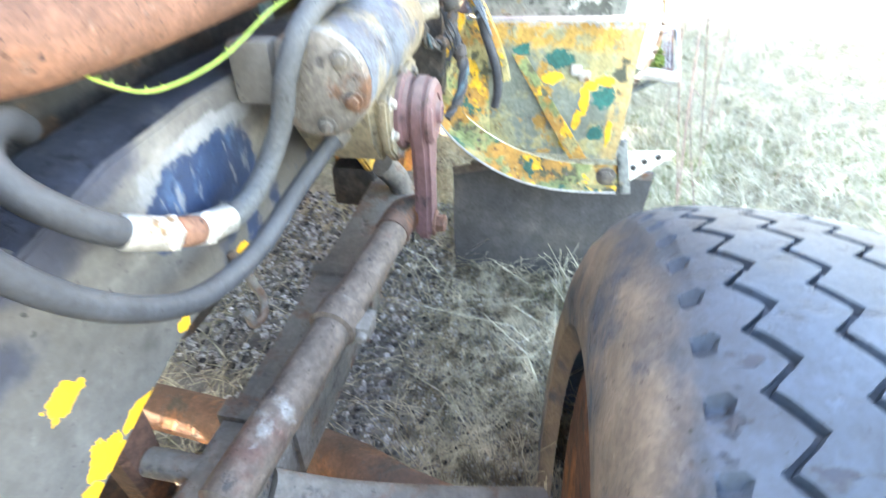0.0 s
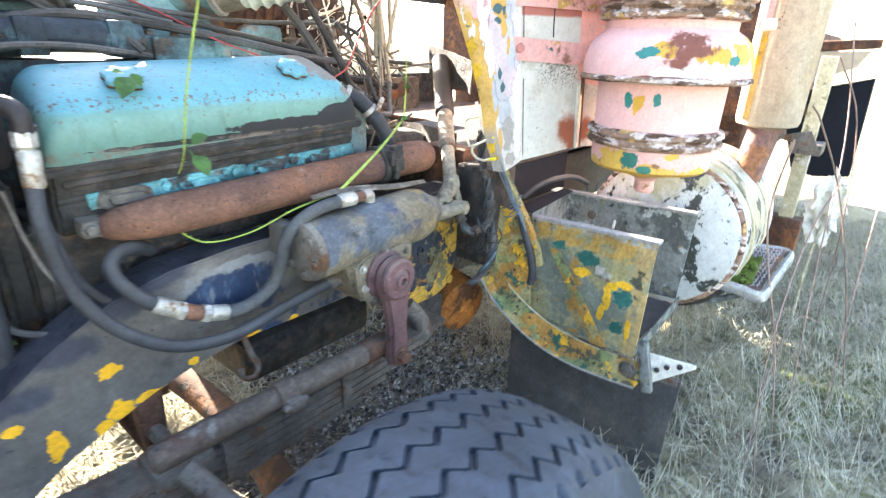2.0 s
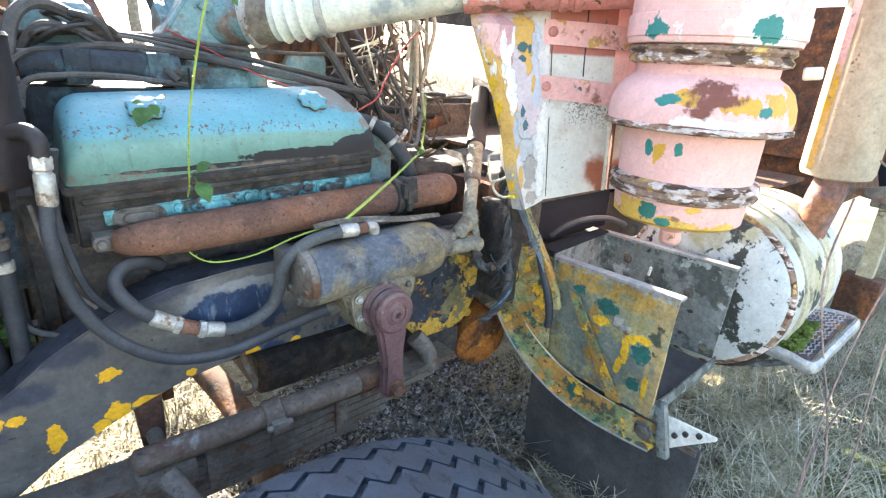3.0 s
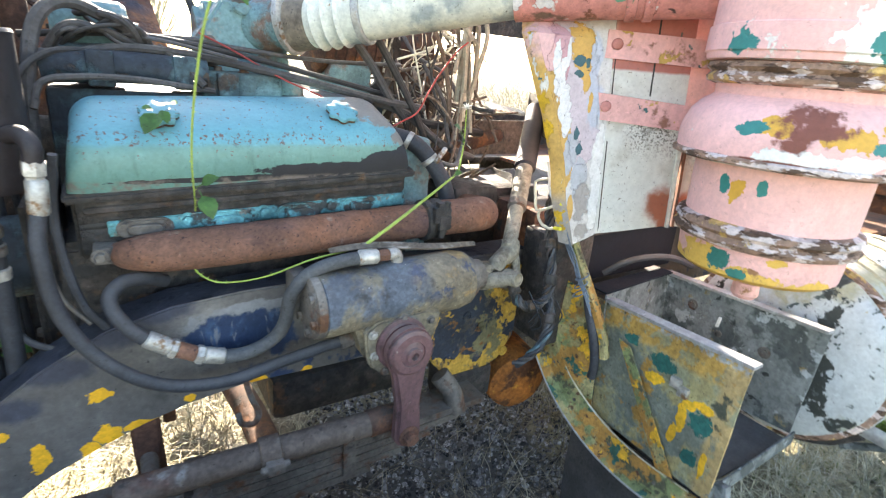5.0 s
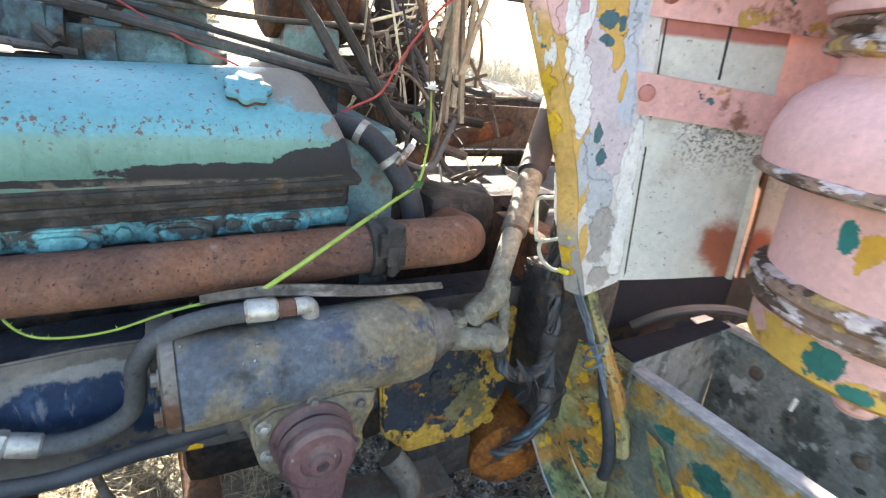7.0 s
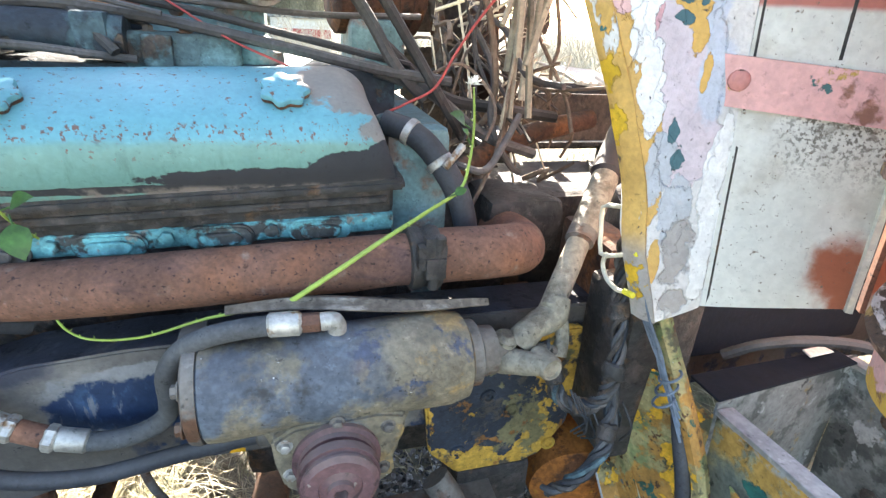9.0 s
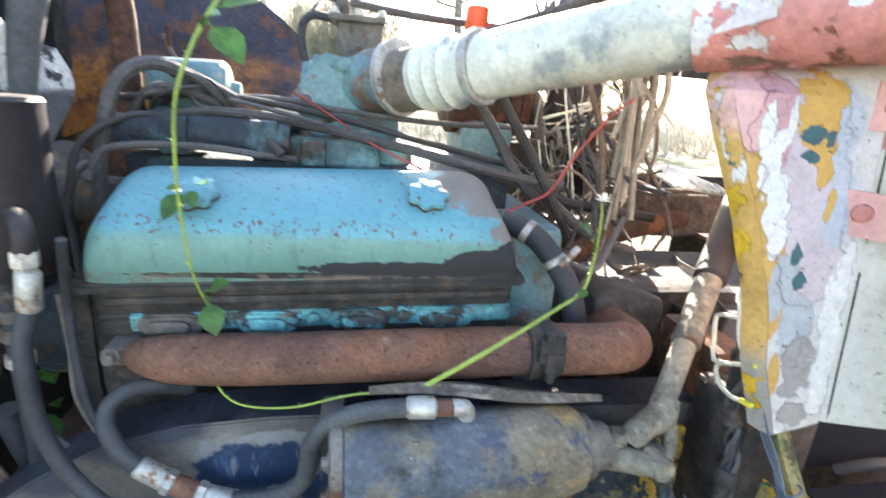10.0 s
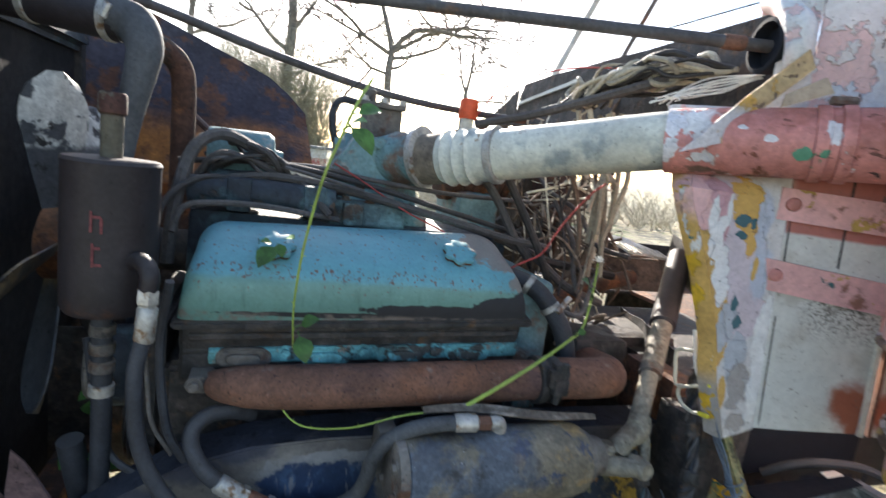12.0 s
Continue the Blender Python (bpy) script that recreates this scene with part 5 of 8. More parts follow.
joint = thing("universal_joint", "grey steel universal joint on the steering shaft", "steering joint", (1.16, 0.44, 0.83))
part("yoke", dented(tube([(1.112, 0.452, 0.826), (1.129, 0.448, 0.808), (1.142, 0.425, 0.815), (1.160, 0.405, 0.822), (1.174, 0.395, 0.824)], 0.018, 18, 4, radii=[0.018, 0.024, 0.0175, 0.016, 0.015]), 0.0012, 40), m_yoke, joint)
part("yoke_boss", dented(lathe([(0.010, -0.012), (0.016, -0.008), (0.017, 0.006), (0.010, 0.012)], (1.133, 0.445, 0.838), (0.1, -0.2, 1), 18), 0.001, 40), m_yoke, joint)
cap = part("cross_cap", lathe([(0.016, -0.030), (0.0175, -0.022), (0.0175, 0.004), (0.015, 0.008), (0.013, 0.008), (0.012, 0.005), (0.001, 0.005)], (1.176, 0.392, 0.824), (0.18, -0.95, 0.05), 22), m_yoke, joint, "round bearing cap in the yoke eye")
part("far_ear", tube([(1.147, 0.460, 0.809), (1.198, 0.485, 0.780), (1.236, 0.490, 0.765)], 0.013, 12, 3), m_iron, joint)
part("upper_yoke", dented(tube([(1.222, 0.474, 0.883), (1.214, 0.466, 0.863), (1.200, 0.461, 0.854), (1.178, 0.452, 0.851), (1.158, 0.444, 0.839), (1.150, 0.440, 0.830)], 0.02, 18, 4, radii=[0.0185, 0.023, 0.021, 0.019, 0.021, 0.016]), 0.0015, 36), m_yoke, joint, "broad forked upper yoke")
part("upper_yoke_ear", dented(tube([(1.218, 0.470, 0.860), (1.226, 0.462, 0.844), (1.226, 0.452, 0.824), (1.220, 0.442, 0.801)], 0.012, 14, 4, radii=[0.014, 0.0115, 0.010, 0.011]), 0.001, 40), m_yoke, joint)
part("cross_pin", rod((1.159, 0.442, 0.827), (1.222, 0.446, 0.806), 0.008, 12), m_iron, joint)

column = thing("steering_shaft", "tan-grey steering shaft rising through the firewall opening", "steering shaft", (1.2, 0.46, 0.86))
P0, P1 = Vector((1.205, 0.462, 0.866)), Vector((1.455, 0.712, 1.098))
part("lower_tube", rod(P0, P0.lerp(P1, 0.34), 0.0178, 18), m_yoke, column)
part("collar", lathe([(0.018, -0.012), (0.023, -0.008), (0.023, 0.012), (0.018, 0.016)], P0.lerp(P1, 0.33), P1 - P0, 20), m_iron, column)
part("upper_tube", rod(P0.lerp(P1, 0.33), P0.lerp(P1, 0.66), 0.022, 20), m_yoke, column)
# added black sleeve: shade on the upper shaft, put into colour and shape
part("upper_sleeve", rod(P0.lerp(P1, 0.64), P0.lerp(P1, 1.25), 0.028, 20), m_black, column, "dark sleeve standing in for shade on the upper shaft")

# ---------- drag link, spring and axle ----------
link = thing("drag_link", "rusty grey drag link tube with clamped end", "steering link", (0.68, 0.40, 0.56))
L0, L1 = Vector((0.40, 0.440, 0.532)), Vector((0.905, 0.385, 0.566))
part("tube", dented(rod(L0, L0.lerp(L1, 0.98), 0.025, 20), 0.001, 30), m_link, link)
part("socket_end", tube([L0.lerp(L1, 0.86), L0.lerp(L1, 0.96), L1 + Vector((0.0, -0.02, 0))], 0.027, 18, 3), m_rust_dark, link)
part("clamp", lathe([(0.025, -0.02), (0.031, -0.017), (0.031, 0.017), (0.025, 0.02)], L0.lerp(L1, 0.49), L1 - L0, 20), m_link, link)
c = L0.lerp(L1, 0.49)
part("clamp_lug", block(c + Vector((-0.016, -0.046, -0.018)), c + Vector((0.016, -0.024, 0.006)), 0.004), m_iron, link)
part("clamp_bolt", rod(c + Vector((-0.026, -0.037, -0.006)), c + Vector((0.026, -0.037, -0.004)), 0.007, 10), m_iron, link)
spring = thing("leaf_spring", "dusty stack of steel spring leaves on the axle", "leaf spring", (0.7, 0.47, 0.44))
for k in range(5):
    half = 0.50 - 0.075 * k
    pts = [(0.66 + s * half, 0.47, 0.492 - 0.019 * k + 0.05 * (s * half) ** 2) for s in (-1, -0.5, 0, 0.5, 1)]
    bm = bmesh.new()
    rows = []
    for x, y, z in pts:
        rows.append([bm.verts.new(p) for p in ((x, y - 0.042, z), (x, y + 0.042, z), (x, y + 0.042, z - 0.016), (x, y - 0.042, z - 0.016))])
    for p, q in zip(rows, rows[1:]):
        for j in range(4):
            bm.faces.new((p[j], p[(j + 1) % 4], q[(j + 1) % 4], q[j]))
    bm.faces.new(rows[0])
    bm.faces.new(rows[-1][::-1])
    part("leaf", bm, m_iron, spring)
for x in (0.53, 0.81):
    part("rebound_clip", block((x - 0.014, 0.422, 0.415), (x + 0.014, 0.520, 0.502), 0.003), m_iron, spring)
hanger = thing("spring_hanger", "rust-brown cast spring hanger under the frame rail", "bracket", (0.46, 0.56, 0.55))
part("hanger_body", slab([(-0.026, 0.16), (0.028, 0.15), (0.024, 0.0), (0.018, -0.10), (-0.018, -0.10), (-0.024, 0.0)], (0.455, 0.600, 0.51), (1, 0, 0), (0, 0, 1), 0.035, 0.006), m_rust_dark, hanger)
part("shackle_pin", rod((0.455, 0.41, 0.49), (0.455, 0.57, 0.49), 0.016, 14), m_iron, hanger)
part("eye_block", block((0.395, 0.415, 0.445), (0.50, 0.50, 0.515), 0.012), m_iron, hanger)
axle = thing("front_axle", "rusty brown front axle beam", "axle", (0.62, 0.9, 0.32))
part("beam", tube([(0.54, 0.02, 0.20), (0.58, 0.20, 0.22), (0.60, 0.34, 0.24), (0.68, 0.50, 0.18), (0.76, 0.95, 0.12), (0.70, 1.40, 0.18), (0.61, 1.62, 0.22)], 0.045, 14, 3), m_rust_dark, axle)
part("tie_rod", rod((0.47, 0.14, 0.385), (0.47, 1.7, 0.355), 0.017, 14), m_rust_dark, axle, "orange-brown tie rod")
part("steering_knuckle", block((0.48, 0.05, 0.10), (0.60, 0.12, 0.33), 0.03), m_rust_dark, axle)
part("steering_arm", tube([(0.59, 0.13, 0.31), (0.535, 0.24, 0.37), (0.48, 0.35, 0.44), (0.445, 0.42, 0.50)], 0.021, 12, 4), m_iron, axle, "forged steering arm")
hook = thing("hose_hook", "bent grey steel hook hanging from the frame rail", "hook", (0.63, 0.52, 0.63))
part("hook_bar", tube([(0.632, 0.528, 0.650), (0.632, 0.517, 0.635), (0.640, 0.515, 0.60), (0.652, 0.515, 0.565), (0.640, 0.513, 0.545), (0.618, 0.513, 0.552), (0.612, 0.513, 0.575)], 0.006, 10, 5), m_iron, hook)


# ---------- wheel ----------
def tyre_mesh(centre, R, y0, y1):
    """A worn crossply: five ribs parted by sharp zigzag grooves, notched shoulders, plain walls."""
    n, beat = 768, 12
    step = [-1, -0.67, -0.33, 0, 0.33, 0.67, 1, 0.6, 0.2, -0.2, -0.6, -0.9]
    gash = [0.0185] * 6 + [0.013] + [0.0075] * 5
    bm = bmesh.new()
    rows = []
    w = y1 - y0
    edge = R * 0.933

    def crown(s):
        return R * (1 - 0.055 * (2 * s - 1) ** 4 - 0.012 * (2 * s - 1) ** 2)

    for k in range(n):
        a = 2 * math.pi * k / n
        zig, wide = 0.037 * step[k % beat], gash[k % beat]
        ring = [(edge - 0.004, 0.0)]
        notch = (0.003, 0.008, 0.009, 0.004)[k % beat - 2] if 2 <= k % beat < 6 else 0.0
        lug = 0.006 * (k % beat - 2) if notch else 0.0
        ring += [(crown(0.02), 0.02), (crown(0.042), 0.042), (crown(0.05) - notch, 0.050), (crown(0.088) - notch, 0.080 + lug), (crown(0.10), 0.090 + lug)]
        for g in (0.20, 0.40, 0.60, 0.80):
            c = g + zig
            deep = 0.009 if wide > 0.007 else 0.005
            ring += [(crown(c - 0.045), c - 0.045), (crown(c - wide - 0.003), c - wide - 0.003), (crown(c) - deep, c - wide), (crown(c) - deep, c + wide), (crown(c + wide + 0.003), c + wide + 0.003), (crown(c + 0.045), c + 0.045)]
        ring += [(crown(0.90), 0.912 - lug), (crown(0.912) - notch, 0.922 - lug), (crown(0.95) - notch, 0.950), (crown(0.958), 0.960), (crown(0.98), 0.98), (edge - 0.004, 1.0)]
        wall = [(edge - 0.024, -0.018), (edge - 0.054, -0.031), (edge - 0.094, -0.039), (edge - 0.14, -0.036), (R * 0.62, -0.010)]
        full = [(r, y0 + dy) for r, dy in reversed(wall)] + [(r, y0 + w * s) for r, s in ring] + [(r, y1 - dy) for r, dy in wall]
        rows.append([bm.verts.new((centre[0] + r * math.sin(a), y, centre[2] + r * math.cos(a))) for r, y in full])
    m = len(rows[0])
    for k in range(n):
        p, q = rows[k], rows[(k + 1) % n]
        for j in range(m - 1):
            bm.faces.new((p[j], p[j + 1], q[j + 1], q[j]))
    return bm


WC, WR = (0.52, 0.0, 0.222), 0.535
wheel = part("wheel", lathe([(0.28, -0.08), (0.20, -0.06), (0.12, -0.10), (0.11, -0.14), (0.0, -0.15)], (WC[0], 0, WC[2]), (0, 1, 0), 30), m_rust_dark, axle, "truck wheel sunk into the ground at its foot")
part("tyre", tyre_mesh(WC, WR, -0.205, 0.075), m_tyre, wheel, "worn rubber tyre with zigzag tread grooves", 30)
part("rim", lathe([(0.33, -0.19), (0.335, -0.18), (0.30, -0.15), (0.28, -0.10), (0.28, 0.04), (0.30, 0.055), (0.33, 0.065)], (WC[0], 0, WC[2]), (0, 1, 0), 40), m_rust_dark, wheel, "rusty steel rim")


# ---------- cab front ----------
cab = thing("cab", "old truck cab with a flaking white, pink and yellow firewall", "truck cab", (1.6, 0.7, 0.9))


def sheet_bm(corners, thick, cuts=3, wave=0.002, seed=0.0):
    """A bent panel: four corners, cut finely and slightly wavy, thickened."""
    own = bmesh.new()
    own.faces.new([own.verts.new(c) for c in corners])
    bmesh.ops.subdivide_edges(own, edges=list(own.edges), cuts=cuts, use_grid_fill=True)
    own.normal_update()
    for v in own.verts:
        v.co += v.normal * wave * noise.noise(v.co * 9 + Vector((seed, 0, 0)))
    thicken(own, thick)
    return own


def sheet(corners, thick, material, name, parent, label="", cuts=3, wave=0.002, seed=0.0):
    return part(name, sheet_bm(corners, thick, cuts, wave, seed), material, parent, label, 30)


sheet([on_wall(0.0, 0.925), on_wall(0.150, 0.957), on_wall(0.118, 1.46), on_wall(-0.040, 1.46)], 0.004, m_wall, "white_panel", cab, "chalky white firewall panel with sooty specks", 6, 0.003)
sheet([on_wall(0.166, 0.957, -0.004), on_wall(0.206, 0.960, -0.004), on_wall(0.200, 1.112, -0.004), on_wall(0.158, 1.118, -0.004)], 0.004, m_wall, "outer_panel", cab, "", 4, 0.003)
sheet([on_wall(0.12, 1.10, -0.012), on_wall(0.32, 1.10, -0.012), on_wall(0.30, 1.50, -0.012), on_wall(0.11, 1.50, -0.012)], 0.004, m_pink, "rear_flange", cab, "", 3, 0.004)


def wall_strip(name, a0, z0, a1, z1, wide, proud, material, label=""):
    bm = bmesh.new()
    rows = []
    for f in range(9):
        a, z = a0 + (a1 - a0) * f / 8, z0 + (z1 - z0) * f / 8
        rows.append([bm.verts.new(on_wall(a + da, z, p + 0.0006 * math.sin(5 * f))) for da, p in ((-wide / 2, -0.002), (-wide / 2.6, proud), (wide / 2.6, proud), (wide / 2, -0.002))])
    for p, q in zip(rows, rows[1:]):
        for k in range(4):
            bm.faces.new((p[k], p[(k + 1) % 4], q[(k + 1) % 4], q[k]))
    bm.faces.new(rows[0])
    bm.faces.new(rows[-1][::-1])
    return part(name, bm, material, cab, label, 30)


wall_strip("moulding", 0.151, 0.955, 0.142, 1.125, 0.009, 0.010, m_intake)
wall_strip("moulding", 0.164, 0.957, 0.154, 1.14, 0.007, 0.007, m_rust)
wall_strip("seam", -0.003, 0.925, -0.045, 1.46, 0.010, 0.004, m_cowl)
wall_strip("seam_gap", 0.006, 0.928, -0.036, 1.46, 0.0032, 0.0045, m_head)
wall_strip("panel_rib", 0.012, 1.225, 0.000, 1.46, 0.005, 0.003, m_iron)
wall_strip("panel_rib", 0.060, 1.225, 0.048, 1.46, 0.004, 0.0045, m_head)
wall_strip("panel_rib", 0.103, 1.225, 0.092, 1.46, 0.005, 0.003, m_iron)
# flaring cowl side: narrow at the foot, wide at the top, its engine-side lip bent forward
bm = bmesh.new()
levels = [0.905 + 0.565 * k / 19 for k in range(20)]
inner, outer = [cowl_inner(z) for z in levels], [cowl_outer(z) for z in levels]
cols = []
for a, b in zip(inner, outer):
    cols.append([bm.verts.new(a.lerp(b, s / 6) + Vector((0.004 * math.sin(math.pi * s / 6), 0, 0)) + Vector((0.003 * noise.noise(a * 14 + Vector((s, 0, 0))), 0, 0))) for s in range(7)])
for p, q in zip(cols, cols[1:]):
    for s in range(6):
        bm.faces.new((p[s], p[s + 1], q[s + 1], q[s]))
thicken(bm, 0.004)
part("cowl_side", bm, m_cowl, cab, "cowl side flaking through white, pink and yellow", 30)
bm = bmesh.new()
cols = []
for b in outer:
    cols.append([bm.verts.new(b + o + Vector((0.002 * noise.noise(b * 20), 0.002 * noise.noise(b * 17), 0))) for o in (Vector((0, -0.004, 0)), Vector((-0.010, 0.010, 0)), Vector((-0.012, 0.022, 0)), Vector((0.0, 0.030, 0)), Vector((0.015, 0.030, 0)))])
for p, q in zip(cols, cols[1:]):
    for s in range(4):
        bm.faces.new((p[s], p[s + 1], q[s + 1], q[s]))
thicken(bm, 0.004)
part("cowl_lip", bm, m_lip, cab, "bent yellow edge of the cowl", 30)


def strap(z, a0, a1, drop):
    low = [on_wall(a0, z - 0.027, 0.006), on_wall(a1, z - 0.027 - drop, 0.006), on_wall(a1, z + 0.024 - drop, 0.006), on_wall(a0, z + 0.026, 0.006)]
    bm = bmesh.new()
    bm.faces.new([bm.verts.new(p) for p in low])
    bmesh.ops.subdivide_edges(bm, edges=list(bm.edges), cuts=4, use_grid_fill=True)
    for v in bm.verts:
        v.co += Vector((-0.578, -0.816, 0)) * 0.003 * noise.noise(v.co * 14)
    thicken(bm, 0.006)
    ob = part("strap", bm, m_strap, cab, "pink steel strap with chipped ends")
    part("strap_bolt", lathe([(0.018, 0), (0.018, 0.003), (0.0115, 0.0035), (0.0105, 0.007), (0.006, 0.0085)], on_wall(a0 + 0.021, z, 0.007), (-0.578, -0.816, 0), 18), m_salmon, ob, "rusty round-headed bolt")


strap(1.199, -0.048, 0.142, 0.010)
strap(1.318, -0.046, 0.22, 0.006)
# wall of the cab behind the opening, floor, and unseen bodywork added for shade
part("side_wall", block((1.64, 0.115, 0.97), (1.90, 0.135, 1.75), 0.01), m_pink, cab, "faded pink cab side")
part("door_post", block((1.64, 0.115, 1.75), (1.72, 0.15, 2.35), 0.01), m_pink, cab)
# unseen roof on posts, added to keep sun off the near side
part("roof", block((1.72, 0.12, 2.33), (2.8, 1.80, 2.42), 0.03), m_wall, cab)
part("back_wall", block((2.72, 0.13, 0.95), (2.76, 1.80, 1.50), 0.01), m_rust_dark, cab)
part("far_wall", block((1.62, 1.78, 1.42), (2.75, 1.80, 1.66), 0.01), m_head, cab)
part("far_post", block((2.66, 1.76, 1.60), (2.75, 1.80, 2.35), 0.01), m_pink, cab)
# added far-side panels block low sun; the slot leaves one bright gap
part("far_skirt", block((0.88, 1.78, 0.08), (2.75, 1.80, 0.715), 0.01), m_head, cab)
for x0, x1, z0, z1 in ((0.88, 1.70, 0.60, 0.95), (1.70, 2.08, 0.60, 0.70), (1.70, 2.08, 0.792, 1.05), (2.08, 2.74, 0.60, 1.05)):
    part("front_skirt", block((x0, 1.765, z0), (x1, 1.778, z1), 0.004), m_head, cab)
# unseen block behind the cab, added to shade the grass
part("rear_body", block((2.85, 0.13, 0.70), (6.0, 1.80, 1.35), 0.02), m_rust_dark, cab)
part("rear_post", block((2.66, 0.115, 1.75), (2.75, 0.15, 2.35), 0.01), m_pink, cab)
for low, high, r, mat in (((1.42, 0.15, 1.66), (1.76, 0.15, 2.36), 0.012, m_iron), ((1.45, 1.12, 1.62), (1.72, 1.04, 2.36), 0.007, m_iron), ((1.45, 1.52, 1.62), (1.72, 1.42, 2.36), 0.012, m_wall)):
    part("windscreen_post", rod(low, high, r, 10), mat, cab)
part("dash_panel", sheet_bm([(1.80, 0.46, 1.62), (1.80, 0.74, 1.66), (1.80, 0.74, 1.98), (1.80, 0.46, 1.98)], 0.01, 3, 0.006), m_lip, cab, "ochre yellow inner panel")
# cowl top: sheet that rises towards the near side, with a dark torn underside
sheet([(1.33, 1.74, 1.50), (1.345, 1.52, 1.60), (1.345, 1.50, 1.48), (1.335, 1.72, 1.45)], 0.006, m_head, "cowl_end", cab, "", 4, 0.010, seed=2)
sheet([(1.345, 1.53, 1.47), (1.330, 0.42, 1.48), (1.345, 0.42, 1.650), (1.375, 1.53, 1.625)], 0.006, m_head, "cowl_front", cab, "blackened cowl front", 7, 0.012, seed=5)
sheet([(1.375, 1.53, 1.622), (1.345, 0.42, 1.648), (1.50, 0.42, 1.70), (1.46, 1.58, 1.655)], 0.006, m_head, "cowl_top", cab, "dark torn cowl top", 7, 0.012, seed=3)
sheet([(1.340, 1.50, 1.545), (1.345, 1.12, 1.590), (1.347, 1.12, 1.602), (1.342, 1.50, 1.556)], 0.004, m_wall, "white_trim", cab, "strip of white paint", 4, 0.004)
sheet([(1.350, 0.98, 1.600), (1.356, 0.70, 1.612), (1.360, 0.72, 1.636), (1.354, 0.99, 1.622)], 0.004, m_wall, "white_patch", cab, "patch of white paint", 4, 0.004)
sheet([(1.272, 0.405, 1.44), on_wall(-0.042, 1.455), on_wall(-0.05, 1.685), (1.300, 0.425, 1.67)], 0.006, m_cowl, "upper_cowl", cab, "white and pink flaked upper cowl", 6, 0.015, seed=8)
sheet([on_wall(-0.042, 1.455), on_wall(0.30, 1.455), on_wall(0.30, 1.70), on_wall(-0.05, 1.685)], 0.006, m_cowl, "upper_corner", cab, "", 6, 0.010, seed=9)
sheet([(1.112, 0.398, 1.374), (1.180, 0.384, 1.398), (1.292, 0.352, 1.526), (1.278, 0.356, 1.552)], 0.003, m_torn, "torn_strip", cab, "torn tan and white strip hanging over the intake elbow", 6, 0.010, seed=4)
sheet([(1.224, 0.335, 1.455), (1.300, 0.318, 1.487), (1.284, 0.322, 1.508), (1.230, 0.336, 1.476)], 0.003, m_stack, "torn_flap", cab, "tan-brown torn flap", 4, 0.010, seed=6)
part("cowl_fold", dented(tube([(1.300, 0.470, 1.650), (1.288, 0.425, 1.630), (1.282, 0.392, 1.602), (1.280, 0.376, 1.570), (1.283, 0.378, 1.540), (1.292, 0.398, 1.515)], 0.020, 14, 5, radii=[0.014, 0.019, 0.022, 0.022, 0.019, 0.012]), 0.005, 22), m_cowl, cab, "rolled white and pink cowl fold")
part("bar_hole", lathe([(0.044, -0.005), (0.045, 0.016), (0.038, 0.018), (0.034, -0.004), (0.002, -0.006)], (1.290, 0.432, 1.570), (-1, 0.25, 0), 26), m_flap_shade, cab, "dark hole round the stay bar")
pane = sheet([(1.45, 0.20, 1.72), (1.45, 0.90, 1.72), (1.76, 0.90, 2.33), (1.76, 0.20, 2.33)], 0.005, m_glass, "windscreen_pane", cab, "bluish windscreen pane", 1, 0.0)
pane.visible_shadow = False
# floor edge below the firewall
# the shade under the firewall is put into the toe board's near-black
part("toe_board", block((1.40, 0.47, 0.74), (1.86, 0.485, 0.965), 0.004), m_flap_shade, cab, "toe board under the firewall, coloured near-black for shade")
part("gusset", slab([(1.42, 0.90), (1.50, 0.905), (1.44, 0.81), (1.42, 0.81)], (0, 0.462, 0), (1, 0, 0), (0, 0, 1), 0.004, 0.001), m_rust_dark, cab, "brown rusty gusset plate")
part("body_mount", block((1.30, 0.40, 0.62), (1.42, 0.52, 0.90), 0.01), m_head, cab)

# ---------- air cleaner ----------
cleaner = thing("air_cleaner", "large pink canister air cleaner with flaking paint", "air cleaner", (1.45, 0.06, 0.9))
CC = (1.452, 0.055, 0.0)
up = (0, 0, 1)
part("bowl", lathe([(0.004, 0.905), (0.020, 0.908), (0.030, 0.918), (0.075, 0.934), (0.122, 0.944), (0.132, 0.952), (0.136, 1.005)], CC, up, 48), m_pink_low, cleaner, "yellow and pink flaked bowl")
part("lower_band", lathe([(0.136, 0.998), (0.147, 1.002), (0.151, 1.010), (0.144, 1.019), (0.151, 1.026), (0.148, 1.036), (0.137, 1.040)], CC, up, 48), m_band, cleaner, "rusted clamp band")
part("lower_body", dented(lathe([(0.135, 1.034), (0.136, 1.05), (0.137, 1.145), (0.140, 1.152)], CC, up, 48), 0.002, 14), m_pink, cleaner)
part("shoulder", dented(lathe([(0.139, 1.142), (0.170, 1.146), (0.176, 1.152), (0.177, 1.168), (0.174, 1.190), (0.164, 1.216), (0.150, 1.232), (0.138, 1.240), (0.134, 1.244)], CC, up, 56), 0.0025, 12, 4.0), m_pink, cleaner, "bulged pink shoulder with rust and teal patches")
part("shoulder_rim", lathe([(0.172, 1.138), (0.181, 1.142), (0.181, 1.149), (0.173, 1.153)], CC, up, 56), m_band, cleaner)
part("collar", lathe([(0.133, 1.238), (0.134, 1.262), (0.136, 1.266)], CC, up, 48), m_pink_low, cleaner)
part("upper_band", lathe([(0.135, 1.260), (0.150, 1.264), (0.153, 1.272), (0.146, 1.279), (0.154, 1.286), (0.152, 1.294), (0.138, 1.298)], CC, up, 48), m_band, cleaner, "rusted clamp band")
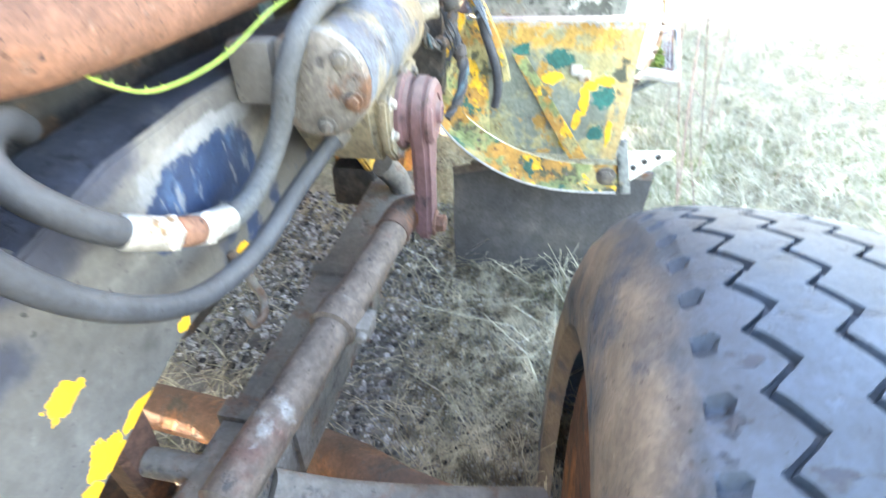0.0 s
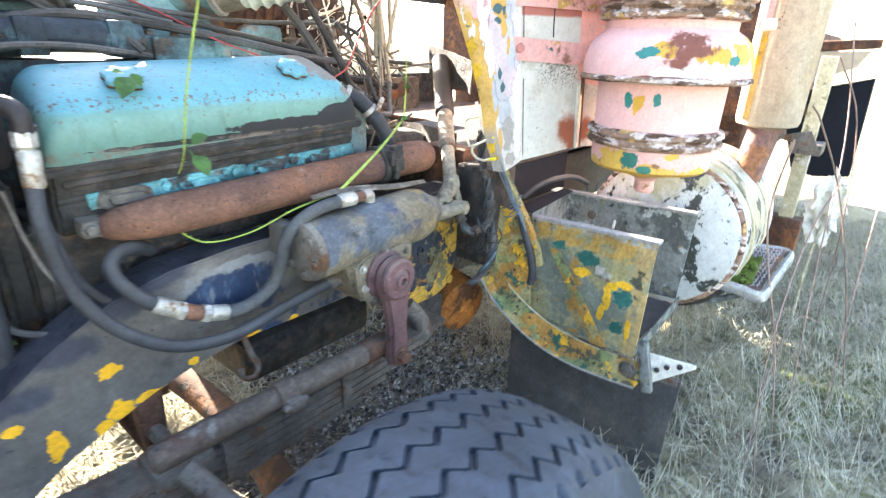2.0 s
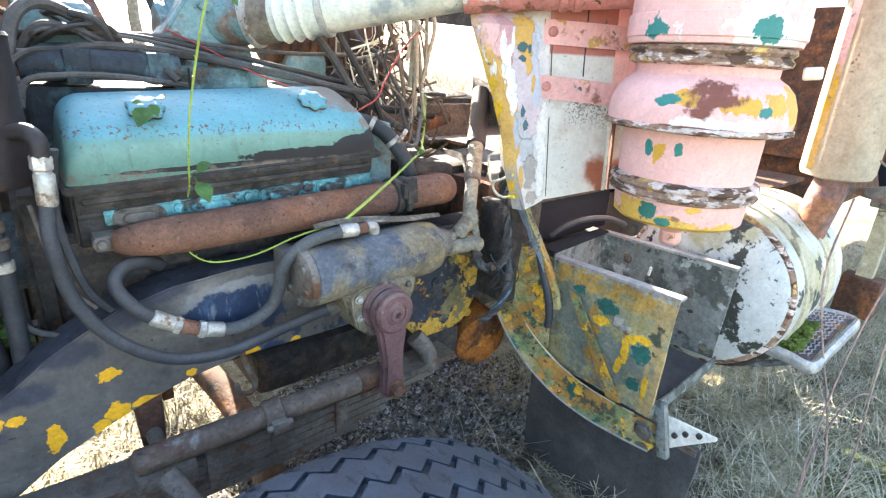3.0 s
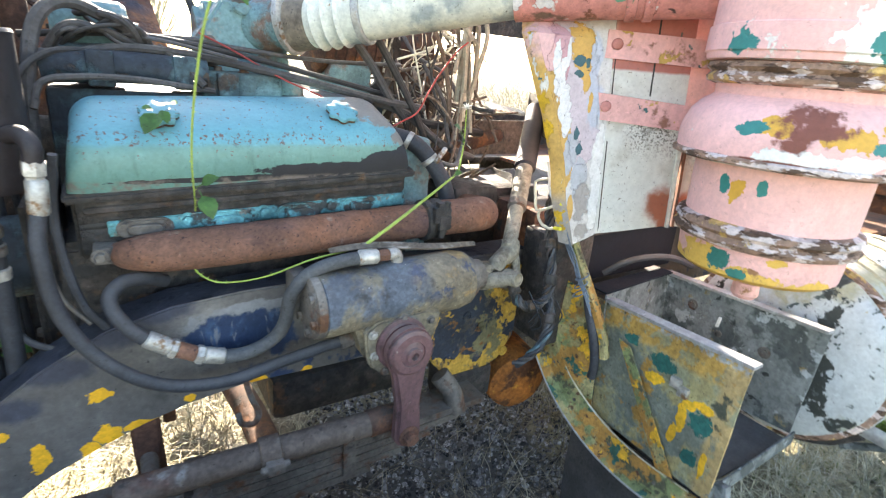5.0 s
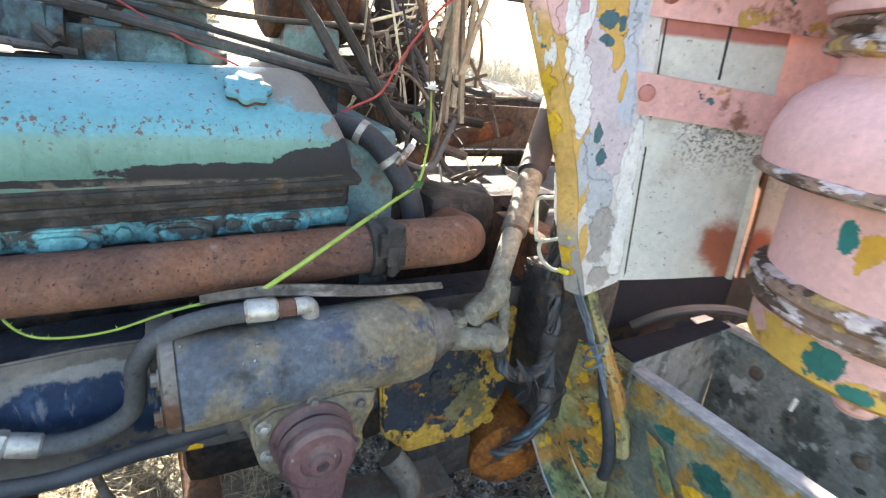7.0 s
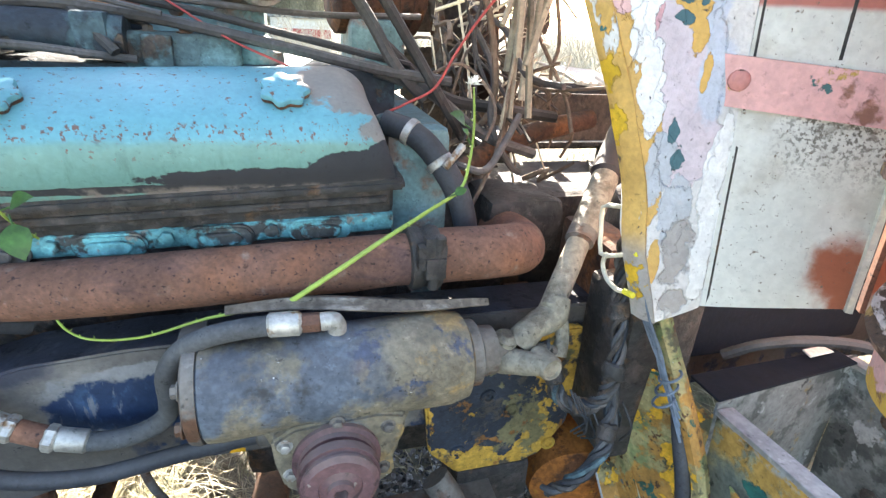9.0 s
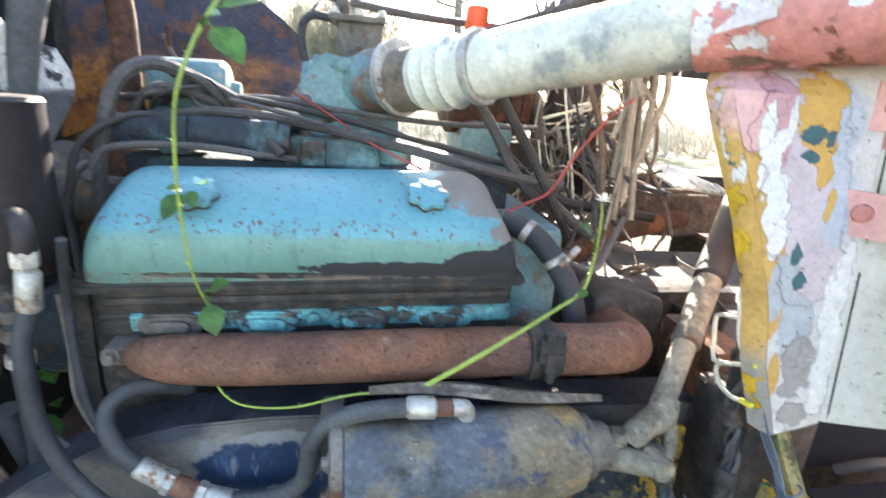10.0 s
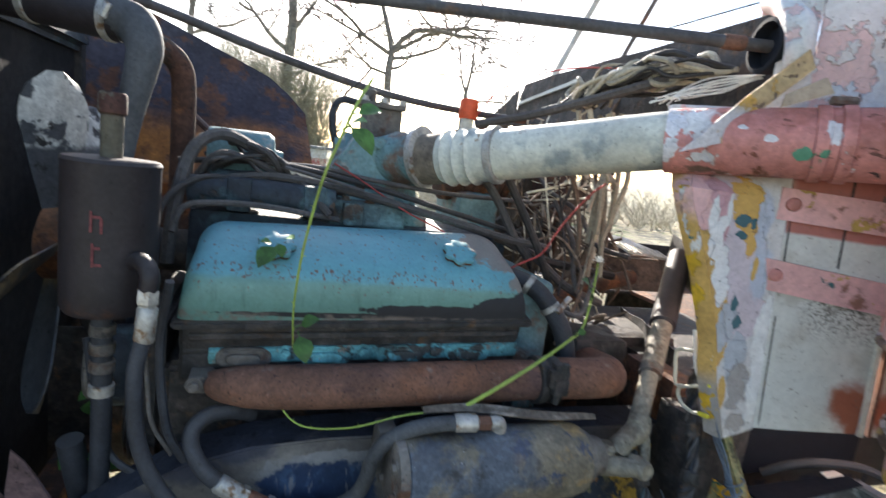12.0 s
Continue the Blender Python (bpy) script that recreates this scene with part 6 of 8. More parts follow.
part("upper_body", dented(lathe([(0.137, 1.294), (0.158, 1.298), (0.160, 1.304), (0.160, 1.62), (0.150, 1.65), (0.10, 1.67)], CC, up, 48), 0.002, 10, 7.0), m_pink, cleaner)
part("strap_band", lathe([(0.161, 1.308), (0.1635, 1.310), (0.1635, 1.348), (0.161, 1.350)], CC, up, 48), m_pink, cleaner, "steel strap with chipped teal paint")
part("wing_screw", rod((1.50, -0.105, 1.255), (1.51, -0.135, 1.258), 0.012, 10), m_glow_white, cleaner)
part("drain_spout", lathe([(0.018, 0.880), (0.024, 0.888), (0.022, 0.915)], CC, up, 20), m_pink_low, cleaner)

# ---------- intake pipe ----------
m_collar = surface("dusty_brown_rubber", (0.17, 0.135, 0.10), 0.85, grain=0.4, fine=120, coarse=14, bump=0.3, dust=0.15)
intake = thing("intake_pipe", "white and salmon air intake pipe from blower to air cleaner", "intake pipe", (1.1, 0.52, 1.4))
I0, I1, I2, I3 = Vector((0.795, 0.862, 1.299)), Vector((0.945, 0.698, 1.338)), Vector((1.165, 0.470, 1.399)), Vector((1.43, 0.19, 1.425))
bd = I1 - I0
prof = [(0.0515, 0.096)]
for h in (0.118, 0.146, 0.174):
    prof += [(0.0515, h - 0.013), (0.053, h - 0.008), (0.0595, h), (0.053, h + 0.008)]
prof += [(0.053, 0.202), (0.055, 0.212), (0.055, 0.226)]
part("bellows", lathe(prof, I0, bd, 36), m_intake, intake, "ribbed whitish bellows hose")
part("hose_collar", dented(lathe([(0.050, 0.048), (0.0545, 0.052), (0.0545, 0.060), (0.0535, 0.080), (0.0545, 0.092), (0.0530, 0.100)], I0, bd, 36), 0.0012, 30), m_collar, intake, "dusty brown rubber hose collar")
part("hose_band", lathe([(0.056, -0.008), (0.0585, -0.006), (0.0585, 0.006), (0.056, 0.008)], I0 + bd.normalized() * 0.219, bd, 36), m_steel, intake)
part("white_tube", dented(sweep(bmesh.new(), [I0.lerp(I1, 0.9).lerp(I1, 0.2)] + [I1.lerp(I2, s / 8) for s in range(9)], 0.050, 36), 0.001, 18), m_intake, intake)
part("salmon_elbow", dented(tube([I2 - (I2 - I1).normalized() * 0.012, I2.lerp(I3, 0.25), I2.lerp(I3, 0.55), I2.lerp(I3, 0.8), I3 + Vector((0.03, -0.06, 0))], 0.0545, 36, 4), 0.0012, 16), m_salmon, intake, "salmon-red flaking elbow")
d23 = (I3 - I2).normalized()
for s in (0.52, 0.60):
    part("elbow_band", lathe([(0.055, -0.010), (0.0585, -0.008), (0.0585, 0.008), (0.055, 0.010)], I2.lerp(I3, s), d23, 36), m_salmon, intake)
part("band_screw", rod(I2.lerp(I3, 0.56) + Vector((-0.02, 0, 0.062)), I2.lerp(I3, 0.56) + Vector((0.02, -0.01, 0.066)), 0.007, 8), m_iron, intake)

# ---------- battery box ----------
box = thing("battery_box", "open sheet-steel battery box with flaking yellow-green front", "battery box", (1.58, 0.17, 0.45))
front = slab([(-0.325, 0.755), (0.017, 0.768), (0.006, 0.45), (-0.31, 0.46)], (1.418, 0, 0), (0, -1, 0), (0, 0, 1), 0.004, 0.0)
part("front_panel", dented(cut(front, 5), 0.004, 9), m_boxfront, box, "front panel in flaking yellow, green and grey paint")
part("front_lip", slab([(-0.33, 0.754), (0.019, 0.767), (0.019, 0.775), (-0.33, 0.762)], (1.412, 0, 0), (0, -1, 0), (0, 0, 1), -0.030, 0.001), m_edge, box, "bare bright top edge")
back = slab([(-0.39, 0.762), (0.014, 0.774), (0.002, 0.498), (-0.37, 0.47)], (1.745, 0, 0), (0, -1, 0), (0, 0, 1), 0.004, 0.0)
part("back_panel", dented(cut(back, 5), 0.004, 8, 3.0), m_galv, box, "dull grey back panel with light stains")
part("back_lip", slab([(-0.39, 0.760), (0.016, 0.772), (0.016, 0.780), (-0.39, 0.768)], (1.742, 0, 0), (0, -1, 0), (0, 0, 1), 0.026, 0.001), m_edge, box)
part("floor_panel", slab([(0.0, -0.31), (0.335, -0.38), (0.335, 0.0), (0.0, -0.008)], (1.415, 0, 0.470), (1, 0, 0), (0, -1, 0), -0.004, 0.0), m_flap, box, "dark floor sheet")
part("floor_lip", slab([(0.0, 0.448), (0.335, 0.47), (0.335, 0.505), (0.0, 0.485)], (1.415, -0.006, 0), (1, 0, 0), (0, 0, 1), 0.005, 0.001), m_galv, box)
part("inner_panel", slab([(0, 0.47), (0.335, 0.48), (0.335, 0.769), (0, 0.769)], (1.415, 0.335, 0), (1, 0.16, 0), (0, 0, 1), 0.004, 0.0), m_galv, box)
part("top_ledge", slab([(0.0, 0.0), (0.30, 0.03), (0.30, 0.07), (0.0, 0.06)], (1.42, 0.335, 0.768), (1, 0, 0), (0, 1, 0), 0.004, 0.001), m_flap_shade, box)
for y, z in ((0.215, 0.655), (0.30, 0.70), (0.10, 0.66), (0.28, 0.56)):
    part("bolt_head", bolt((1.740, y, z), (-1, 0, 0), 0.010, 0.006), m_iron, box)
for y, z in ((0.115, 0.662), (0.095, 0.650)):
    part("clip", block((1.404, y - 0.012, z - 0.012), (1.418, y + 0.012, z + 0.012), 0.004), m_steel, box)
part("slot_plate", lathe([(0.040, 0.0), (0.040, 0.003)], (1.741, 0.215, 0.665), (-1, 0, 0), 24), m_galv, box)
part("white_peg", rod((1.735, 0.222, 0.672), (1.735, 0.219, 0.700), 0.0045, 8), m_glow_white, box, "short white peg")
part("white_tag", slab([(0.0, 0.0), (0.055, 0.004), (0.05, 0.022), (0.005, 0.02)], (1.64, 0.385, 0.778), (1, 0, 0), (0, 1, 0), 0.003, 0.001), m_glow_white, box, "small thin white plate on the ledge")

# ---------- fender brace in front of the box ----------
fender = thing("fender_bracket", "curved angle-iron fender bracket, yellow and green paint flaking", "bracket", (1.39, 0.2, 0.4))
arc = spline([(1.345, 0.425, 0.590), (1.352, 0.385, 0.535), (1.362, 0.325, 0.478), (1.378, 0.24, 0.425), (1.398, 0.15, 0.393), (1.42, 0.06, 0.378), (1.438, -0.03, 0.374)], 4)


def ribbon(path, offsets, thick, name, material, parent, label=""):
    bm = bmesh.new()
    cols = [[bm.verts.new(p + Vector(o)) for o in offsets] for p in path]
    for p, q in zip(cols, cols[1:]):
        for s in range(len(offsets) - 1):
            bm.faces.new((p[s], p[s + 1], q[s + 1], q[s]))
    thicken(bm, thick)
    return part(name, bm, material, parent, label, 30)


ribbon(arc, [(-0.003, 0, -0.004), (0.0, 0, 0.022), (0.004, 0, 0.052)], 0.004, "curved_web", m_fender, fender)
ribbon(arc, [(-0.030, 0.006, -0.010), (-0.003, 0, -0.004)], 0.004, "curved_flange", m_fender, fender, "outward flange with a pale edge")
part("pale_edge", sweep(bmesh.new(), [p + Vector((-0.030, 0.006, -0.010)) for p in arc], [0.0032] * len(arc), 8, True), m_edge, fender, "worn pale edge")
part("pale_edge", sweep(bmesh.new(), [p + Vector((0.003, 0, 0.052)) for p in arc[3:-3]], [0.0026] * (len(arc) - 6), 8, True), m_cream, fender, "worn pale edge")
for k in (3, 8, 13, 18, 22):
    p = arc[k]
    part("rivet", lathe([(0.007, 0), (0.006, 0.003), (0.002, 0.005)], p + Vector((0.0, 0, 0.022)), (-1, 0, 0.1), 12), m_iron, fender)
sheet([(1.343, 0.445, 0.66), (1.350, 0.395, 0.62), (1.358, 0.345, 0.545), (1.345, 0.43, 0.585)], 0.004, m_fender, "upper_tab", fender, "", 3, 0.004)
diag = slab([(-0.262, 0.695), (-0.228, 0.690), (-0.062, 0.458), (-0.102, 0.452)], (1.398, 0, 0), (0, -1, 0), (0, 0, 1), 0.004, 0.001)
part("diagonal_brace", diag, m_fender, fender)
side = sheet([(1.335, 0.43, 0.80), (1.405, 0.325, 0.76), (1.402, 0.300, 0.45), (1.350, 0.40, 0.55)], 0.004, m_fender, "inner_web", fender, "mossy green-grey web plate", 4, 0.006, seed=2)
strut = tube([(1.315, 0.402, 0.955), (1.330, 0.375, 0.88), (1.352, 0.325, 0.78), (1.368, 0.290, 0.70), (1.374, 0.275, 0.645)], 0.013, 8, 3, squash=1.6)
part("strut", strut, m_fender, fender, "yellow-flaked strut")
part("end_post", block((1.426, -0.048, 0.350), (1.446, -0.022, 0.495), 0.003, turn=pose(0, 0, 0, -14, 0, 0)), m_galv, fender, "grey end post")
tri = slab([(0.01, 0.455), (0.150, 0.468), (0.152, 0.460), (0.068, 0.385), (0.055, 0.372)], (1.452, 0, 0), (0, -1, 0), (0, 0, 1), -0.004, 0.001)
part("corner_tab", tri, m_glow_white, fender, "pale triangular tab with bolt holes")
for y, z in ((-0.062, 0.418), (-0.085, 0.437), (-0.115, 0.452)):
    part("hole", lathe([(0.007, 0), (0.007, 0.006), (0.004, 0.007)], (1.450, y, z), (-1, 0, 0), 12), m_head, fender)
part("foot_bolt", bolt((1.425, 0.005, 0.400), (-1, 0, 0), 0.017, 0.012), m_iron, fender)
bh = tube([(1.345, 0.335, 0.80), (1.345, 0.318, 0.75), (1.350, 0.292, 0.68), (1.358, 0.285, 0.62), (1.362, 0.29, 0.585)], 0.0105, 12, 5)
tagged(finish("drain_hose", bh, m_hose), "short black rubber drain hose beside the bracket", "hose")
flap = slab([(-0.405, 0.365), (-0.27, 0.40), (-0.05, 0.40), (0.12, 0.395), (0.105, 0.02), (-0.395, 0.005)], (1.470, 0, 0), (0, -1, 0), (0, 0, 1), -0.009, 0.0)
mud = thing("mudflap", "dark grey rubber mudflap hanging behind the wheel", "mudflap", (1.47, 0.15, 0.2))
part("rubber_sheet", dented(cut(flap, 5), 0.006, 6), m_flap, mud)
part("top_strip", slab([(-0.40, 0.372), (-0.27, 0.404), (0.115, 0.400), (0.115, 0.380), (-0.27, 0.382), (-0.40, 0.350)], (1.464, 0, 0), (0, -1, 0), (0, 0, 1), 0.005, 0.001), m_iron, mud, "rusty steel strip")
for y in (0.34, 0.2, 0.06):
    part("flap_bolt", bolt((1.459, y, 0.388), (-1, 0, 0), 0.010, 0.008), m_iron, mud)

# ---------- spring mount plate behind the gearbox ----------
mount = thing("spring_mount", "blue-black spring mount plate with chipped yellow paint", "bracket", (1.18, 0.51, 0.6))
o = []
for a, b in ((1.055, 0.80), (1.30, 0.80), (1.315, 0.70), (1.30, 0.60), (1.255, 0.535), (1.18, 0.512), (1.10, 0.525), (1.05, 0.58), (1.04, 0.68)):
    o.append((a, b))
part("plate", slab(o, (0, 0.526, 0), (1, 0, 0), (0, 0, 1), 0.016, 0.004, seg=2), m_plate, mount)
for x, z in ((1.145, 0.685), (1.19, 0.648), (1.27, 0.56), (1.10, 0.575), (1.25, 0.73)):
    part("plate_bolt", lathe([(0.014, 0), (0.013, 0.004), (0.008, 0.004), (0.007, -0.002)], (x, 0.510, z), (0, -1, 0), 14), m_plate, mount)
part("barrel", dented(lathe([(0.05, 0), (0.085, 0.012), (0.09, 0.05), (0.085, 0.15), (0.06, 0.17)], (1.34, 0.50, 0.44), (0.2, 1, 0.1), 26), 0.003, 20), m_rust_orange, mount, "orange-rusted drum")
part("lower_arm", tube([(1.05, 0.47, 0.57), (1.075, 0.45, 0.53), (1.09, 0.44, 0.48)], 0.024, 12, 3), m_iron, mount)
part("shackle", block((1.10, 0.505, 0.44), (1.24, 0.60, 0.53), 0.012), m_head, mount)

# ---------- fuel tank, step and stack ----------
tank = thing("fuel_tank", "round white fuel tank with mottled dirty paint", "fuel tank", (2.05, 0.08, 0.5))
TC = (1.80, 0.105, 0.665)
tx = (1, 0.0, 0.0)
part("shell", dented(lathe([(0.02, -0.010), (0.15, 0.0), (0.215, 0.012), (0.236, 0.03), (0.245, 0.05), (0.245, 0.42), (0.22, 0.45), (0.1, 0.46)], TC, tx, 56), 0.003, 8), m_tank, tank)
for h in (0.115, 0.30):
    part("tank_band", lathe([(0.246, h - 0.032), (0.251, h - 0.030), (0.249, h), (0.251, h + 0.030), (0.246, h + 0.032)], TC, tx, 56), m_cream, tank, "cream-painted steel band")
part("end_ring", lathe([(0.236, 0.024), (0.242, 0.03), (0.242, 0.04), (0.236, 0.046)], TC, tx, 56), m_band, tank)
part("cradle", tube([(1.86, 0.32, 0.45), (1.86, 0.16, 0.405), (1.86, -0.02, 0.45), (1.86, -0.10, 0.52)], 0.012, 8, 4), m_head, tank)
step = thing("cab_step", "diamond-plate cab step with green moss on it", "step", (1.92, -0.17, 0.5))
T0, T1, T2, T3 = Vector((1.862, -0.105, 0.550)), Vector((1.868, -0.195, 0.540)), Vector((2.090, -0.215, 0.615)), Vector((2.060, -0.130, 0.612))
bm = bmesh.new()
deck = [[bm.verts.new(T0.lerp(T3, a / 12).lerp(T1.lerp(T2, a / 12), b / 5)) for b in range(6)] for a in range(13)]
for p, q in zip(deck, deck[1:]):
    for k in range(5):
        bm.faces.new((p[k], p[k + 1], q[k + 1], q[k]))
thicken(bm, 0.006)
part("tread_plate", bm, m_plum, step, "brown tread plate with raised diamonds")
bm = bmesh.new()
for a in range(1, 24):
    for b in range(1, 8):
        f, g = (a + 0.5 * (b % 2)) / 24.5, b / 8
        p = T0.lerp(T3, f).lerp(T1.lerp(T2, f), g)
        along = (T3 - T0).normalized().lerp((T1 - T0).normalized(), 0.5 if (a + b) % 2 else -0.5).normalized()
        side = along.cross(Vector((0, 0, 1))).normalized()
        quad = [bm.verts.new(p + o + Vector((0, 0, 0.0075))) for o in (along * 0.008, side * 0.0022, -along * 0.008, -side * 0.0022)]
        bm.faces.new(quad)
thicken(bm, 0.003)
tagged(part("diamond_tread", bm, m_edge, step, "worn raised diamonds", smooth=False), kind="stuff")
edge = spline([T0 + Vector((-0.008, 0.01, -0.004)), T0.lerp(T1, 0.5) + Vector((-0.010, 0, -0.002)), T1 + Vector((-0.006, -0.010, -0.004)), T1.lerp(T2, 0.3) + Vector((0, -0.014, -0.004)), T1.lerp(T2, 0.7) + Vector((0, -0.016, -0.004)), T2 + Vector((0.012, -0.008, -0.004)), T3 + Vector((0.016, 0.01, 0))], 4)
ribbon_bm = bmesh.new()
cols = [[ribbon_bm.verts.new(p + Vector((0, 0, dz)) + Vector((-0.004, -0.006, 0)) * w) for dz, w in ((0.008, -1), (0.009, 0), (0.0, 1), (-0.016, 1), (-0.022, 0))] for p in edge]
for p, q in zip(cols, cols[1:]):
    for k in range(4):
        ribbon_bm.faces.new((p[k], p[k + 1], q[k + 1], q[k]))
thicken(ribbon_bm, 0.003)
part("rolled_edge", ribbon_bm, m_edge, step, "bare bright rolled edge")
part("hanger", tube([(1.862, -0.07, 0.47), (1.864, -0.12, 0.50), (1.868, -0.17, 0.530)], 0.010, 8, 3), m_galv, step)
bm = bmesh.new()
rng = random.Random(21)
for _ in range(260):
    x, y = rng.uniform(1.865, 1.99), rng.uniform(-0.165, -0.105)
    r = rng.uniform(0.004, 0.011)
    bmesh.ops.create_icosphere(bm, subdivisions=1, radius=r, matrix=Matrix.Translation((x, y, 0.548 + 0.35 * max(0, x - 1.865) + rng.uniform(0, 0.014))) @ Matrix.Diagonal((1.2, 1, 0.6, 1)))
tagged(finish("moss_patch", bm, m_moss), "cushion of bright green moss on the step", "moss")
stack = thing("exhaust_stack", "tan exhaust stack with a heat shield beside the cab", "exhaust stack", (2.12, -0.05, 0.7))
SC = (2.13, -0.065, 0.0)
part("muffler", lathe([(0.05, 0.985), (0.085, 0.995), (0.090, 1.01), (0.090, 2.3), (0.06, 2.33)], SC, up, 32), m_stack, stack)
part("lower_pipe", rod((2.085, -0.045, 0.80), (2.13, -0.068, 1.0), 0.046, 24), m_plum, stack, "brown rusted lower pipe")
part("seam_strip", block((2.048, -0.030, 1.01), (2.060, -0.008, 2.28), 0.004), m_lip, stack)
part("bracket", slab([(0.0, 0.96), (0.10, 0.985), (0.13, 0.93), (0.06, 0.945)], (2.13, -0.09, 0), (0.35, -1, 0), (0, 0, 1), 0.006, 0.001), m_iron, stack)

rear = thing("rear_mudguard", "dark blue-black rear mudguard flap beyond the stack", "mudguard", (3.1, -0.16, 0.7))
part("flap_sheet", slab([(-0.05, 1.03), (0.27, 1.12), (0.285, 0.70), (0.15, 0.68), (0.06, 0.70)], (3.10, 0, 0), (0, -1, 0), (0, 0, 1), -0.02, 0.004), m_flap_shade, rear)
part("arm", block((3.09, -0.06, 0.94), (3.13, 0.14, 0.99), 0.005), m_rust_dark, rear)
part("board", slab([(-0.03, 1.05), (0.20, 1.16), (0.235, 1.225), (-0.03, 1.21)], (3.02, 0, 0), (0.1, -1, 0), (0, 0, 1), -0.05, 0.004), m_stack, rear, "weathered tan board")
part("tread_top", slab([(0.05, 1.22), (0.26, 1.235), (0.26, 1.27), (0.05, 1.26)], (3.02, 0, 0), (0.1, -1, 0), (0, 0, 1), -0.3, 0.004), m_rust_dark, rear)
post = thing("rear_bracket", "pale steel bracket post beyond the fuel tank", "bracket", (2.6, -0.1, 0.6))
part("post", block((2.58, -0.165, 0.58), (2.62, -0.115, 1.20), 0.006), m_cream, post)
part("arm", block((2.50, -0.20, 0.86), (2.62, -0.10, 0.90), 0.006), m_iron, post)
part("foot", block((2.56, -0.20, 0.45), (2.64, -0.08, 0.60), 0.01), m_rust_dark, post)
bm = bmesh.new()
bmesh.ops.create_grid(bm, x_segments=14, y_segments=20, size=0.5)
for v in bm.verts:
    a, b = v.co.x, v.co.y + 0.5
    w = 0.030 + 0.034 * math.sin(2.6 * b) + 0.02 * noise.noise(Vector((b * 6, 0, 3)))
    n1 = noise.noise(Vector((a * 4, b * 7, 1.0)))
    n2 = noise.noise(Vector((a * 9, b * 12, 5.0)))
    v.co = Vector((2.86 + 0.05 * n1 + 0.02 * n2, -0.245 - 2 * a * w + 0.02 * n2, 0.45 + 0.29 * b + 0.02 * n1 - 0.05 * abs(a)))
thicken(bm, 0.003)
tagged(finish("white_rag", bm, m_glow_white, sharp=60), "crumpled sunlit white plastic rag caught on dead canes", "rag")
bm = bmesh.new()
sweep(bm, [Vector((2.88, -0.25, -0.02)), Vector((2.87, -0.24, 0.3)), Vector((2.862, -0.246, 0.52)), Vector((2.87, -0.25, 0.70))], [0.006, 0.006, 0.005, 0.003], 6, False)
tagged(finish("dead_cane", bm, m_straw), "pale dead cane holding up a white rag", "dead cane")

# ---------- oil canister ----------
canister = thing("oil_canister", "black cylindrical oil filter canister with a short filler neck", "oil canister", (0.315, 0.60, 1.03))
OC = (0.296, 0.602, 0.0)
part("can_body", dented(lathe([(0.03, 1.018), (0.058, 1.022), (0.0635, 1.032), (0.064, 1.06), (0.064, 1.240), (0.065, 1.245), (0.062, 1.250), (0.02, 1.252)], OC, up, 44), 0.0008, 16), m_black, canister)
part("neck", lathe([(0.0145, 1.246), (0.0150, 1.312), (0.0185, 1.315), (0.0188, 1.340), (0.016, 1.344)], (0.2945, 0.60, 0), up, 22), m_neck, canister)
part("elbow_fitting", tube([(0.335, 0.560, 1.108), (0.355, 0.535, 1.112), (0.366, 0.520, 1.098), (0.365, 0.520, 1.075)], 0.0130, 16, 4), m_black, canister)
part("hex_fitting", lathe([(0.014, 0), (0.0152, 0.003), (0.0152, 0.020), (0.012, 0.023), (0.012, 0.032)], (0.365, 0.520, 1.078), (-0.05, 0.0, -1), 6), m_steel, canister)
part("drain_pipe", tube([(0.286, 0.605, 1.03), (0.286, 0.606, 0.98), (0.286, 0.608, 0.93), (0.287, 0.610, 0.84), (0.283, 0.62, 0.72), (0.275, 0.63, 0.60)], 0.0150, 16, 4), m_hose, canister)
for z in (0.985, 0.955, 0.925, 0.885):
    part("pipe_band", lathe([(0.0155, -0.010), (0.0182, -0.008), (0.0182, 0.008), (0.0155, 0.010)], (0.2865, 0.608, z), (0.05, 0, 1), 20), m_steel if z < 0.9 else m_iron, canister)

for ang, z, hgt, wid in ((-97, 1.165, 0.030, 0.05), (-91, 1.172, 0.004, 0.16), (-86, 1.160, 0.022, 0.05), (-95, 1.118, 0.034, 0.05), (-90, 1.128, 0.004, 0.12), (-89, 1.104, 0.004, 0.14)):
    bm = bmesh.new()
    pts = [math.radians(ang) + wid * (s / 3 - 0.5) for s in range(4)]
    low = [bm.verts.new((OC[0] + 0.0650 * math.cos(a), OC[1] + 0.0650 * math.sin(a), z - hgt / 2)) for a in pts]
    top = [bm.verts.new((OC[0] + 0.0650 * math.cos(a), OC[1] + 0.0650 * math.sin(a), z + hgt / 2)) for a in pts]
    for q in range(3):
        bm.faces.new((low[q], low[q + 1], top[q + 1], top[q]))
    thicken(bm, 0.0006)
    part("paint_mark", bm, m_redmark, canister, "faded red paint mark")

# ---------- radiator, fan, upper hoses ----------
radiator = thing("radiator", "tall dark truck radiator with fine fins", "radiator", (0.0, 0.95, 0.6))
part("core_back", block((-0.085, 0.42, 0.55), (-0.032, 1.44, 1.50), 0.004), m_core, radiator)
part("lower_core", block((-0.085, 0.64, 0.20), (-0.032, 1.32, 0.56), 0.004), m_core, radiator)
bm = bmesh.new()
for k in range(128):
    y = 0.425 + 1.01 * k / 127
    block((-0.034, y - 0.0022, 0.21 if 0.645 < y < 1.315 else 0.555), (-0.018, y + 0.0022, 1.49), 0, bm=bm)
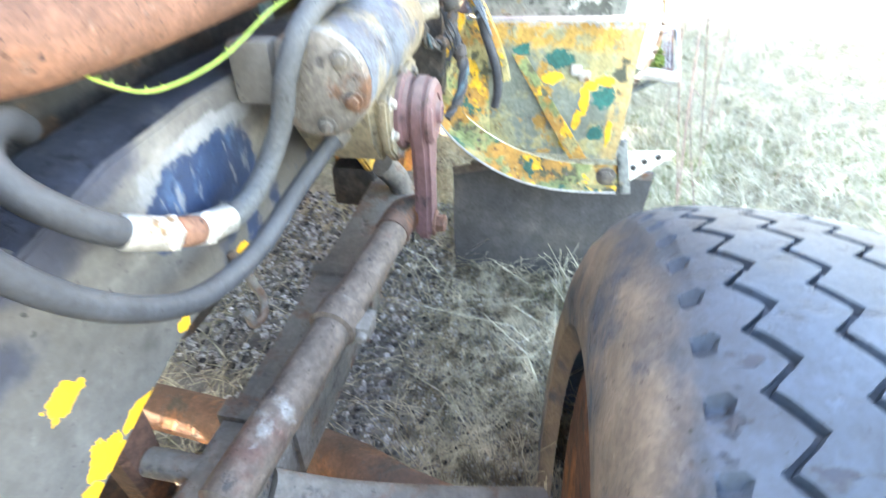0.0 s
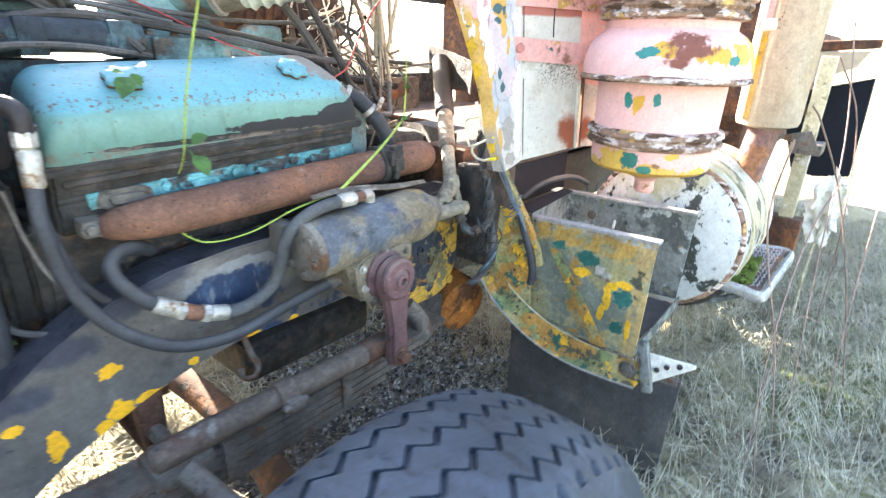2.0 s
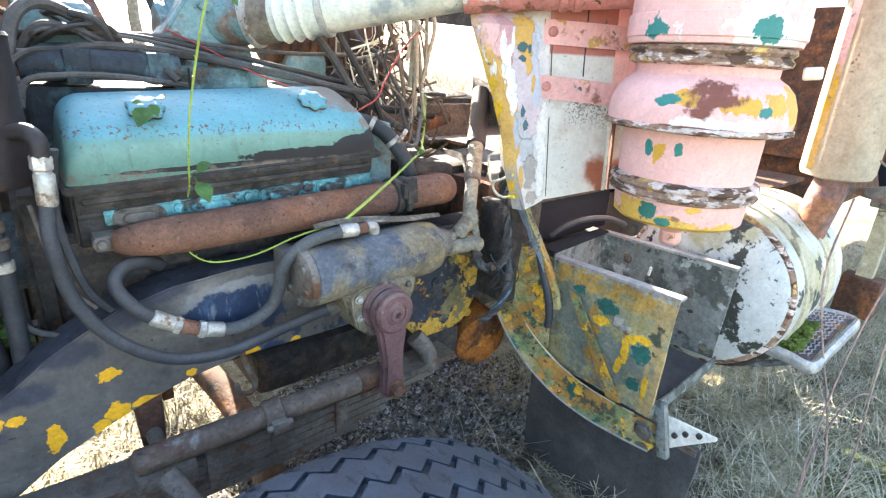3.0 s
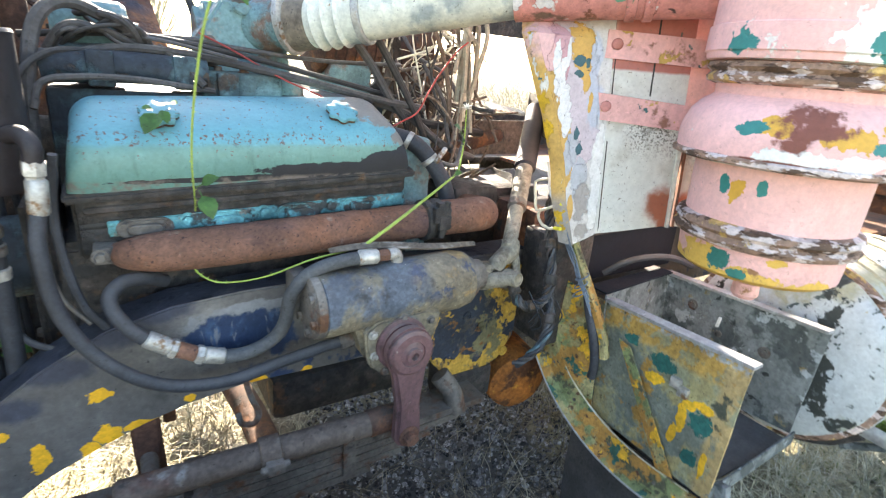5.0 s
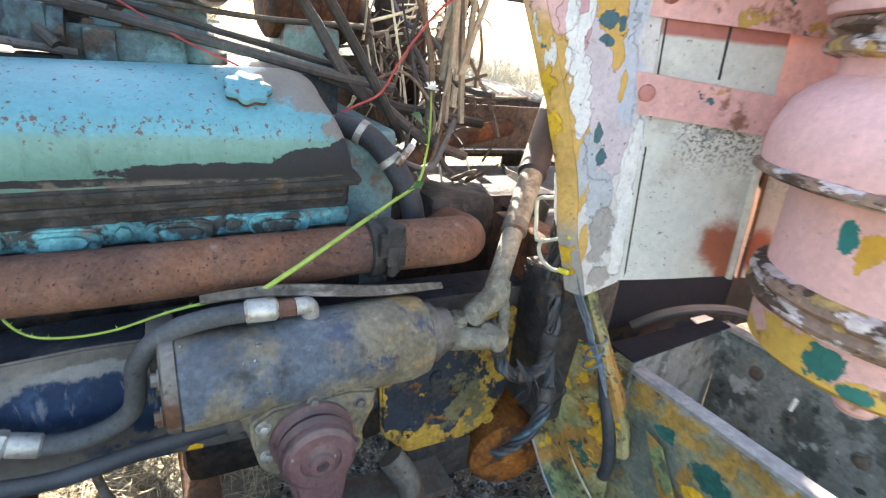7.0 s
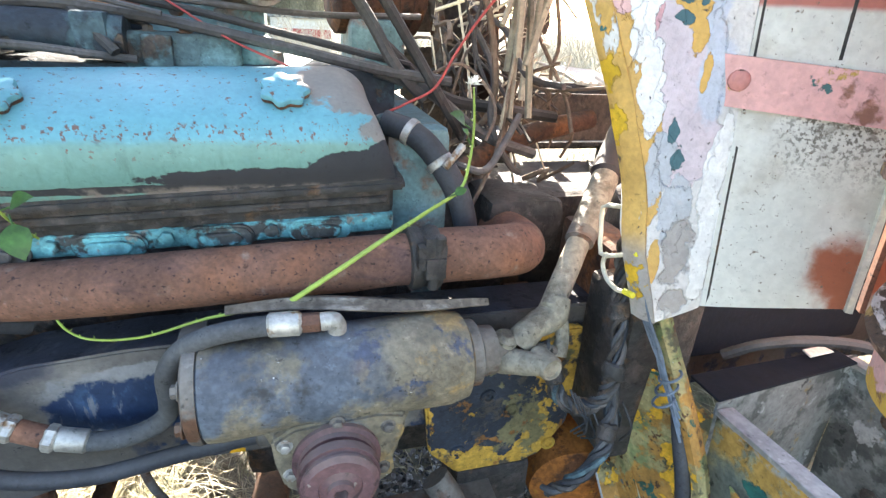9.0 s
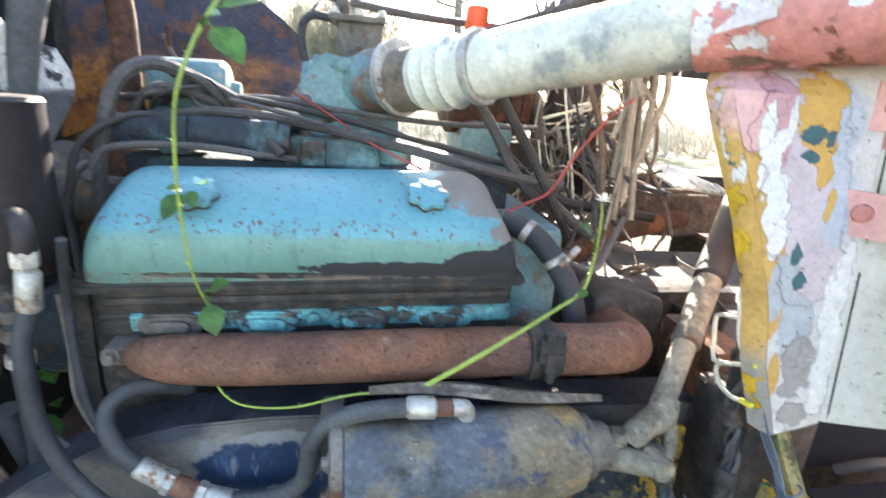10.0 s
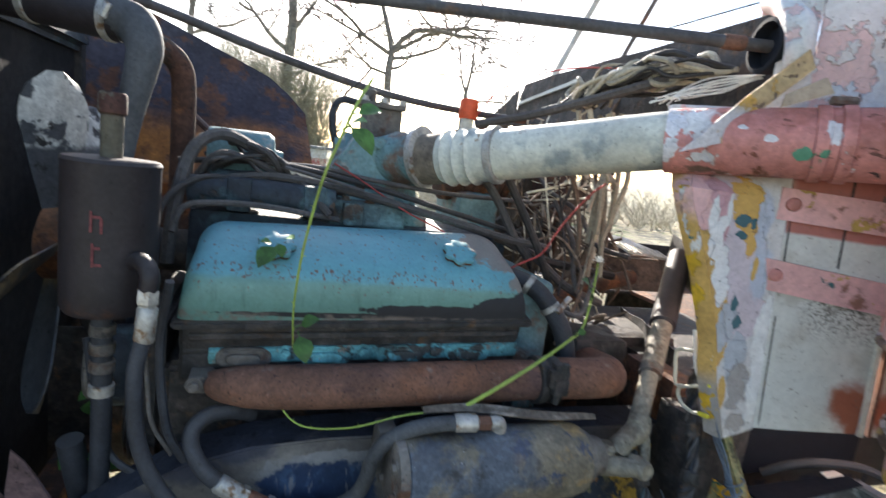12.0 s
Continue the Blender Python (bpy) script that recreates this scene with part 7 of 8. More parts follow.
tagged(part("fin_pack", bm, m_core, radiator, smooth=False), kind="stuff")
bm = bmesh.new()
for k in range(120):
    z = 0.56 + 0.92 * k / 119
    block((-0.034, 0.425, z - 0.0008), (-0.0225, 1.435, z + 0.0008), 0, bm=bm)
tagged(part("cross_pack", bm, m_core, radiator, smooth=False), kind="stuff")
tt = extrude_x([(0.40, 1.47), (0.40, 1.54), (0.50, 1.60), (1.36, 1.60), (1.46, 1.54), (1.46, 1.47)], -0.10, 0.015, bevel=0.02)
part("top_tank", dented(cut(tt), 0.006, 10), m_blue_grime, radiator, "grimy blue-black top tank")
part("side_post", block((-0.10, 0.385, 0.5), (0.0, 0.42, 1.52), 0.008), m_head, radiator)
part("side_post", block((-0.10, 1.44, 0.5), (0.0, 1.475, 1.52), 0.008), m_head, radiator)
part("bottom_tank", block((-0.10, 0.64, 0.12), (-0.01, 1.32, 0.21), 0.012), m_head, radiator)
# added dark sheet that closes the bright gap below the radiator
part("air_dam", block((-0.120, 0.05, 0.03), (-0.105, 1.80, 0.60), 0.004), m_head, radiator, "black sheet added below the radiator as a blocker")
fan = thing("cooling_fan", "worn cooling fan, its upper blade coloured pale where lit", "fan", (0.12, 0.95, 1.08))
FC = Vector((0.125, 0.925, 1.050))
part("fan_hub", lathe([(0.05, -0.03), (0.075, -0.02), (0.075, 0.03), (0.05, 0.05), (0.03, 0.10)], FC, (1, 0, 0), 28), m_rust_dark, fan)
for ang in (7, 97, 155, 215, 275, 325):
    a = math.radians(ang)
    rad = Vector((0, -math.sin(a), math.cos(a)))
    tan = Vector((1, 0, 0)).cross(rad)
    bm = bmesh.new()
    cols = []
    for s in range(13):
        f = s / 12
        r = 0.06 + 0.270 * f
        w = 0.028 + 0.036 * min(1, f * 1.5)
        if f > 0.72:
            w *= math.sqrt(max(0.02, 1 - ((f - 0.72) / 0.285) ** 2))
        pitch = math.radians(44 - 10 * f)
        chord = (math.cos(pitch) * tan - math.sin(pitch) * Vector((1, 0, 0)))
        cols.append([bm.verts.new(FC + rad * r + chord * (w * t) + Vector((0.014 * (1 - t * t), 0, 0))) for t in (-1, -0.5, 0, 0.5, 1)])
    for p, q in zip(cols, cols[1:]):
        for s in range(4):
            bm.faces.new((p[s], p[s + 1], q[s + 1], q[s]))
    thicken(bm, 0.004)
    part("blade", bm, m_blade, fan)
part("fan_shaft", rod((0.14, 0.925, 1.050), (0.38, 0.925, 1.050), 0.045, 18), m_head, fan)

hoses = thing("radiator_hose", "fat dusty upper radiator hose with bright bands", "hose", (0.25, 0.8, 1.45))
part("cross_hose", tube([(0.02, 0.845, 1.49), (0.10, 0.825, 1.485), (0.18, 0.808, 1.478), (0.262, 0.785, 1.470)], 0.036, 22, 4), m_black, hoses)
part("down_hose", tube([(0.245, 0.789, 1.474), (0.280, 0.772, 1.466), (0.299, 0.752, 1.432), (0.297, 0.740, 1.390), (0.288, 0.733, 1.335), (0.277, 0.727, 1.250), (0.273, 0.72, 1.15)], 0.03, 22, 5, radii=[0.035, 0.034, 0.029, 0.025, 0.0215, 0.017, 0.016]), m_hose_grey, hoses, "flattened grey hose")
part("band", lathe([(0.0365, -0.007), (0.039, -0.005), (0.039, 0.005), (0.0365, 0.007)], (0.115, 0.822, 1.484), (0.96, -0.24, -0.06), 24), m_steel, hoses)
part("band", lathe([(0.0365, -0.007), (0.040, -0.005), (0.040, 0.005), (0.0365, 0.007)], (0.240, 0.791, 1.473), (0.96, -0.27, -0.1), 24), m_steel, hoses)
part("band_screw", rod((0.236, 0.752, 1.465), (0.246, 0.752, 1.49), 0.006, 8), m_steel, hoses)
part("rear_elbow", tube([(0.225, 0.905, 1.475), (0.27, 0.935, 1.463), (0.305, 0.952, 1.447), (0.322, 0.956, 1.425), (0.328, 0.957, 1.395), (0.331, 0.955, 1.33), (0.333, 0.95, 1.16)], 0.0235, 20, 4), m_rust_dark, hoses, "brown steel thermostat elbow")
part("elbow_band", lathe([(0.0235, -0.007), (0.0265, -0.004), (0.0265, 0.004), (0.0235, 0.007)], (0.272, 0.936, 1.462), (0.85, 0.55, -0.1), 24), m_steel, hoses)

# ---------- far fender and stay bars ----------
ff = thing("far_fender", "far front fender, rusted orange and black inside", "fender", (0.3, 1.5, 1.2))
bm = bmesh.new()
cols = []
for s in range(13):
    f = s / 12
    x = -0.14 + 0.74 * f
    f = max(0.0, (x + 0.02) / 0.62)
    top = 1.598 - 0.375 * (x - 0.22) - 0.55 * max(0.0, x - 0.50)
    low = 1.10 + 0.12 * f + 0.02 * math.sin(9 * f)
    row = []
    for t in range(8):
        g = t / 7
        z = top + (low - top) * g
        y = 1.50 + 0.10 * math.cos(g * 2.6) - 0.05 * f
        row.append(bm.verts.new((x + 0.03 * g * f, y + 0.006 * noise.noise(Vector((x * 9, g * 5, 1))), z)))
    cols.append(row)
for p, q in zip(cols, cols[1:]):
    for t in range(7):
        bm.faces.new((p[t], p[t + 1], q[t + 1], q[t]))
thicken(bm, 0.005)
m_fender_far = surface("rusted_inner_fender", (0.045, 0.038, 0.048), 0.65, grain=0.4, fine=90, coarse=7, bump=0.5, layers=[
    dict(c=(0.33, 0.125, 0.028), s=5, lo=0.30, hi=0.50, zone=[("z", 1.37, 1.28)], ragged=0.12, zs=7), dict(c=(0.12, 0.05, 0.025), s=14, lo=0.5, hi=0.62)])
part("inner_skin", bm, m_fender_far, ff, "", 40)
# added sheet that keeps the sun off the front of the rail
part("liner", block((-0.12, 1.50, 0.50), (0.56, 1.512, 1.20), 0.004), m_head, ff, "black sheet added to shade the rail front")
part("edge_bead", tube([(-0.02, 1.595, 1.588), (0.25, 1.58, 1.53), (0.45, 1.57, 1.47), (0.565, 1.555, 1.40), (0.605, 1.53, 1.33), (0.60, 1.48, 1.24)], 0.010, 8, 4), m_rust_dark, ff)
part("stay", tube([(0.25, 1.42, 1.38), (0.32, 1.25, 1.33), (0.40, 1.08, 1.28)], 0.009, 8, 3), m_rust_dark, ff)
part("stay_post", rod((0.30, 1.30, 1.33), (0.30, 1.30, 1.40), 0.007, 8), m_rust_dark, ff)
bars = thing("hood_stay_bar", "long dark steel stay bar from radiator to cowl", "stay bar", (0.7, 0.7, 1.58))
part("bar", rod((0.02, 0.945, 1.570), (1.335, 0.434, 1.575), 0.0108, 14), m_bar, bars)
part("bar_end", rod((1.225, 0.477, 1.5745), (1.262, 0.462, 1.5747), 0.0128, 14), m_rust, bars, "rusty sleeve")
bars2 = thing("hood_stay_bar", "long dark steel stay bar to the far cowl corner", "stay bar", (0.6, 1.1, 1.5))
part("bar", tube([(0.02, 0.955, 1.570), (0.237, 1.025, 1.552), (0.491, 1.10, 1.508), (0.80, 1.22, 1.474), (1.10, 1.33, 1.474), (1.33, 1.42, 1.490)], 0.0100, 12, 4), m_bar, bars2)
part("bar_end", rod((1.29, 1.405, 1.487), (1.345, 1.425, 1.491), 0.014, 14), m_rust, bars2)
ob = thing("radiator_cap_block", "stained mounting bracket on top of the radiator", "bracket", (0.02, 0.95, 1.56))
part("bracket_plate", block((-0.03, 0.88, 1.53), (0.04, 1.0, 1.64), 0.008), m_blue_grime, ob)

# ---------- filler with red cap ----------
fill = thing("oil_filler", "small filler neck with a bright red cap", "filler cap", (1.02, 1.12, 1.40))
part("neck", rod((1.02, 1.13, 1.10), (1.02, 1.13, 1.44), 0.018, 14), m_intake, fill)
part("cap", lathe([(0.026, 0), (0.027, 0.003), (0.026, 0.05), (0.022, 0.054)], (1.02, 1.13, 1.435), (0, 0, 1), 24), m_redcap, fill, "red plastic cap")
comp = thing("air_compressor", "rust-brown air compressor behind the intake pipe", "compressor", (1.02, 1.15, 1.15))
part("crankcase", dented(cut(block((0.985, 1.00, 1.10), (1.10, 1.22, 1.24), 0.02), 2), 0.004, 12), m_blower, comp, "faded turquoise crankcase")
part("cylinder", dented(lathe([(0.08, -0.01), (0.095, 0.0), (0.095, 0.17), (0.08, 0.18)], (0.965, 1.11, 1.30), (1, 0.1, 0), 30), 0.003, 12), m_rust_dark, comp)
for h in (0.03, 0.06, 0.09, 0.12, 0.15):
    part("cooling_rib", lathe([(0.094, h - 0.004), (0.104, h - 0.003), (0.104, h + 0.003), (0.094, h + 0.004)], (0.965, 1.11, 1.30), (1, 0.1, 0), 30), m_rust_dark, comp)
part("outlet", tube([(1.12, 1.12, 1.31), (1.17, 1.13, 1.31), (1.19, 1.12, 1.26), (1.20, 1.10, 1.15)], 0.018, 12, 4), m_iron, comp)
trans = thing("gearbox", "black oily transmission housing behind the engine", "transmission", (1.3, 0.97, 0.62))
part("bell_housing", dented(lathe([(0.15, 0), (0.235, 0.01), (0.235, 0.03), (0.20, 0.06), (0.16, 0.20), (0.13, 0.21)], (1.08, 0.97, 0.78), (1, 0, 0), 36), 0.004, 10), m_head, trans)
part("case", dented(cut(block((1.27, 0.82, 0.64), (1.62, 1.12, 0.92), 0.03), 3), 0.006, 9), m_head, trans)
for k in range(8):
    a = 2 * math.pi * k / 8
    part("housing_bolt", bolt((1.09, 0.97 + 0.22 * math.cos(a), 0.78 + 0.22 * math.sin(a)), (-1, 0, 0), 0.010, 0.010), m_iron, trans)


# ---------- hoses ----------
ret = thing("return_hose", "thick black rubber hose from canister to steering gear", "hose", (0.5, 0.47, 0.72))
part("hose_body", tube([(0.364, 0.520, 1.040), (0.360, 0.515, 1.0), (0.355, 0.502, 0.949), (0.366, 0.492, 0.853), (0.409, 0.478, 0.771), (0.485, 0.468, 0.709), (0.585, 0.465, 0.688), (0.69, 0.462, 0.705), (0.77, 0.455, 0.722), (0.812, 0.452, 0.727)], 0.0112, 16, 6), m_hose, ret)
part("ferrule", lathe([(0.0120, 0), (0.0142, 0.003), (0.0142, 0.048), (0.0120, 0.052)], (0.365, 0.520, 1.052), (-0.06, -0.06, -1), 16), m_steel, ret, "crimped steel ferrule")
part("end_fitting", rod((0.795, 0.453, 0.725), (0.835, 0.450, 0.729), 0.0155, 12), m_iron, ret)
pres = thing("pressure_hose", "looped power-steering hose with bright steel couplings", "hose", (0.62, 0.48, 0.74))
part("upper_hose", tube([(0.838, 0.436, 0.903), (0.80, 0.437, 0.902), (0.755, 0.440, 0.893), (0.722, 0.446, 0.872), (0.702, 0.455, 0.838), (0.697, 0.465, 0.795), (0.688, 0.478, 0.760), (0.662, 0.485, 0.735), (0.625, 0.487, 0.724), (0.590, 0.486, 0.727)], 0.0125, 14, 6), m_hose_grey, pres)
part("lower_hose", tube([(0.472, 0.494, 0.786), (0.452, 0.497, 0.806), (0.433, 0.510, 0.835), (0.432, 0.528, 0.856), (0.452, 0.548, 0.868), (0.485, 0.566, 0.864), (0.515, 0.59, 0.845)], 0.0125, 14, 6), m_hose, pres)
for a, b, r, m, seg in (((0.592, 0.486, 0.727), (0.556, 0.487, 0.738), 0.0150, m_steel, 14), ((0.558, 0.487, 0.737), (0.545, 0.488, 0.742), 0.0175, m_steel, 6), ((0.547, 0.488, 0.741), (0.515, 0.490, 0.758), 0.0140, m_rust, 14),
                        ((0.517, 0.490, 0.757), (0.506, 0.491, 0.763), 0.0175, m_steel, 6), ((0.508, 0.491, 0.762), (0.472, 0.494, 0.786), 0.0150, m_steel, 14)):
    part("coupling", rod(a, b, r, seg), m, pres)
part("coupling", rod((0.885, 0.431, 0.905), (0.858, 0.434, 0.904), 0.0120, 6), m_rust, pres)
part("coupling", rod((0.862, 0.434, 0.904), (0.822, 0.436, 0.904), 0.0150, 16), m_steel, pres, "bright crimped sleeve")
part("elbow", tube([(0.883, 0.431, 0.905), (0.897, 0.431, 0.905), (0.902, 0.433, 0.896), (0.902, 0.436, 0.878)], 0.0115, 12, 4), m_steel, pres)
part("elbow_base", lathe([(0.026, 0), (0.024, 0.006), (0.016, 0.010)], (0.902, 0.440, 0.878), (0, 0, 1), 18), m_box, pres)
bm = bmesh.new()
rows = []
for k in range(15):
    f = k / 14
    w = 0.004 + 0.020 * math.sin(math.pi * min(1, f * 0.8 + 0.12))
    c = Vector((0.775 + 0.335 * f, 0.462 + 0.006 * f, 0.917 - 0.028 * f * f + 0.004 * math.sin(7 * f)))
    rows.append([bm.verts.new(c + Vector((0, -w * 0.7, -0.004))), bm.verts.new(c + Vector((0, 0, 0.003))), bm.verts.new(c + Vector((0, w * 0.7, -0.003)))])
for p, q in zip(rows, rows[1:]):
    for s in range(2):
        bm.faces.new((p[s], p[s + 1], q[s + 1], q[s]))
thicken(bm, 0.003)
tagged(finish("bark_strip", bm, surface("dry_bark", (0.135, 0.11, 0.085), 0.9, grain=0.5, fine=90, coarse=16, bump=0.6, layers=[dict(c=(0.26, 0.23, 0.19), s=30, lo=0.55, hi=0.66, st=(0.3, 1, 1), h=0)])), "curled dry strip of bark lying on the steering gear", "bark")


# ---------- wires and cables ----------
def cable(name, points, r, material, label, category="cable", group="", steps=6, seg=8):
    return tagged(finish(name, tube(points, r, seg, steps), material), label, category, group)


cable("red_wire", [(1.005, 0.70, 1.105), (1.042, 0.709, 1.12), (1.085, 0.712, 1.142), (1.115, 0.715, 1.19), (1.145, 0.716, 1.235), (1.185, 0.714, 1.285), (1.22, 0.72, 1.31)], 0.0022, m_red, "thin red electric wire behind the valve cover")
cable("red_wire", [(0.64, 0.86, 1.275), (0.70, 0.82, 1.245), (0.78, 0.775, 1.20), (0.85, 0.745, 1.172), (0.90, 0.74, 1.15)], 0.0018, m_red, "thin red electric wire across the engine")
cable("red_wire", [(1.05, 1.16, 1.44), (1.10, 1.10, 1.53), (1.18, 0.95, 1.575), (1.26, 0.80, 1.575), (1.33, 0.70, 1.56)], 0.0022, m_red, "red electric wire arching to the cowl")
for pts, r in (
    ([(0.36, 0.80, 1.20), (0.50, 0.81, 1.235), (0.66, 0.80, 1.225), (0.84, 0.775, 1.195), (1.0, 0.75, 1.165), (1.12, 0.74, 1.15)], 0.0085),
    ([(0.34, 0.86, 1.245), (0.52, 0.85, 1.26), (0.70, 0.83, 1.24), (0.86, 0.80, 1.21), (1.06, 0.78, 1.17)], 0.006),
    ([(0.42, 0.90, 1.25), (0.60, 0.87, 1.262), (0.72, 0.84, 1.25), (0.90, 0.83, 1.24), (1.08, 0.80, 1.245)], 0.005),
    ([(0.36, 0.70, 1.13), (0.375, 0.72, 1.172), (0.43, 0.735, 1.183), (0.52, 0.75, 1.182), (0.60, 0.765, 1.172), (0.65, 0.785, 1.165)], 0.006),
    ([(0.345, 0.76, 1.06), (0.352, 0.77, 1.17), (0.375, 0.79, 1.27), (0.42, 0.82, 1.305), (0.48, 0.845, 1.285), (0.55, 0.85, 1.25)], 0.012),
    ([(0.33, 0.70, 1.10), (0.345, 0.72, 1.18), (0.39, 0.78, 1.22), (0.46, 0.80, 1.225)], 0.006),
    ([(0.56, 0.82, 1.24), (0.60, 0.78, 1.205), (0.63, 0.765, 1.175)], 0.008),
    ([(0.95, 0.80, 1.30), (0.99, 0.77, 1.24), (1.03, 0.75, 1.17), (1.08, 0.76, 1.12)], 0.010),
    ([(0.98, 0.74, 1.31), (1.04, 0.735, 1.22), (1.10, 0.74, 1.13), (1.16, 0.78, 1.05)], 0.009),
    ([(1.0, 0.78, 1.16), (1.09, 0.77, 1.13), (1.19, 0.76, 1.06), (1.30, 0.77, 1.02)], 0.010),
    ([(1.10, 0.64, 1.04), (1.15, 0.63, 1.03), (1.20, 0.68, 1.06), (1.24, 0.72, 1.10)], 0.006),
    ([(1.02, 0.82, 1.20), (1.12, 0.80, 1.12), (1.22, 0.80, 1.10), (1.36, 0.82, 1.08)], 0.011),
):
    cable("engine_cable", pts, r, m_cable, "dusty black cable draped over the engine", "cable", "engine cables")
rng = random.Random(8)
for k in range(6):
    j = lambda w: rng.uniform(-w, w)  # noqa: E731
    pts = [(0.38 + j(0.02), 0.88 + j(0.05), 1.20 + j(0.02)), (0.42 + j(0.02), 0.86 + j(0.05), 1.27 + j(0.03)), (0.49 + j(0.03), 0.84 + j(0.05), 1.265 + j(0.03)), (0.56 + j(0.03), 0.83 + j(0.04), 1.235 + j(0.02)), (0.66 + j(0.05), 0.80 + j(0.03), 1.215 + j(0.015))]
    cable("engine_cable", pts, rng.choice((0.004, 0.006, 0.007)), m_cable, "dusty black cable looped over the alternator", "cable", "engine cables")
# tangle behind the engine
for k in range(22):
    a = Vector((rng.uniform(1.08, 1.30), rng.uniform(0.75, 1.15), rng.uniform(1.12, 1.46)))
    b = Vector((rng.uniform(1.10, 1.42), rng.uniform(0.68, 1.05), rng.uniform(0.92, 1.16)))
    mid = a.lerp(b, 0.5) + Vector((rng.uniform(-0.07, 0.07), rng.uniform(-0.08, 0.06), rng.uniform(-0.08, 0.05)))
    q1, q2 = a.lerp(mid, 0.5) + Vector((rng.uniform(-0.03, 0.03), 0, rng.uniform(-0.02, 0.03))), mid.lerp(b, 0.5) + Vector((rng.uniform(-0.03, 0.03), 0, rng.uniform(-0.03, 0.02)))
    cable("tangled_cable", [a, q1, mid, q2, b], rng.choice((0.002, 0.003, 0.004, 0.006)), m_stem_brown if k % 2 else m_cable, "old dark cable in a tangle behind the engine", "cable", "tangled cables", 4, 7)
for k in range(16):
    x, y = 1.205 + 0.11 * rng.random(), 0.76 + 0.10 * rng.random()
    top = Vector((x + rng.uniform(-0.05, 0.06), y, 1.47))
    low = Vector((1.235 + rng.uniform(-0.035, 0.05), 0.74 + rng.uniform(-0.03, 0.06), rng.uniform(1.06, 1.33)))
    mid = top.lerp(low, 0.5) + Vector((rng.uniform(-0.015, 0.02), rng.uniform(-0.02, 0.02), 0))
    cable("hanging_wire", [top, top.lerp(mid, 0.5) + Vector((rng.uniform(-0.008, 0.008), 0, 0)), mid, mid.lerp(low, 0.5), low], rng.choice((0.003, 0.005, 0.0065)), m_cable_tan, "sun-bleached tan wire hanging below the intake pipe", "wire", "hanging wires", 4, 6)
# cables piled on the cowl
for k in range(38):
    a, b = Vector((1.20 + rng.uniform(-0.03, 0.05), rng.uniform(0.80, 1.02), 1.485)), Vector((1.30, rng.uniform(0.50, 0.66), 1.545))
    lift = rng.uniform(0.0, 0.06)
    pts = [a]
    for f in (0.2, 0.4, 0.6, 0.8):
        pts.append(a.lerp(b, f) + Vector((rng.uniform(-0.03, 0.03), rng.uniform(-0.03, 0.03), lift * math.sin(math.pi * f) + rng.uniform(-0.018, 0.018))))
    cable("cowl_cable", pts + [b], rng.choice((0.0025, 0.0035, 0.005, 0.007)), rng.choice((m_cable_tan, m_cable_tan, m_cable_tan, m_cable)), "sunlit old tan cable piled on the cowl", "cable", "cowl cables", 5, 8)
for k in range(3):
    c = Vector((1.215 + 0.02 * k, 0.90 - 0.13 * k, 1.53 + 0.008 * k))
    ring = [c + Vector((0.012 * math.sin(2 * a), 0.032 * math.cos(a), 0.024 * math.sin(a))) for a in (2 * math.pi * j / 12 for j in range(14))]
    cable("cable_coil", ring, 0.006, m_cable_tan, "yellowed cable coil on the cowl", "cable", "cable coils", 3, 8)
for k in range(12):
    pts = [(1.20 + 0.003 * k, 0.60 - 0.004 * k, 1.475 + 0.004 * (k % 4)), (1.25, 0.55 + 0.003 * k, 1.495 + 0.003 * (k % 3)), (1.285, 0.51 + 0.003 * k, 1.505 + 0.002 * k), (1.315, 0.47, 1.53)]
    cable("white_wire", [(x + 0.004 * math.sin(2.3 * k + n), y + 0.010 * math.sin(1.7 * k + 2 * n), z + 0.006 * math.sin(3.1 * k + n)) for n, (x, y, z) in enumerate(pts)], 0.0014, m_glow_white, "thin white wire in a bundle at the cowl", "wire", "white wires", 4, 6)
cable("cowl_cable", [(1.00, 1.00, 1.415), (1.10, 0.88, 1.45), (1.20, 0.74, 1.50), (1.29, 0.60, 1.55)], 0.011, m_cable, "thick dark cable running to the cowl", "cable", "cowl cables")
cable("stiff_wire", [(0.660, 1.0, 1.425), (0.672, 1.0, 1.445), (0.698, 1.0, 1.472), (0.715, 0.995, 1.500)], 0.0025, m_cable, "stiff dark wire above the governor", "wire")
# bent wire clip and ties at the cowl foot
clip = thing("wire_clip", "bent pale wire clip with yellow tips at the cowl edge", "wire clip", (1.26, 0.43, 1.0))
part("upper_loop", tube([(1.262, 0.425, 1.036), (1.262, 0.440, 1.032), (1.262, 0.464, 1.022), (1.262, 0.458, 0.99), (1.262, 0.449, 0.960), (1.262, 0.42, 0.970), (1.262, 0.392, 0.985)], 0.0032, 8, 2), m_hook, clip)
part("lower_loop", tube([(1.262, 0.436, 0.966), (1.262, 0.440, 0.948), (1.262, 0.425, 0.933), (1.262, 0.400, 0.930), (1.262, 0.382, 0.936)], 0.0032, 8, 5), m_hook, clip)
part("yellow_tip", rod((1.262, 0.396, 0.983), (1.262, 0.374, 0.993), 0.0042, 8), m_yellow_tip, clip)
part("yellow_tip", rod((1.262, 0.386, 0.935), (1.262, 0.366, 0.939), 0.0042, 8), m_yellow_tip, clip)
part("loose_end", tube([(1.27, 0.44, 1.07), (1.265, 0.425, 1.04), (1.262, 0.412, 1.01), (1.264, 0.392, 0.985)], 0.004, 8, 4), m_glow_white, clip)
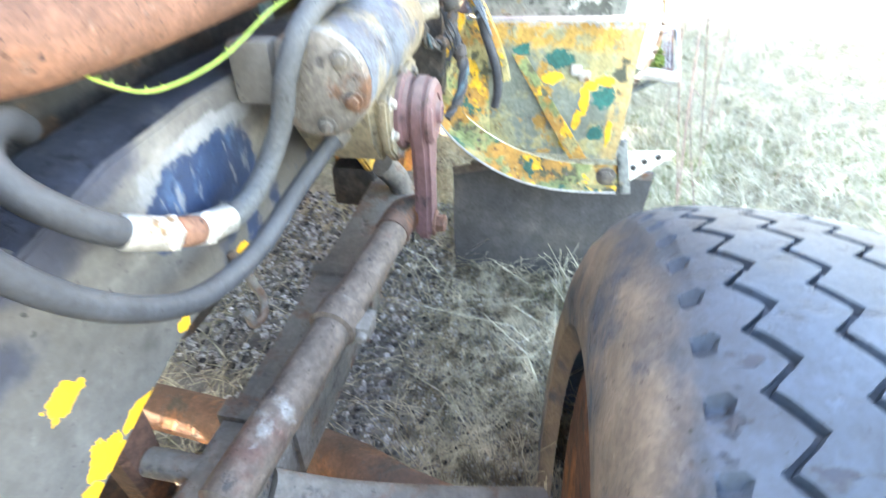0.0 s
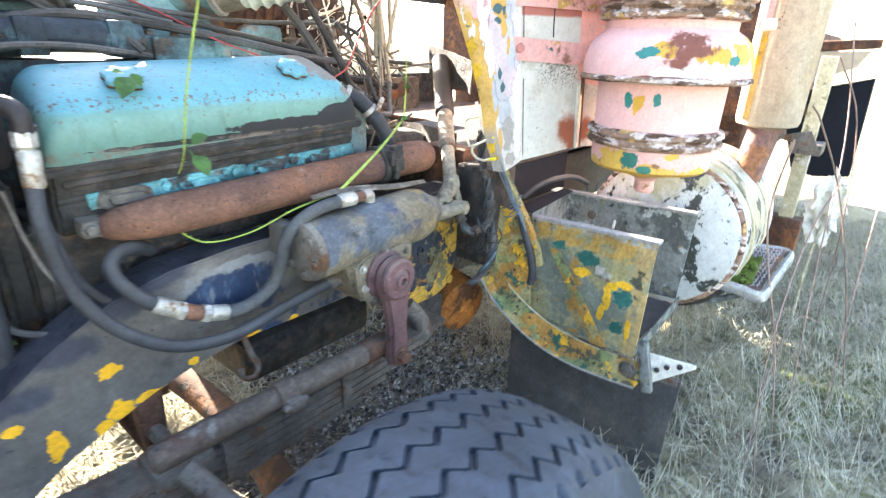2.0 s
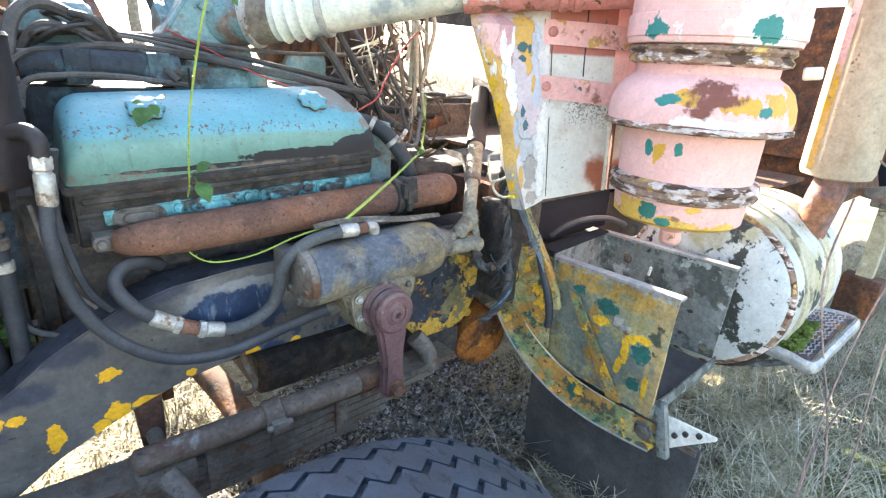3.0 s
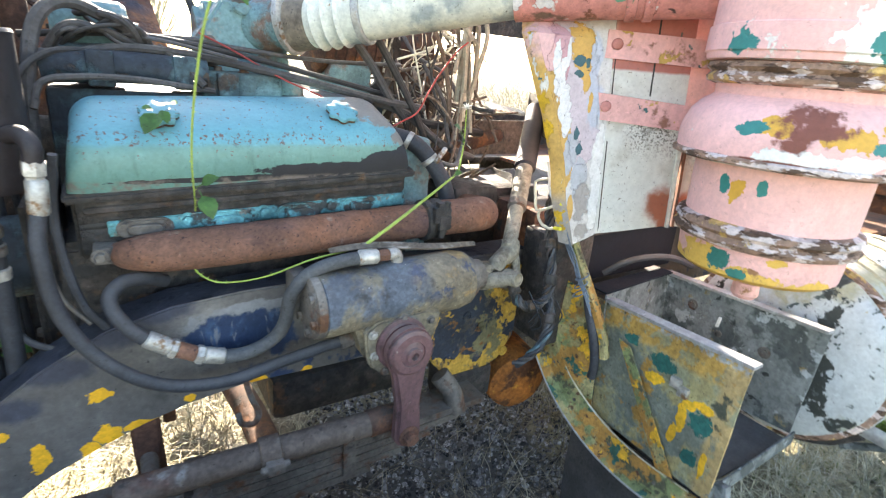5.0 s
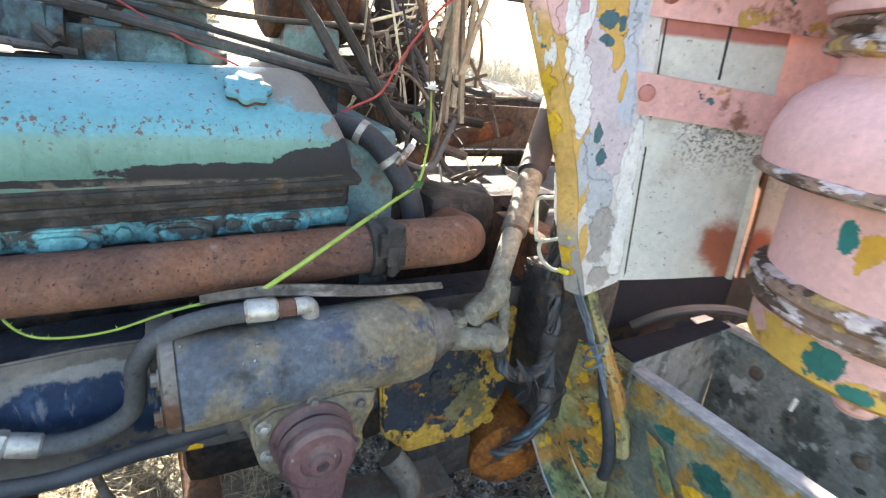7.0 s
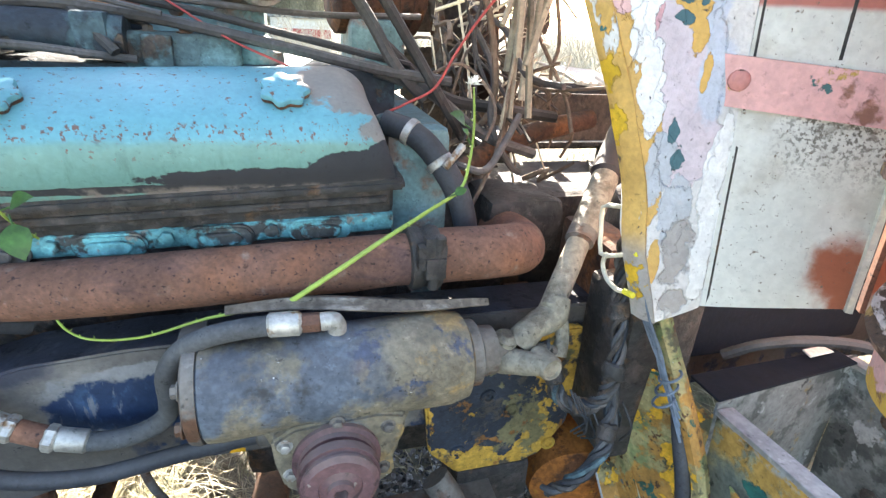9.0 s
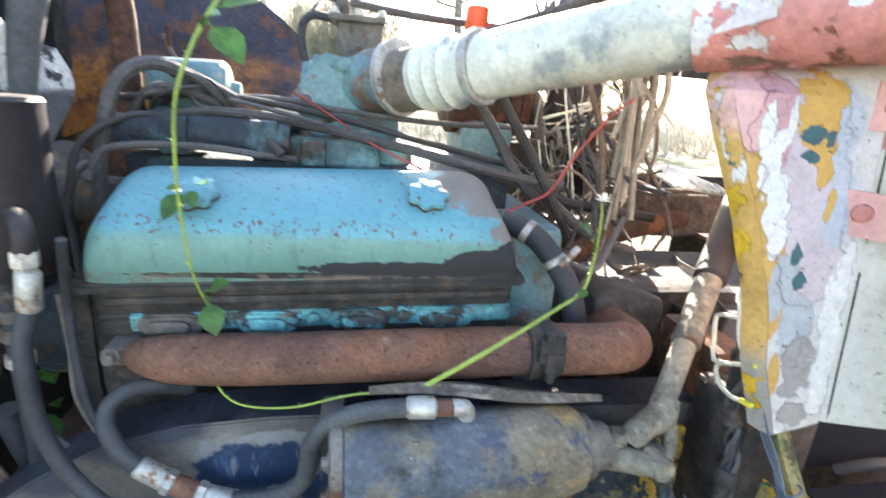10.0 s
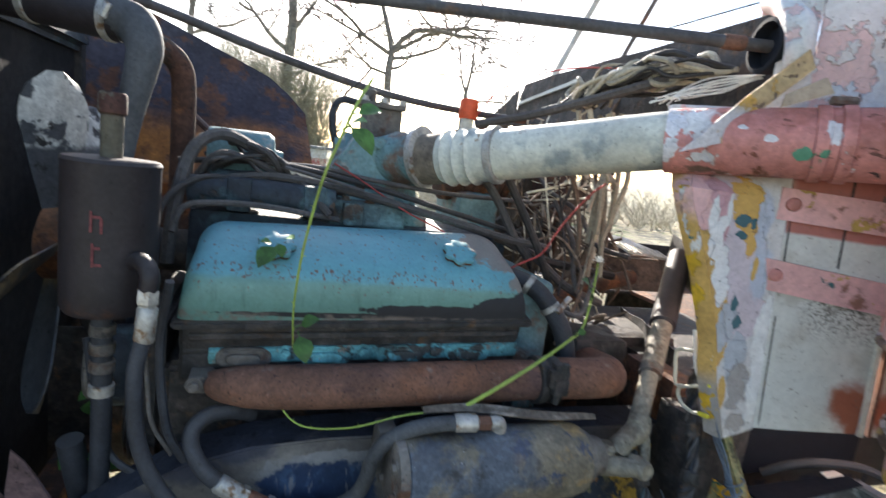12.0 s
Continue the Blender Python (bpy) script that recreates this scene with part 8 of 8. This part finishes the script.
m_blue_wire = surface("blue_grey_wire", (0.12, 0.15, 0.19), 0.6, grain=0.3, bump=0.2)
for k in range(5):
    d = 0.004 * k
    pts = [(1.272, 0.385 - d, 0.96), (1.285, 0.372 - d, 0.91), (1.300 + 0.003 * (k % 2), 0.358 - d, 0.87), (1.318, 0.335 + 0.006 * (k % 3), 0.825), (1.335, 0.318 - d, 0.785 - 0.01 * k)]
    cable("tie_wire", pts, 0.0019, m_blue_wire, "blue-grey tie wire wound round the strut", "wire", "tie wires", 5, 6)
for k in range(3):
    ring = [Vector((1.322 + 0.02 * math.cos(a) * 0.8, 0.335 + 0.020 * math.cos(a + 1), 0.83 - 0.02 * k + 0.012 * math.sin(a))) for a in (2 * math.pi * j / 10 for j in range(11))]
    cable("tie_wire", ring, 0.0018, m_blue_wire, "blue-grey tie wire wound round the strut", "wire", "tie wires", 2, 6)
har = thing("wiring_harness", "greasy taped wiring harness beside the frame", "wiring harness", (1.27, 0.42, 0.8))
for k, bm in enumerate(twisted([(1.285, 0.43, 1.0), (1.285, 0.425, 0.93), (1.278, 0.40, 0.87), (1.268, 0.378, 0.815), (1.258, 0.376, 0.775), (1.235, 0.388, 0.750), (1.21, 0.410, 0.755), (1.203, 0.43, 0.79), (1.198, 0.455, 0.82)], 7, 0.0036, 0.0085, 4.5)):
    part("wire", bm, (m_head, m_hose, m_head, m_cable, m_blue_grime, m_head, m_hose_grey)[k], har)
for k, bm in enumerate(twisted([(1.272, 0.392, 0.81), (1.268, 0.365, 0.745), (1.250, 0.348, 0.70), (1.218, 0.352, 0.65), (1.19, 0.37, 0.615)], 5, 0.0045, 0.0075, 2.0)):
    part("branch_wire", bm, (m_hose, m_flap, m_head, m_hose, m_blue_grime)[k], har)
for at, d, r in (((1.268, 0.378, 0.815), (0.2, 0.3, 1), 0.016), ((1.281, 0.410, 0.890), (0.1, 0.4, 1), 0.014), ((1.235, 0.388, 0.750), (1, -0.5, 0.1), 0.0145), ((1.205, 0.425, 0.782), (0.2, -0.5, -1), 0.014), ((1.262, 0.358, 0.728), (0.25, 0.35, 1), 0.0145)):
    part("tape_wrap", dented(lathe([(r * 0.8, -0.013), (r, -0.009), (r * 0.95, 0.0), (r, 0.008), (r * 0.8, 0.012)], at, d, 14), 0.002, 90), m_head, har)
for k in range(9):
    a0 = Vector((1.20 + 0.011 * k, 0.37 + 0.006 * (k % 4), 0.80 - 0.012 * (k % 5)))
    part("loose_wire", tube([a0, a0 + Vector((0.012, -0.012, -0.03)), a0 + Vector((0.03 - 0.006 * (k % 3), -0.008, -0.05 - 0.006 * (k % 4))), a0 + Vector((0.02, 0.01, -0.085))], 0.0016, 6, 4), m_hose if k % 3 else m_blue_grime, har)
cable("door_cable", [(1.50, 0.42, 0.780), (1.53, 0.39, 0.815), (1.58, 0.36, 0.835), (1.66, 0.34, 0.83), (1.74, 0.33, 0.80)], 0.0085, m_hose, "black cable along the battery box ledge", "cable")
# small lines near the canister
for pts, r, m in (([(0.385, 0.56, 1.08), (0.372, 0.58, 0.98), (0.378, 0.57, 0.90), (0.395, 0.555, 0.83), (0.43, 0.54, 0.78)], 0.007, m_hose),
                  ([(0.34, 0.62, 0.98), (0.35, 0.61, 0.90), (0.365, 0.58, 0.84), (0.40, 0.55, 0.80)], 0.0036, m_iron),
                  ([(0.25, 0.66, 0.95), (0.27, 0.64, 0.84), (0.30, 0.62, 0.76), (0.36, 0.58, 0.74)], 0.006, m_hose)):
    cable("oil_line", pts, r, m, "thin oil line running down beside the canister", "oil line", "oil lines")

# ---------- dark structure seen through the firewall opening ----------
well = thing("engine_tunnel", "rusted and shade-dark tunnel sheet behind the engine with torn gaps", "engine tunnel", (1.45, 0.9, 0.9))
# sun reaches these sheets, so their shade is put into the near-black colour
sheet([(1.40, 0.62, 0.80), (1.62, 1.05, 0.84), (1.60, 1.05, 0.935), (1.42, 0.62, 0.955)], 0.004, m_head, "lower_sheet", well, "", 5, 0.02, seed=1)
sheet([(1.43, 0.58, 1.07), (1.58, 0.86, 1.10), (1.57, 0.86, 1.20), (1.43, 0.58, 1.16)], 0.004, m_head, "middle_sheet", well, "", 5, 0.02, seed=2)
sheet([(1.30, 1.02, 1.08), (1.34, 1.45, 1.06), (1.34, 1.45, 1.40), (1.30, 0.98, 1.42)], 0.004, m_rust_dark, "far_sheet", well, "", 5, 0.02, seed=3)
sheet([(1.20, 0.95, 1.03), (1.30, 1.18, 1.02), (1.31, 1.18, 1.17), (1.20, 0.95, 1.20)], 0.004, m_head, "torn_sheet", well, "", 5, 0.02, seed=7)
bm = bmesh.new()
grid = [[bm.verts.new((0.98 + 0.56 * a / 14, 1.27 + 0.02 * noise.noise(Vector((a * 0.7, b * 0.6, 2.0))), 0.98 + 0.47 * b / 12)) for b in range(13)] for a in range(15)]
tear = random.Random(40)
for a in range(14):
    for b in range(12):
        gap = math.hypot(0.98 + 0.04 * (a + 0.5) - 1.435, 0.98 + 0.039 * (b + 0.5) - 1.32) < 0.058
        if not gap and a > 1 and noise.noise(Vector((a * 0.55, b * 0.5, 7.0))) < 0.20 and tear.random() > 0.05:
            bm.faces.new((grid[a][b], grid[a + 1][b], grid[a + 1][b + 1], grid[a][b + 1]))
for v in [v for v in bm.verts if not v.link_faces]:
    bm.verts.remove(v)
for v in bm.verts:
    v.co += Vector((tear.uniform(-0.012, 0.012), 0, tear.uniform(-0.012, 0.012)))
thicken(bm, 0.004)
# made-up dark panel that covers the sunlit ground past the fan
part("splash_panel", block((-0.25, 1.28, 0.30), (0.40, 1.29, 0.74), 0.003), m_head, well, "dark panel added low behind the fan to hide sunlit ground")
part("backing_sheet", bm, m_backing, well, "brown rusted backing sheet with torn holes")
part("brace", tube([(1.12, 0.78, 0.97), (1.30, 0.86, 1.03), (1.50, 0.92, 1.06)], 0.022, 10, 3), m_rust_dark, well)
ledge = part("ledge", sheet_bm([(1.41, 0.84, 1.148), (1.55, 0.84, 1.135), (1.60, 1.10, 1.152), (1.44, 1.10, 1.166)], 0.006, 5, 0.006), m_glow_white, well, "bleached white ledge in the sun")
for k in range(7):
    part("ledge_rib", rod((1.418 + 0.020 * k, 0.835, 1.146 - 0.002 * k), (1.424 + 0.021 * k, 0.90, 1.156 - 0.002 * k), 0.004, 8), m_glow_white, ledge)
# added sheet in the sun's way to the ground by the mudflap
part("tunnel_side", block((1.45, 1.00, 0.22), (2.30, 1.012, 0.865), 0.003), m_head, well, "dark sheet added below the cab floor")
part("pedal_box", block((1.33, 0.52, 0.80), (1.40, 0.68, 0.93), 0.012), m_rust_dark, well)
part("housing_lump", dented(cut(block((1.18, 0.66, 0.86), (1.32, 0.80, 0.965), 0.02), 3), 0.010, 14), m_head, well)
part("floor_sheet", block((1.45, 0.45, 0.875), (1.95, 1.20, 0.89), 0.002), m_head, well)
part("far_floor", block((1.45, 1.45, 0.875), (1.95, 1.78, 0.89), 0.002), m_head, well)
part("rear_floor", block((1.95, 0.15, 0.875), (2.70, 1.78, 0.89), 0.002), m_rust_dark, well)


# dry brown stems and bleached straw caught between engine and cab
part("low_sheet", dented(cut(block((1.46, 1.275, 0.935), (1.95, 1.283, 1.068), 0.0), 3), 0.006, 9), m_backing, well, "brown rusted lower sheet")
rs = random.Random(88)
for name, mat, count, label in (("dry_stems", m_stem_brown, 46, "brown dry stems tangled behind the engine"), ("bleached_straw", m_bleached, 70, "bleached dry straw caught behind the engine")):
    bm = bmesh.new()
    for k in range(count):
        a = Vector((rs.uniform(1.12, 1.42), rs.uniform(0.80, 1.15), rs.uniform(0.86, 1.40)))
        d = Vector((rs.gauss(0.2, 0.6), rs.gauss(0, 0.35), rs.gauss(0.2, 0.7))).normalized() * rs.uniform(0.10, 0.30)
        pts = [a, a + d * 0.35 + Vector((rs.gauss(0, 0.02), rs.gauss(0, 0.02), rs.gauss(0, 0.02))), a + d * 0.7 + Vector((rs.gauss(0, 0.03), rs.gauss(0, 0.02), rs.gauss(0, 0.03))), a + d]
        if max(p.x for p in pts) > 1.46 or min(p.x for p in pts) < 1.10:
            continue
        path = spline(pts, 3)
        r = rs.choice((0.002, 0.003, 0.004, 0.006)) if mat is m_stem_brown else rs.choice((0.0015, 0.002, 0.0035))
        sweep(bm, path, [r * (1 - 0.5 * s / len(path)) for s in range(len(path))], 5, False)
    tagged(finish(name, bm, mat), label, "dry stems", kind="stuff")


# ---------- vines and leaves ----------
def leaf_mesh(at, out, up_dir, size, fold=0.25):
    out, up_dir = Vector(out).normalized(), Vector(up_dir).normalized()
    side = out.cross(up_dir).normalized()
    up_dir = side.cross(out)
    bm = bmesh.new()
    spine = [bm.verts.new(Vector(at) + out * size * f + up_dir * size * 0.12 * math.sin(3 * f)) for f in (0, 0.25, 0.5, 0.75, 1.0)]
    for sgn in (1, -1):
        edge = []
        for f, w in ((0.06, 0.14), (0.25, 0.34), (0.5, 0.36), (0.75, 0.22)):
            edge.append(bm.verts.new(Vector(at) + out * size * (f + 0.03) + side * sgn * size * w + up_dir * size * (fold * w + 0.12 * math.sin(3 * f))))
        order = [(spine[0], spine[1], edge[1], edge[0]), (spine[1], spine[2], edge[2], edge[1]), (spine[2], spine[3], edge[3], edge[2])]
        for f in order:
            bm.faces.new(f if sgn > 0 else f[::-1])
        bm.faces.new((spine[3], spine[4], edge[3]) if sgn > 0 else (spine[3], edge[3], spine[4]))
    return bm


def vine(points, r0, r1, leaves, label, name="bramble_vine"):
    v = thing(name, label, "vine", points[0])
    path = spline(points, 6)
    radii = [0.68 * (r0 + (r1 - r0) * i / (len(path) - 1)) for i in range(len(path))]
    part("stem", sweep(bmesh.new(), path, radii, 8), m_vine, v)
    lr = random.Random(len(points) * 7 + int(1000 * r0))
    bm = bmesh.new()
    for i in range(3, len(path) - 1, 2):
        d = Vector((lr.uniform(-1, 1), lr.uniform(-1, 1), lr.uniform(-0.4, 1))).normalized()
        lathe([(0.0011, 0), (0.0001, 0.005)], path[i] + d * radii[i] * 0.8, d, 4, bm)
    tagged(part("thorns", bm, m_vine, v), kind="stuff")
    for at, out, size in leaves:
        bm = tube([at, Vector(at) + Vector(out).normalized() * 0.012], 0.0012, 5, 1)
        merge(bm, leaf_mesh(Vector(at) + Vector(out).normalized() * 0.010, out, (0, -0.6, 0.8), size))
        part("leaf", bm, m_leaf, v)
    return v


vine([(0.64, 0.47, 1.41), (0.618, 0.44, 1.37), (0.597, 0.41, 1.32), (0.580, 0.405, 1.268), (0.568, 0.43, 1.19), (0.563, 0.456, 1.129), (0.562, 0.48, 1.07), (0.566, 0.51, 1.02), (0.570, 0.55, 0.982)], 0.0032, 0.0020,
     [((0.605, 0.425, 1.345), (0.7, -0.2, -0.8), 0.045), ((0.61, 0.43, 1.355), (0.9, 0.2, 0.2), 0.035), ((0.572, 0.50, 1.03), (0.3, -0.5, -0.9), 0.042), ((0.567, 0.50, 1.035), (0.9, -0.2, 0.4), 0.030), ((0.60, 0.42, 1.335), (0.5, -0.5, 0.2), 0.03)], "long light-green bramble stem hanging before the valve cover")
vine([(0.848, 0.463, 0.917), (0.90, 0.455, 0.955), (0.96, 0.455, 0.995), (1.02, 0.475, 1.022), (1.068, 0.498, 1.042), (1.080, 0.503, 1.075), (1.083, 0.503, 1.12), (1.076, 0.495, 1.17)], 0.0052, 0.0018,
     [((1.078, 0.50, 1.12), (-0.8, -0.2, 0.5), 0.028), ((1.08, 0.50, 1.10), (-0.6, -0.5, 0.7), 0.022), ((1.05, 0.49, 1.035), (0.9, 0.1, 0.3), 0.018)], "yellow-green thorny bramble shoot leaning across the exhaust pipe")
vine([(0.56, 0.575, 0.885), (0.566, 0.55, 0.868), (0.60, 0.53, 0.852), (0.67, 0.505, 0.862), (0.75, 0.485, 0.892), (0.82, 0.470, 0.908), (0.85, 0.463, 0.917)], 0.0022, 0.0030, [], "thin green bramble runner below the exhaust pipe")
fl = thing("seed_head", "small white fluffy seed head on a bramble tip", "seed head", (1.075, 0.494, 1.175))
bm = bmesh.new()
for k in range(26):
    d = Vector((rng.gauss(0, 1), rng.gauss(0, 1), abs(rng.gauss(0.6, 0.6)))).normalized()
    lathe([(0.0016, 0), (0.0004, 0.011)], (1.075, 0.494, 1.174), d, 4, bm)
part("fluff", bm, m_glow_white, fl)
for at, out, size in (((0.530, 0.580, 1.140), (-0.55, -0.5, -0.75), 0.044), ((0.545, 0.592, 1.152), (0.5, -0.7, 0.15), 0.026), ((0.535, 0.585, 1.145), (0.25, -0.5, -0.7), 0.026), ((0.525, 0.585, 1.145), (-0.9, -0.3, 0.1), 0.020)):
    tagged(finish("bramble_leaf", leaf_mesh(at, out, (0, -0.5, 0.8), size), m_leaf), "green bramble leaf lying on the valve cover", "leaf", "cover leaves")
for k in range(9):
    at = (0.20 + 0.10 * rng.random(), 0.66 + 0.14 * rng.random(), 0.70 + 0.10 * rng.random())
    tagged(finish("bramble_leaf", leaf_mesh(at, (rng.uniform(-1, 1), -0.6, rng.uniform(-0.5, 0.5)), (0, -0.4, 0.9), rng.uniform(0.03, 0.055)), m_leaf), "green bramble leaf growing up beside the radiator", "leaf", "low leaves")
m_bramble = surface("dead_bramble", (0.24, 0.17, 0.145), 0.7, grain=0.4, bump=0.3, random=0.4)
for pts, r in (
    ([(1.90, -0.34, 0.02), (1.93, -0.27, 0.35), (1.88, -0.20, 0.62), (1.84, -0.17, 0.80), (1.78, -0.19, 1.0)], 0.0035),
    ([(1.72, -0.30, 0.0), (1.80, -0.27, 0.30), (1.90, -0.26, 0.55), (2.02, -0.27, 0.74), (2.2, -0.30, 0.85)], 0.003),
    ([(2.3, -0.50, 0.0), (2.28, -0.40, 0.45), (2.18, -0.30, 0.80), (2.0, -0.22, 1.02), (1.86, -0.2, 1.08)], 0.0035),
    ([(2.5, -0.35, 0.0), (2.45, -0.33, 0.6), (2.38, -0.28, 1.0), (2.2, -0.2, 1.2)], 0.003),
    ([(1.60, -0.35, 0.01), (1.66, -0.30, 0.22), (1.80, -0.28, 0.36), (1.98, -0.3, 0.45), (2.1, -0.36, 0.40)], 0.0025),
    ([(2.15, -0.45, 0.0), (2.15, -0.42, 0.4), (2.22, -0.40, 0.8), (2.35, -0.38, 1.1)], 0.003),
    ([(1.95, -0.36, 0.0), (2.05, -0.33, 0.3), (2.10, -0.30, 0.62), (2.26, -0.27, 0.95), (2.36, -0.2, 1.3)], 0.003),
):
    cable("dead_bramble", pts, r * 0.75, m_bramble, "thin dead reddish bramble cane by the fuel tank", "bramble", "dead brambles", 5, 6)
for k in range(7):
    x, y = rng.uniform(2.4, 3.6), rng.uniform(-0.95, -0.25)
    h = rng.uniform(0.25, 0.7)
    lean = (rng.uniform(-0.15, 0.15), rng.uniform(-0.15, 0.15))
    cable("dry_stalk", [(x, y, 0), (x + lean[0] * 0.3, y + lean[1] * 0.3, h * 0.5), (x + lean[0], y + lean[1], h)], 0.0010, m_straw, "tall dry weed stalk standing in the grass", "weed", "dry stalks", 3, 5)


# ---------- distant trees ----------
def bare_tree(x, y, bole, girth, seed, label, limbs, thin=0.022, twig_levels=5):
    """A bole with given main limbs (height share, direction, length, girth share), each forking into twigs."""
    rg = random.Random(seed)
    t = thing("bare_tree", label, "tree", (x, y, 0))
    wood, twigs = bmesh.new(), bmesh.new()

    def grow(p, d, length, r, level):
        n = 6
        path, rad = [p.copy()], [r]
        sag = rg.uniform(-0.06, 0.10)
        for i in range(n):
            d = (d + Vector((rg.gauss(0, 0.17), rg.gauss(0, 0.17), rg.gauss(sag, 0.15)))).normalized()
            p = p + d * length / n
            path.append(p.copy())
            rad.append(max(thin * 0.75, r * (1 - 0.60 * (i + 1) / n)))
        sweep(wood if level < 3 else twigs, path, rad, 7 if level < 2 else (5 if level < 3 else 3), False)
        if level >= twig_levels:
            return
        for _ in range(rg.choice((2, 3, 4)) if level > 1 else 6):
            i = rg.randint(2, n)
            side = Vector((rg.gauss(0, 1), rg.gauss(0, 0.8), rg.gauss(0.12, 0.6))).normalized()
            grow(path[i], (d * 0.7 + side * 0.8).normalized(), length * rg.uniform(0.38, 0.62), max(thin, rad[i] * rg.uniform(0.50, 0.75)), level + 1)

    bole_path = [Vector((x + 0.05 * math.sin(1.7 * k + seed), y, -0.2 + (bole + 0.2) * k / 8)) for k in range(9)]
    bole_rad = [girth * (1.25 if k == 0 else 1.0 - 0.045 * k) for k in range(9)]
    sweep(wood, bole_path, bole_rad, 12, True)
    for share, d, length, r in limbs:
        grow(bole_path[0].lerp(bole_path[8], share), Vector(d).normalized(), length, girth * r, 1)
    part("trunk", wood, m_wood, t, "grey bark trunk and limbs")
    part("crown", twigs, m_twig, t, "bare winter twigs")


bare_tree(6.2, 30.0, 7.0, 0.29, 31, "bare winter tree with spreading twisted limbs", [
    (0.99, (-0.35, 0.0, 1.0), 5.5, 0.60), (0.99, (0.30, 0.1, 1.0), 5.5, 0.62), (0.97, (-0.95, -0.1, 0.45), 5.6, 0.42),
    (0.99, (0.95, 0.1, 0.60), 6.5, 0.45), (0.94, (1.0, -0.2, 0.32), 5.6, 0.38), (0.86, (0.9, 0.3, 0.25), 4.2, 0.30), (0.82, (-0.8, 0.2, 0.10), 3.6, 0.30)], 0.026)
bare_tree(0.75, 30.0, 8.6, 0.36, 47, "bare winter tree with upright limbs and ivy", [
    (0.99, (-0.45, 0.0, 1.0), 5.5, 0.66), (0.99, (0.40, 0.1, 1.0), 5.5, 0.62), (0.80, (0.85, 0.0, 0.55), 4.5, 0.36), (0.70, (-0.9, 0.1, 0.5), 4.5, 0.36), (0.55, (0.9, 0.2, 0.4), 3.6, 0.26)], 0.022)
bare_tree(-4.5, 33.0, 8.0, 0.24, 12, "bare winter tree behind the scrub", [
    (0.99, (-0.3, 0.0, 1.0), 5.5, 0.60), (0.98, (0.5, 0.1, 1.0), 5.5, 0.62), (0.80, (0.9, 0.0, 0.5), 4.5, 0.40), (0.72, (-0.9, 0.1, 0.5), 4.5, 0.40)], 0.022)
bare_tree(13.0, 36.0, 6.4, 0.22, 77, "bare winter tree in the distance", [
    (0.99, (0.25, 0.0, 1.0), 4.0, 0.60), (0.98, (-0.5, 0.1, 0.9), 3.4, 0.5), (0.85, (0.9, 0.0, 0.5), 3.2, 0.40)], 0.026)


def scrub(name, label, count, area, height, seed, material, spread=0.5, thick=1.0):
    """Thickets of thin twigs in one mesh."""
    rg = random.Random(seed)
    bm = bmesh.new()
    for _ in range(count):
        x, y = rg.uniform(*area[0]), rg.uniform(*area[1])
        h = rg.uniform(*height)
        p = Vector((x, y, 0))
        for _ in range(7):
            d = Vector((rg.gauss(0, spread), rg.gauss(0, spread), 1)).normalized()
            a, b = p + d * h * 0.5 + Vector((rg.gauss(0, 0.1), rg.gauss(0, 0.1), 0)), p + d * h
            sweep(bm, [p, a, b], [0.012 * thick, 0.008 * thick, 0.003 * thick], 3, False)
            for _ in range(3):
                e = (d + Vector((rg.gauss(0, 0.7), rg.gauss(0, 0.7), rg.gauss(0.1, 0.4)))).normalized()
                s = p.lerp(b, rg.uniform(0.35, 0.95))
                sweep(bm, [s, s + e * h * 0.16, s + e * h * 0.3 + Vector((0, 0, 0.02))], [0.006 * thick, 0.004 * thick, 0.002 * thick], 3, False)
    return tagged(finish(name, bm, material, smooth=False), label, "scrub", kind="stuff")


m_scrub = surface("pale_dry_scrub", (0.48, 0.43, 0.33), 0.9, grain=0.4, fine=8, coarse=2, bump=0.2)
m_ivy = surface("pale_scrub", (0.27, 0.255, 0.18), 0.9, grain=0.5, fine=8, coarse=2, bump=0.2)
scrub("scrub", "pale tangled scrub and ivy round the trees", 230, ((-3.6, 2.6), (26.0, 31.0)), (1.5, 7.0), 5, m_ivy, 0.30, 2.0)
scrub("scrub", "low brown scrub along the far field edge", 420, ((-9.0, 16.0), (13.0, 19.0)), (0.5, 1.5), 6, m_scrub, 0.6)
shed = thing("far_shed", "small white shed with a red band far off", "shed", (1.3, 21.0, 0.0))
part("wall", block((0.3, 21.0, 0.0), (2.4, 22.5, 1.1), 0.02), m_wall, shed)
part("red_band", block((0.28, 20.98, 0.45), (2.42, 21.0, 0.75), 0.004), m_red, shed)
part("roof", block((0.1, 20.8, 1.1), (2.6, 22.7, 1.22), 0.02), m_galv, shed)
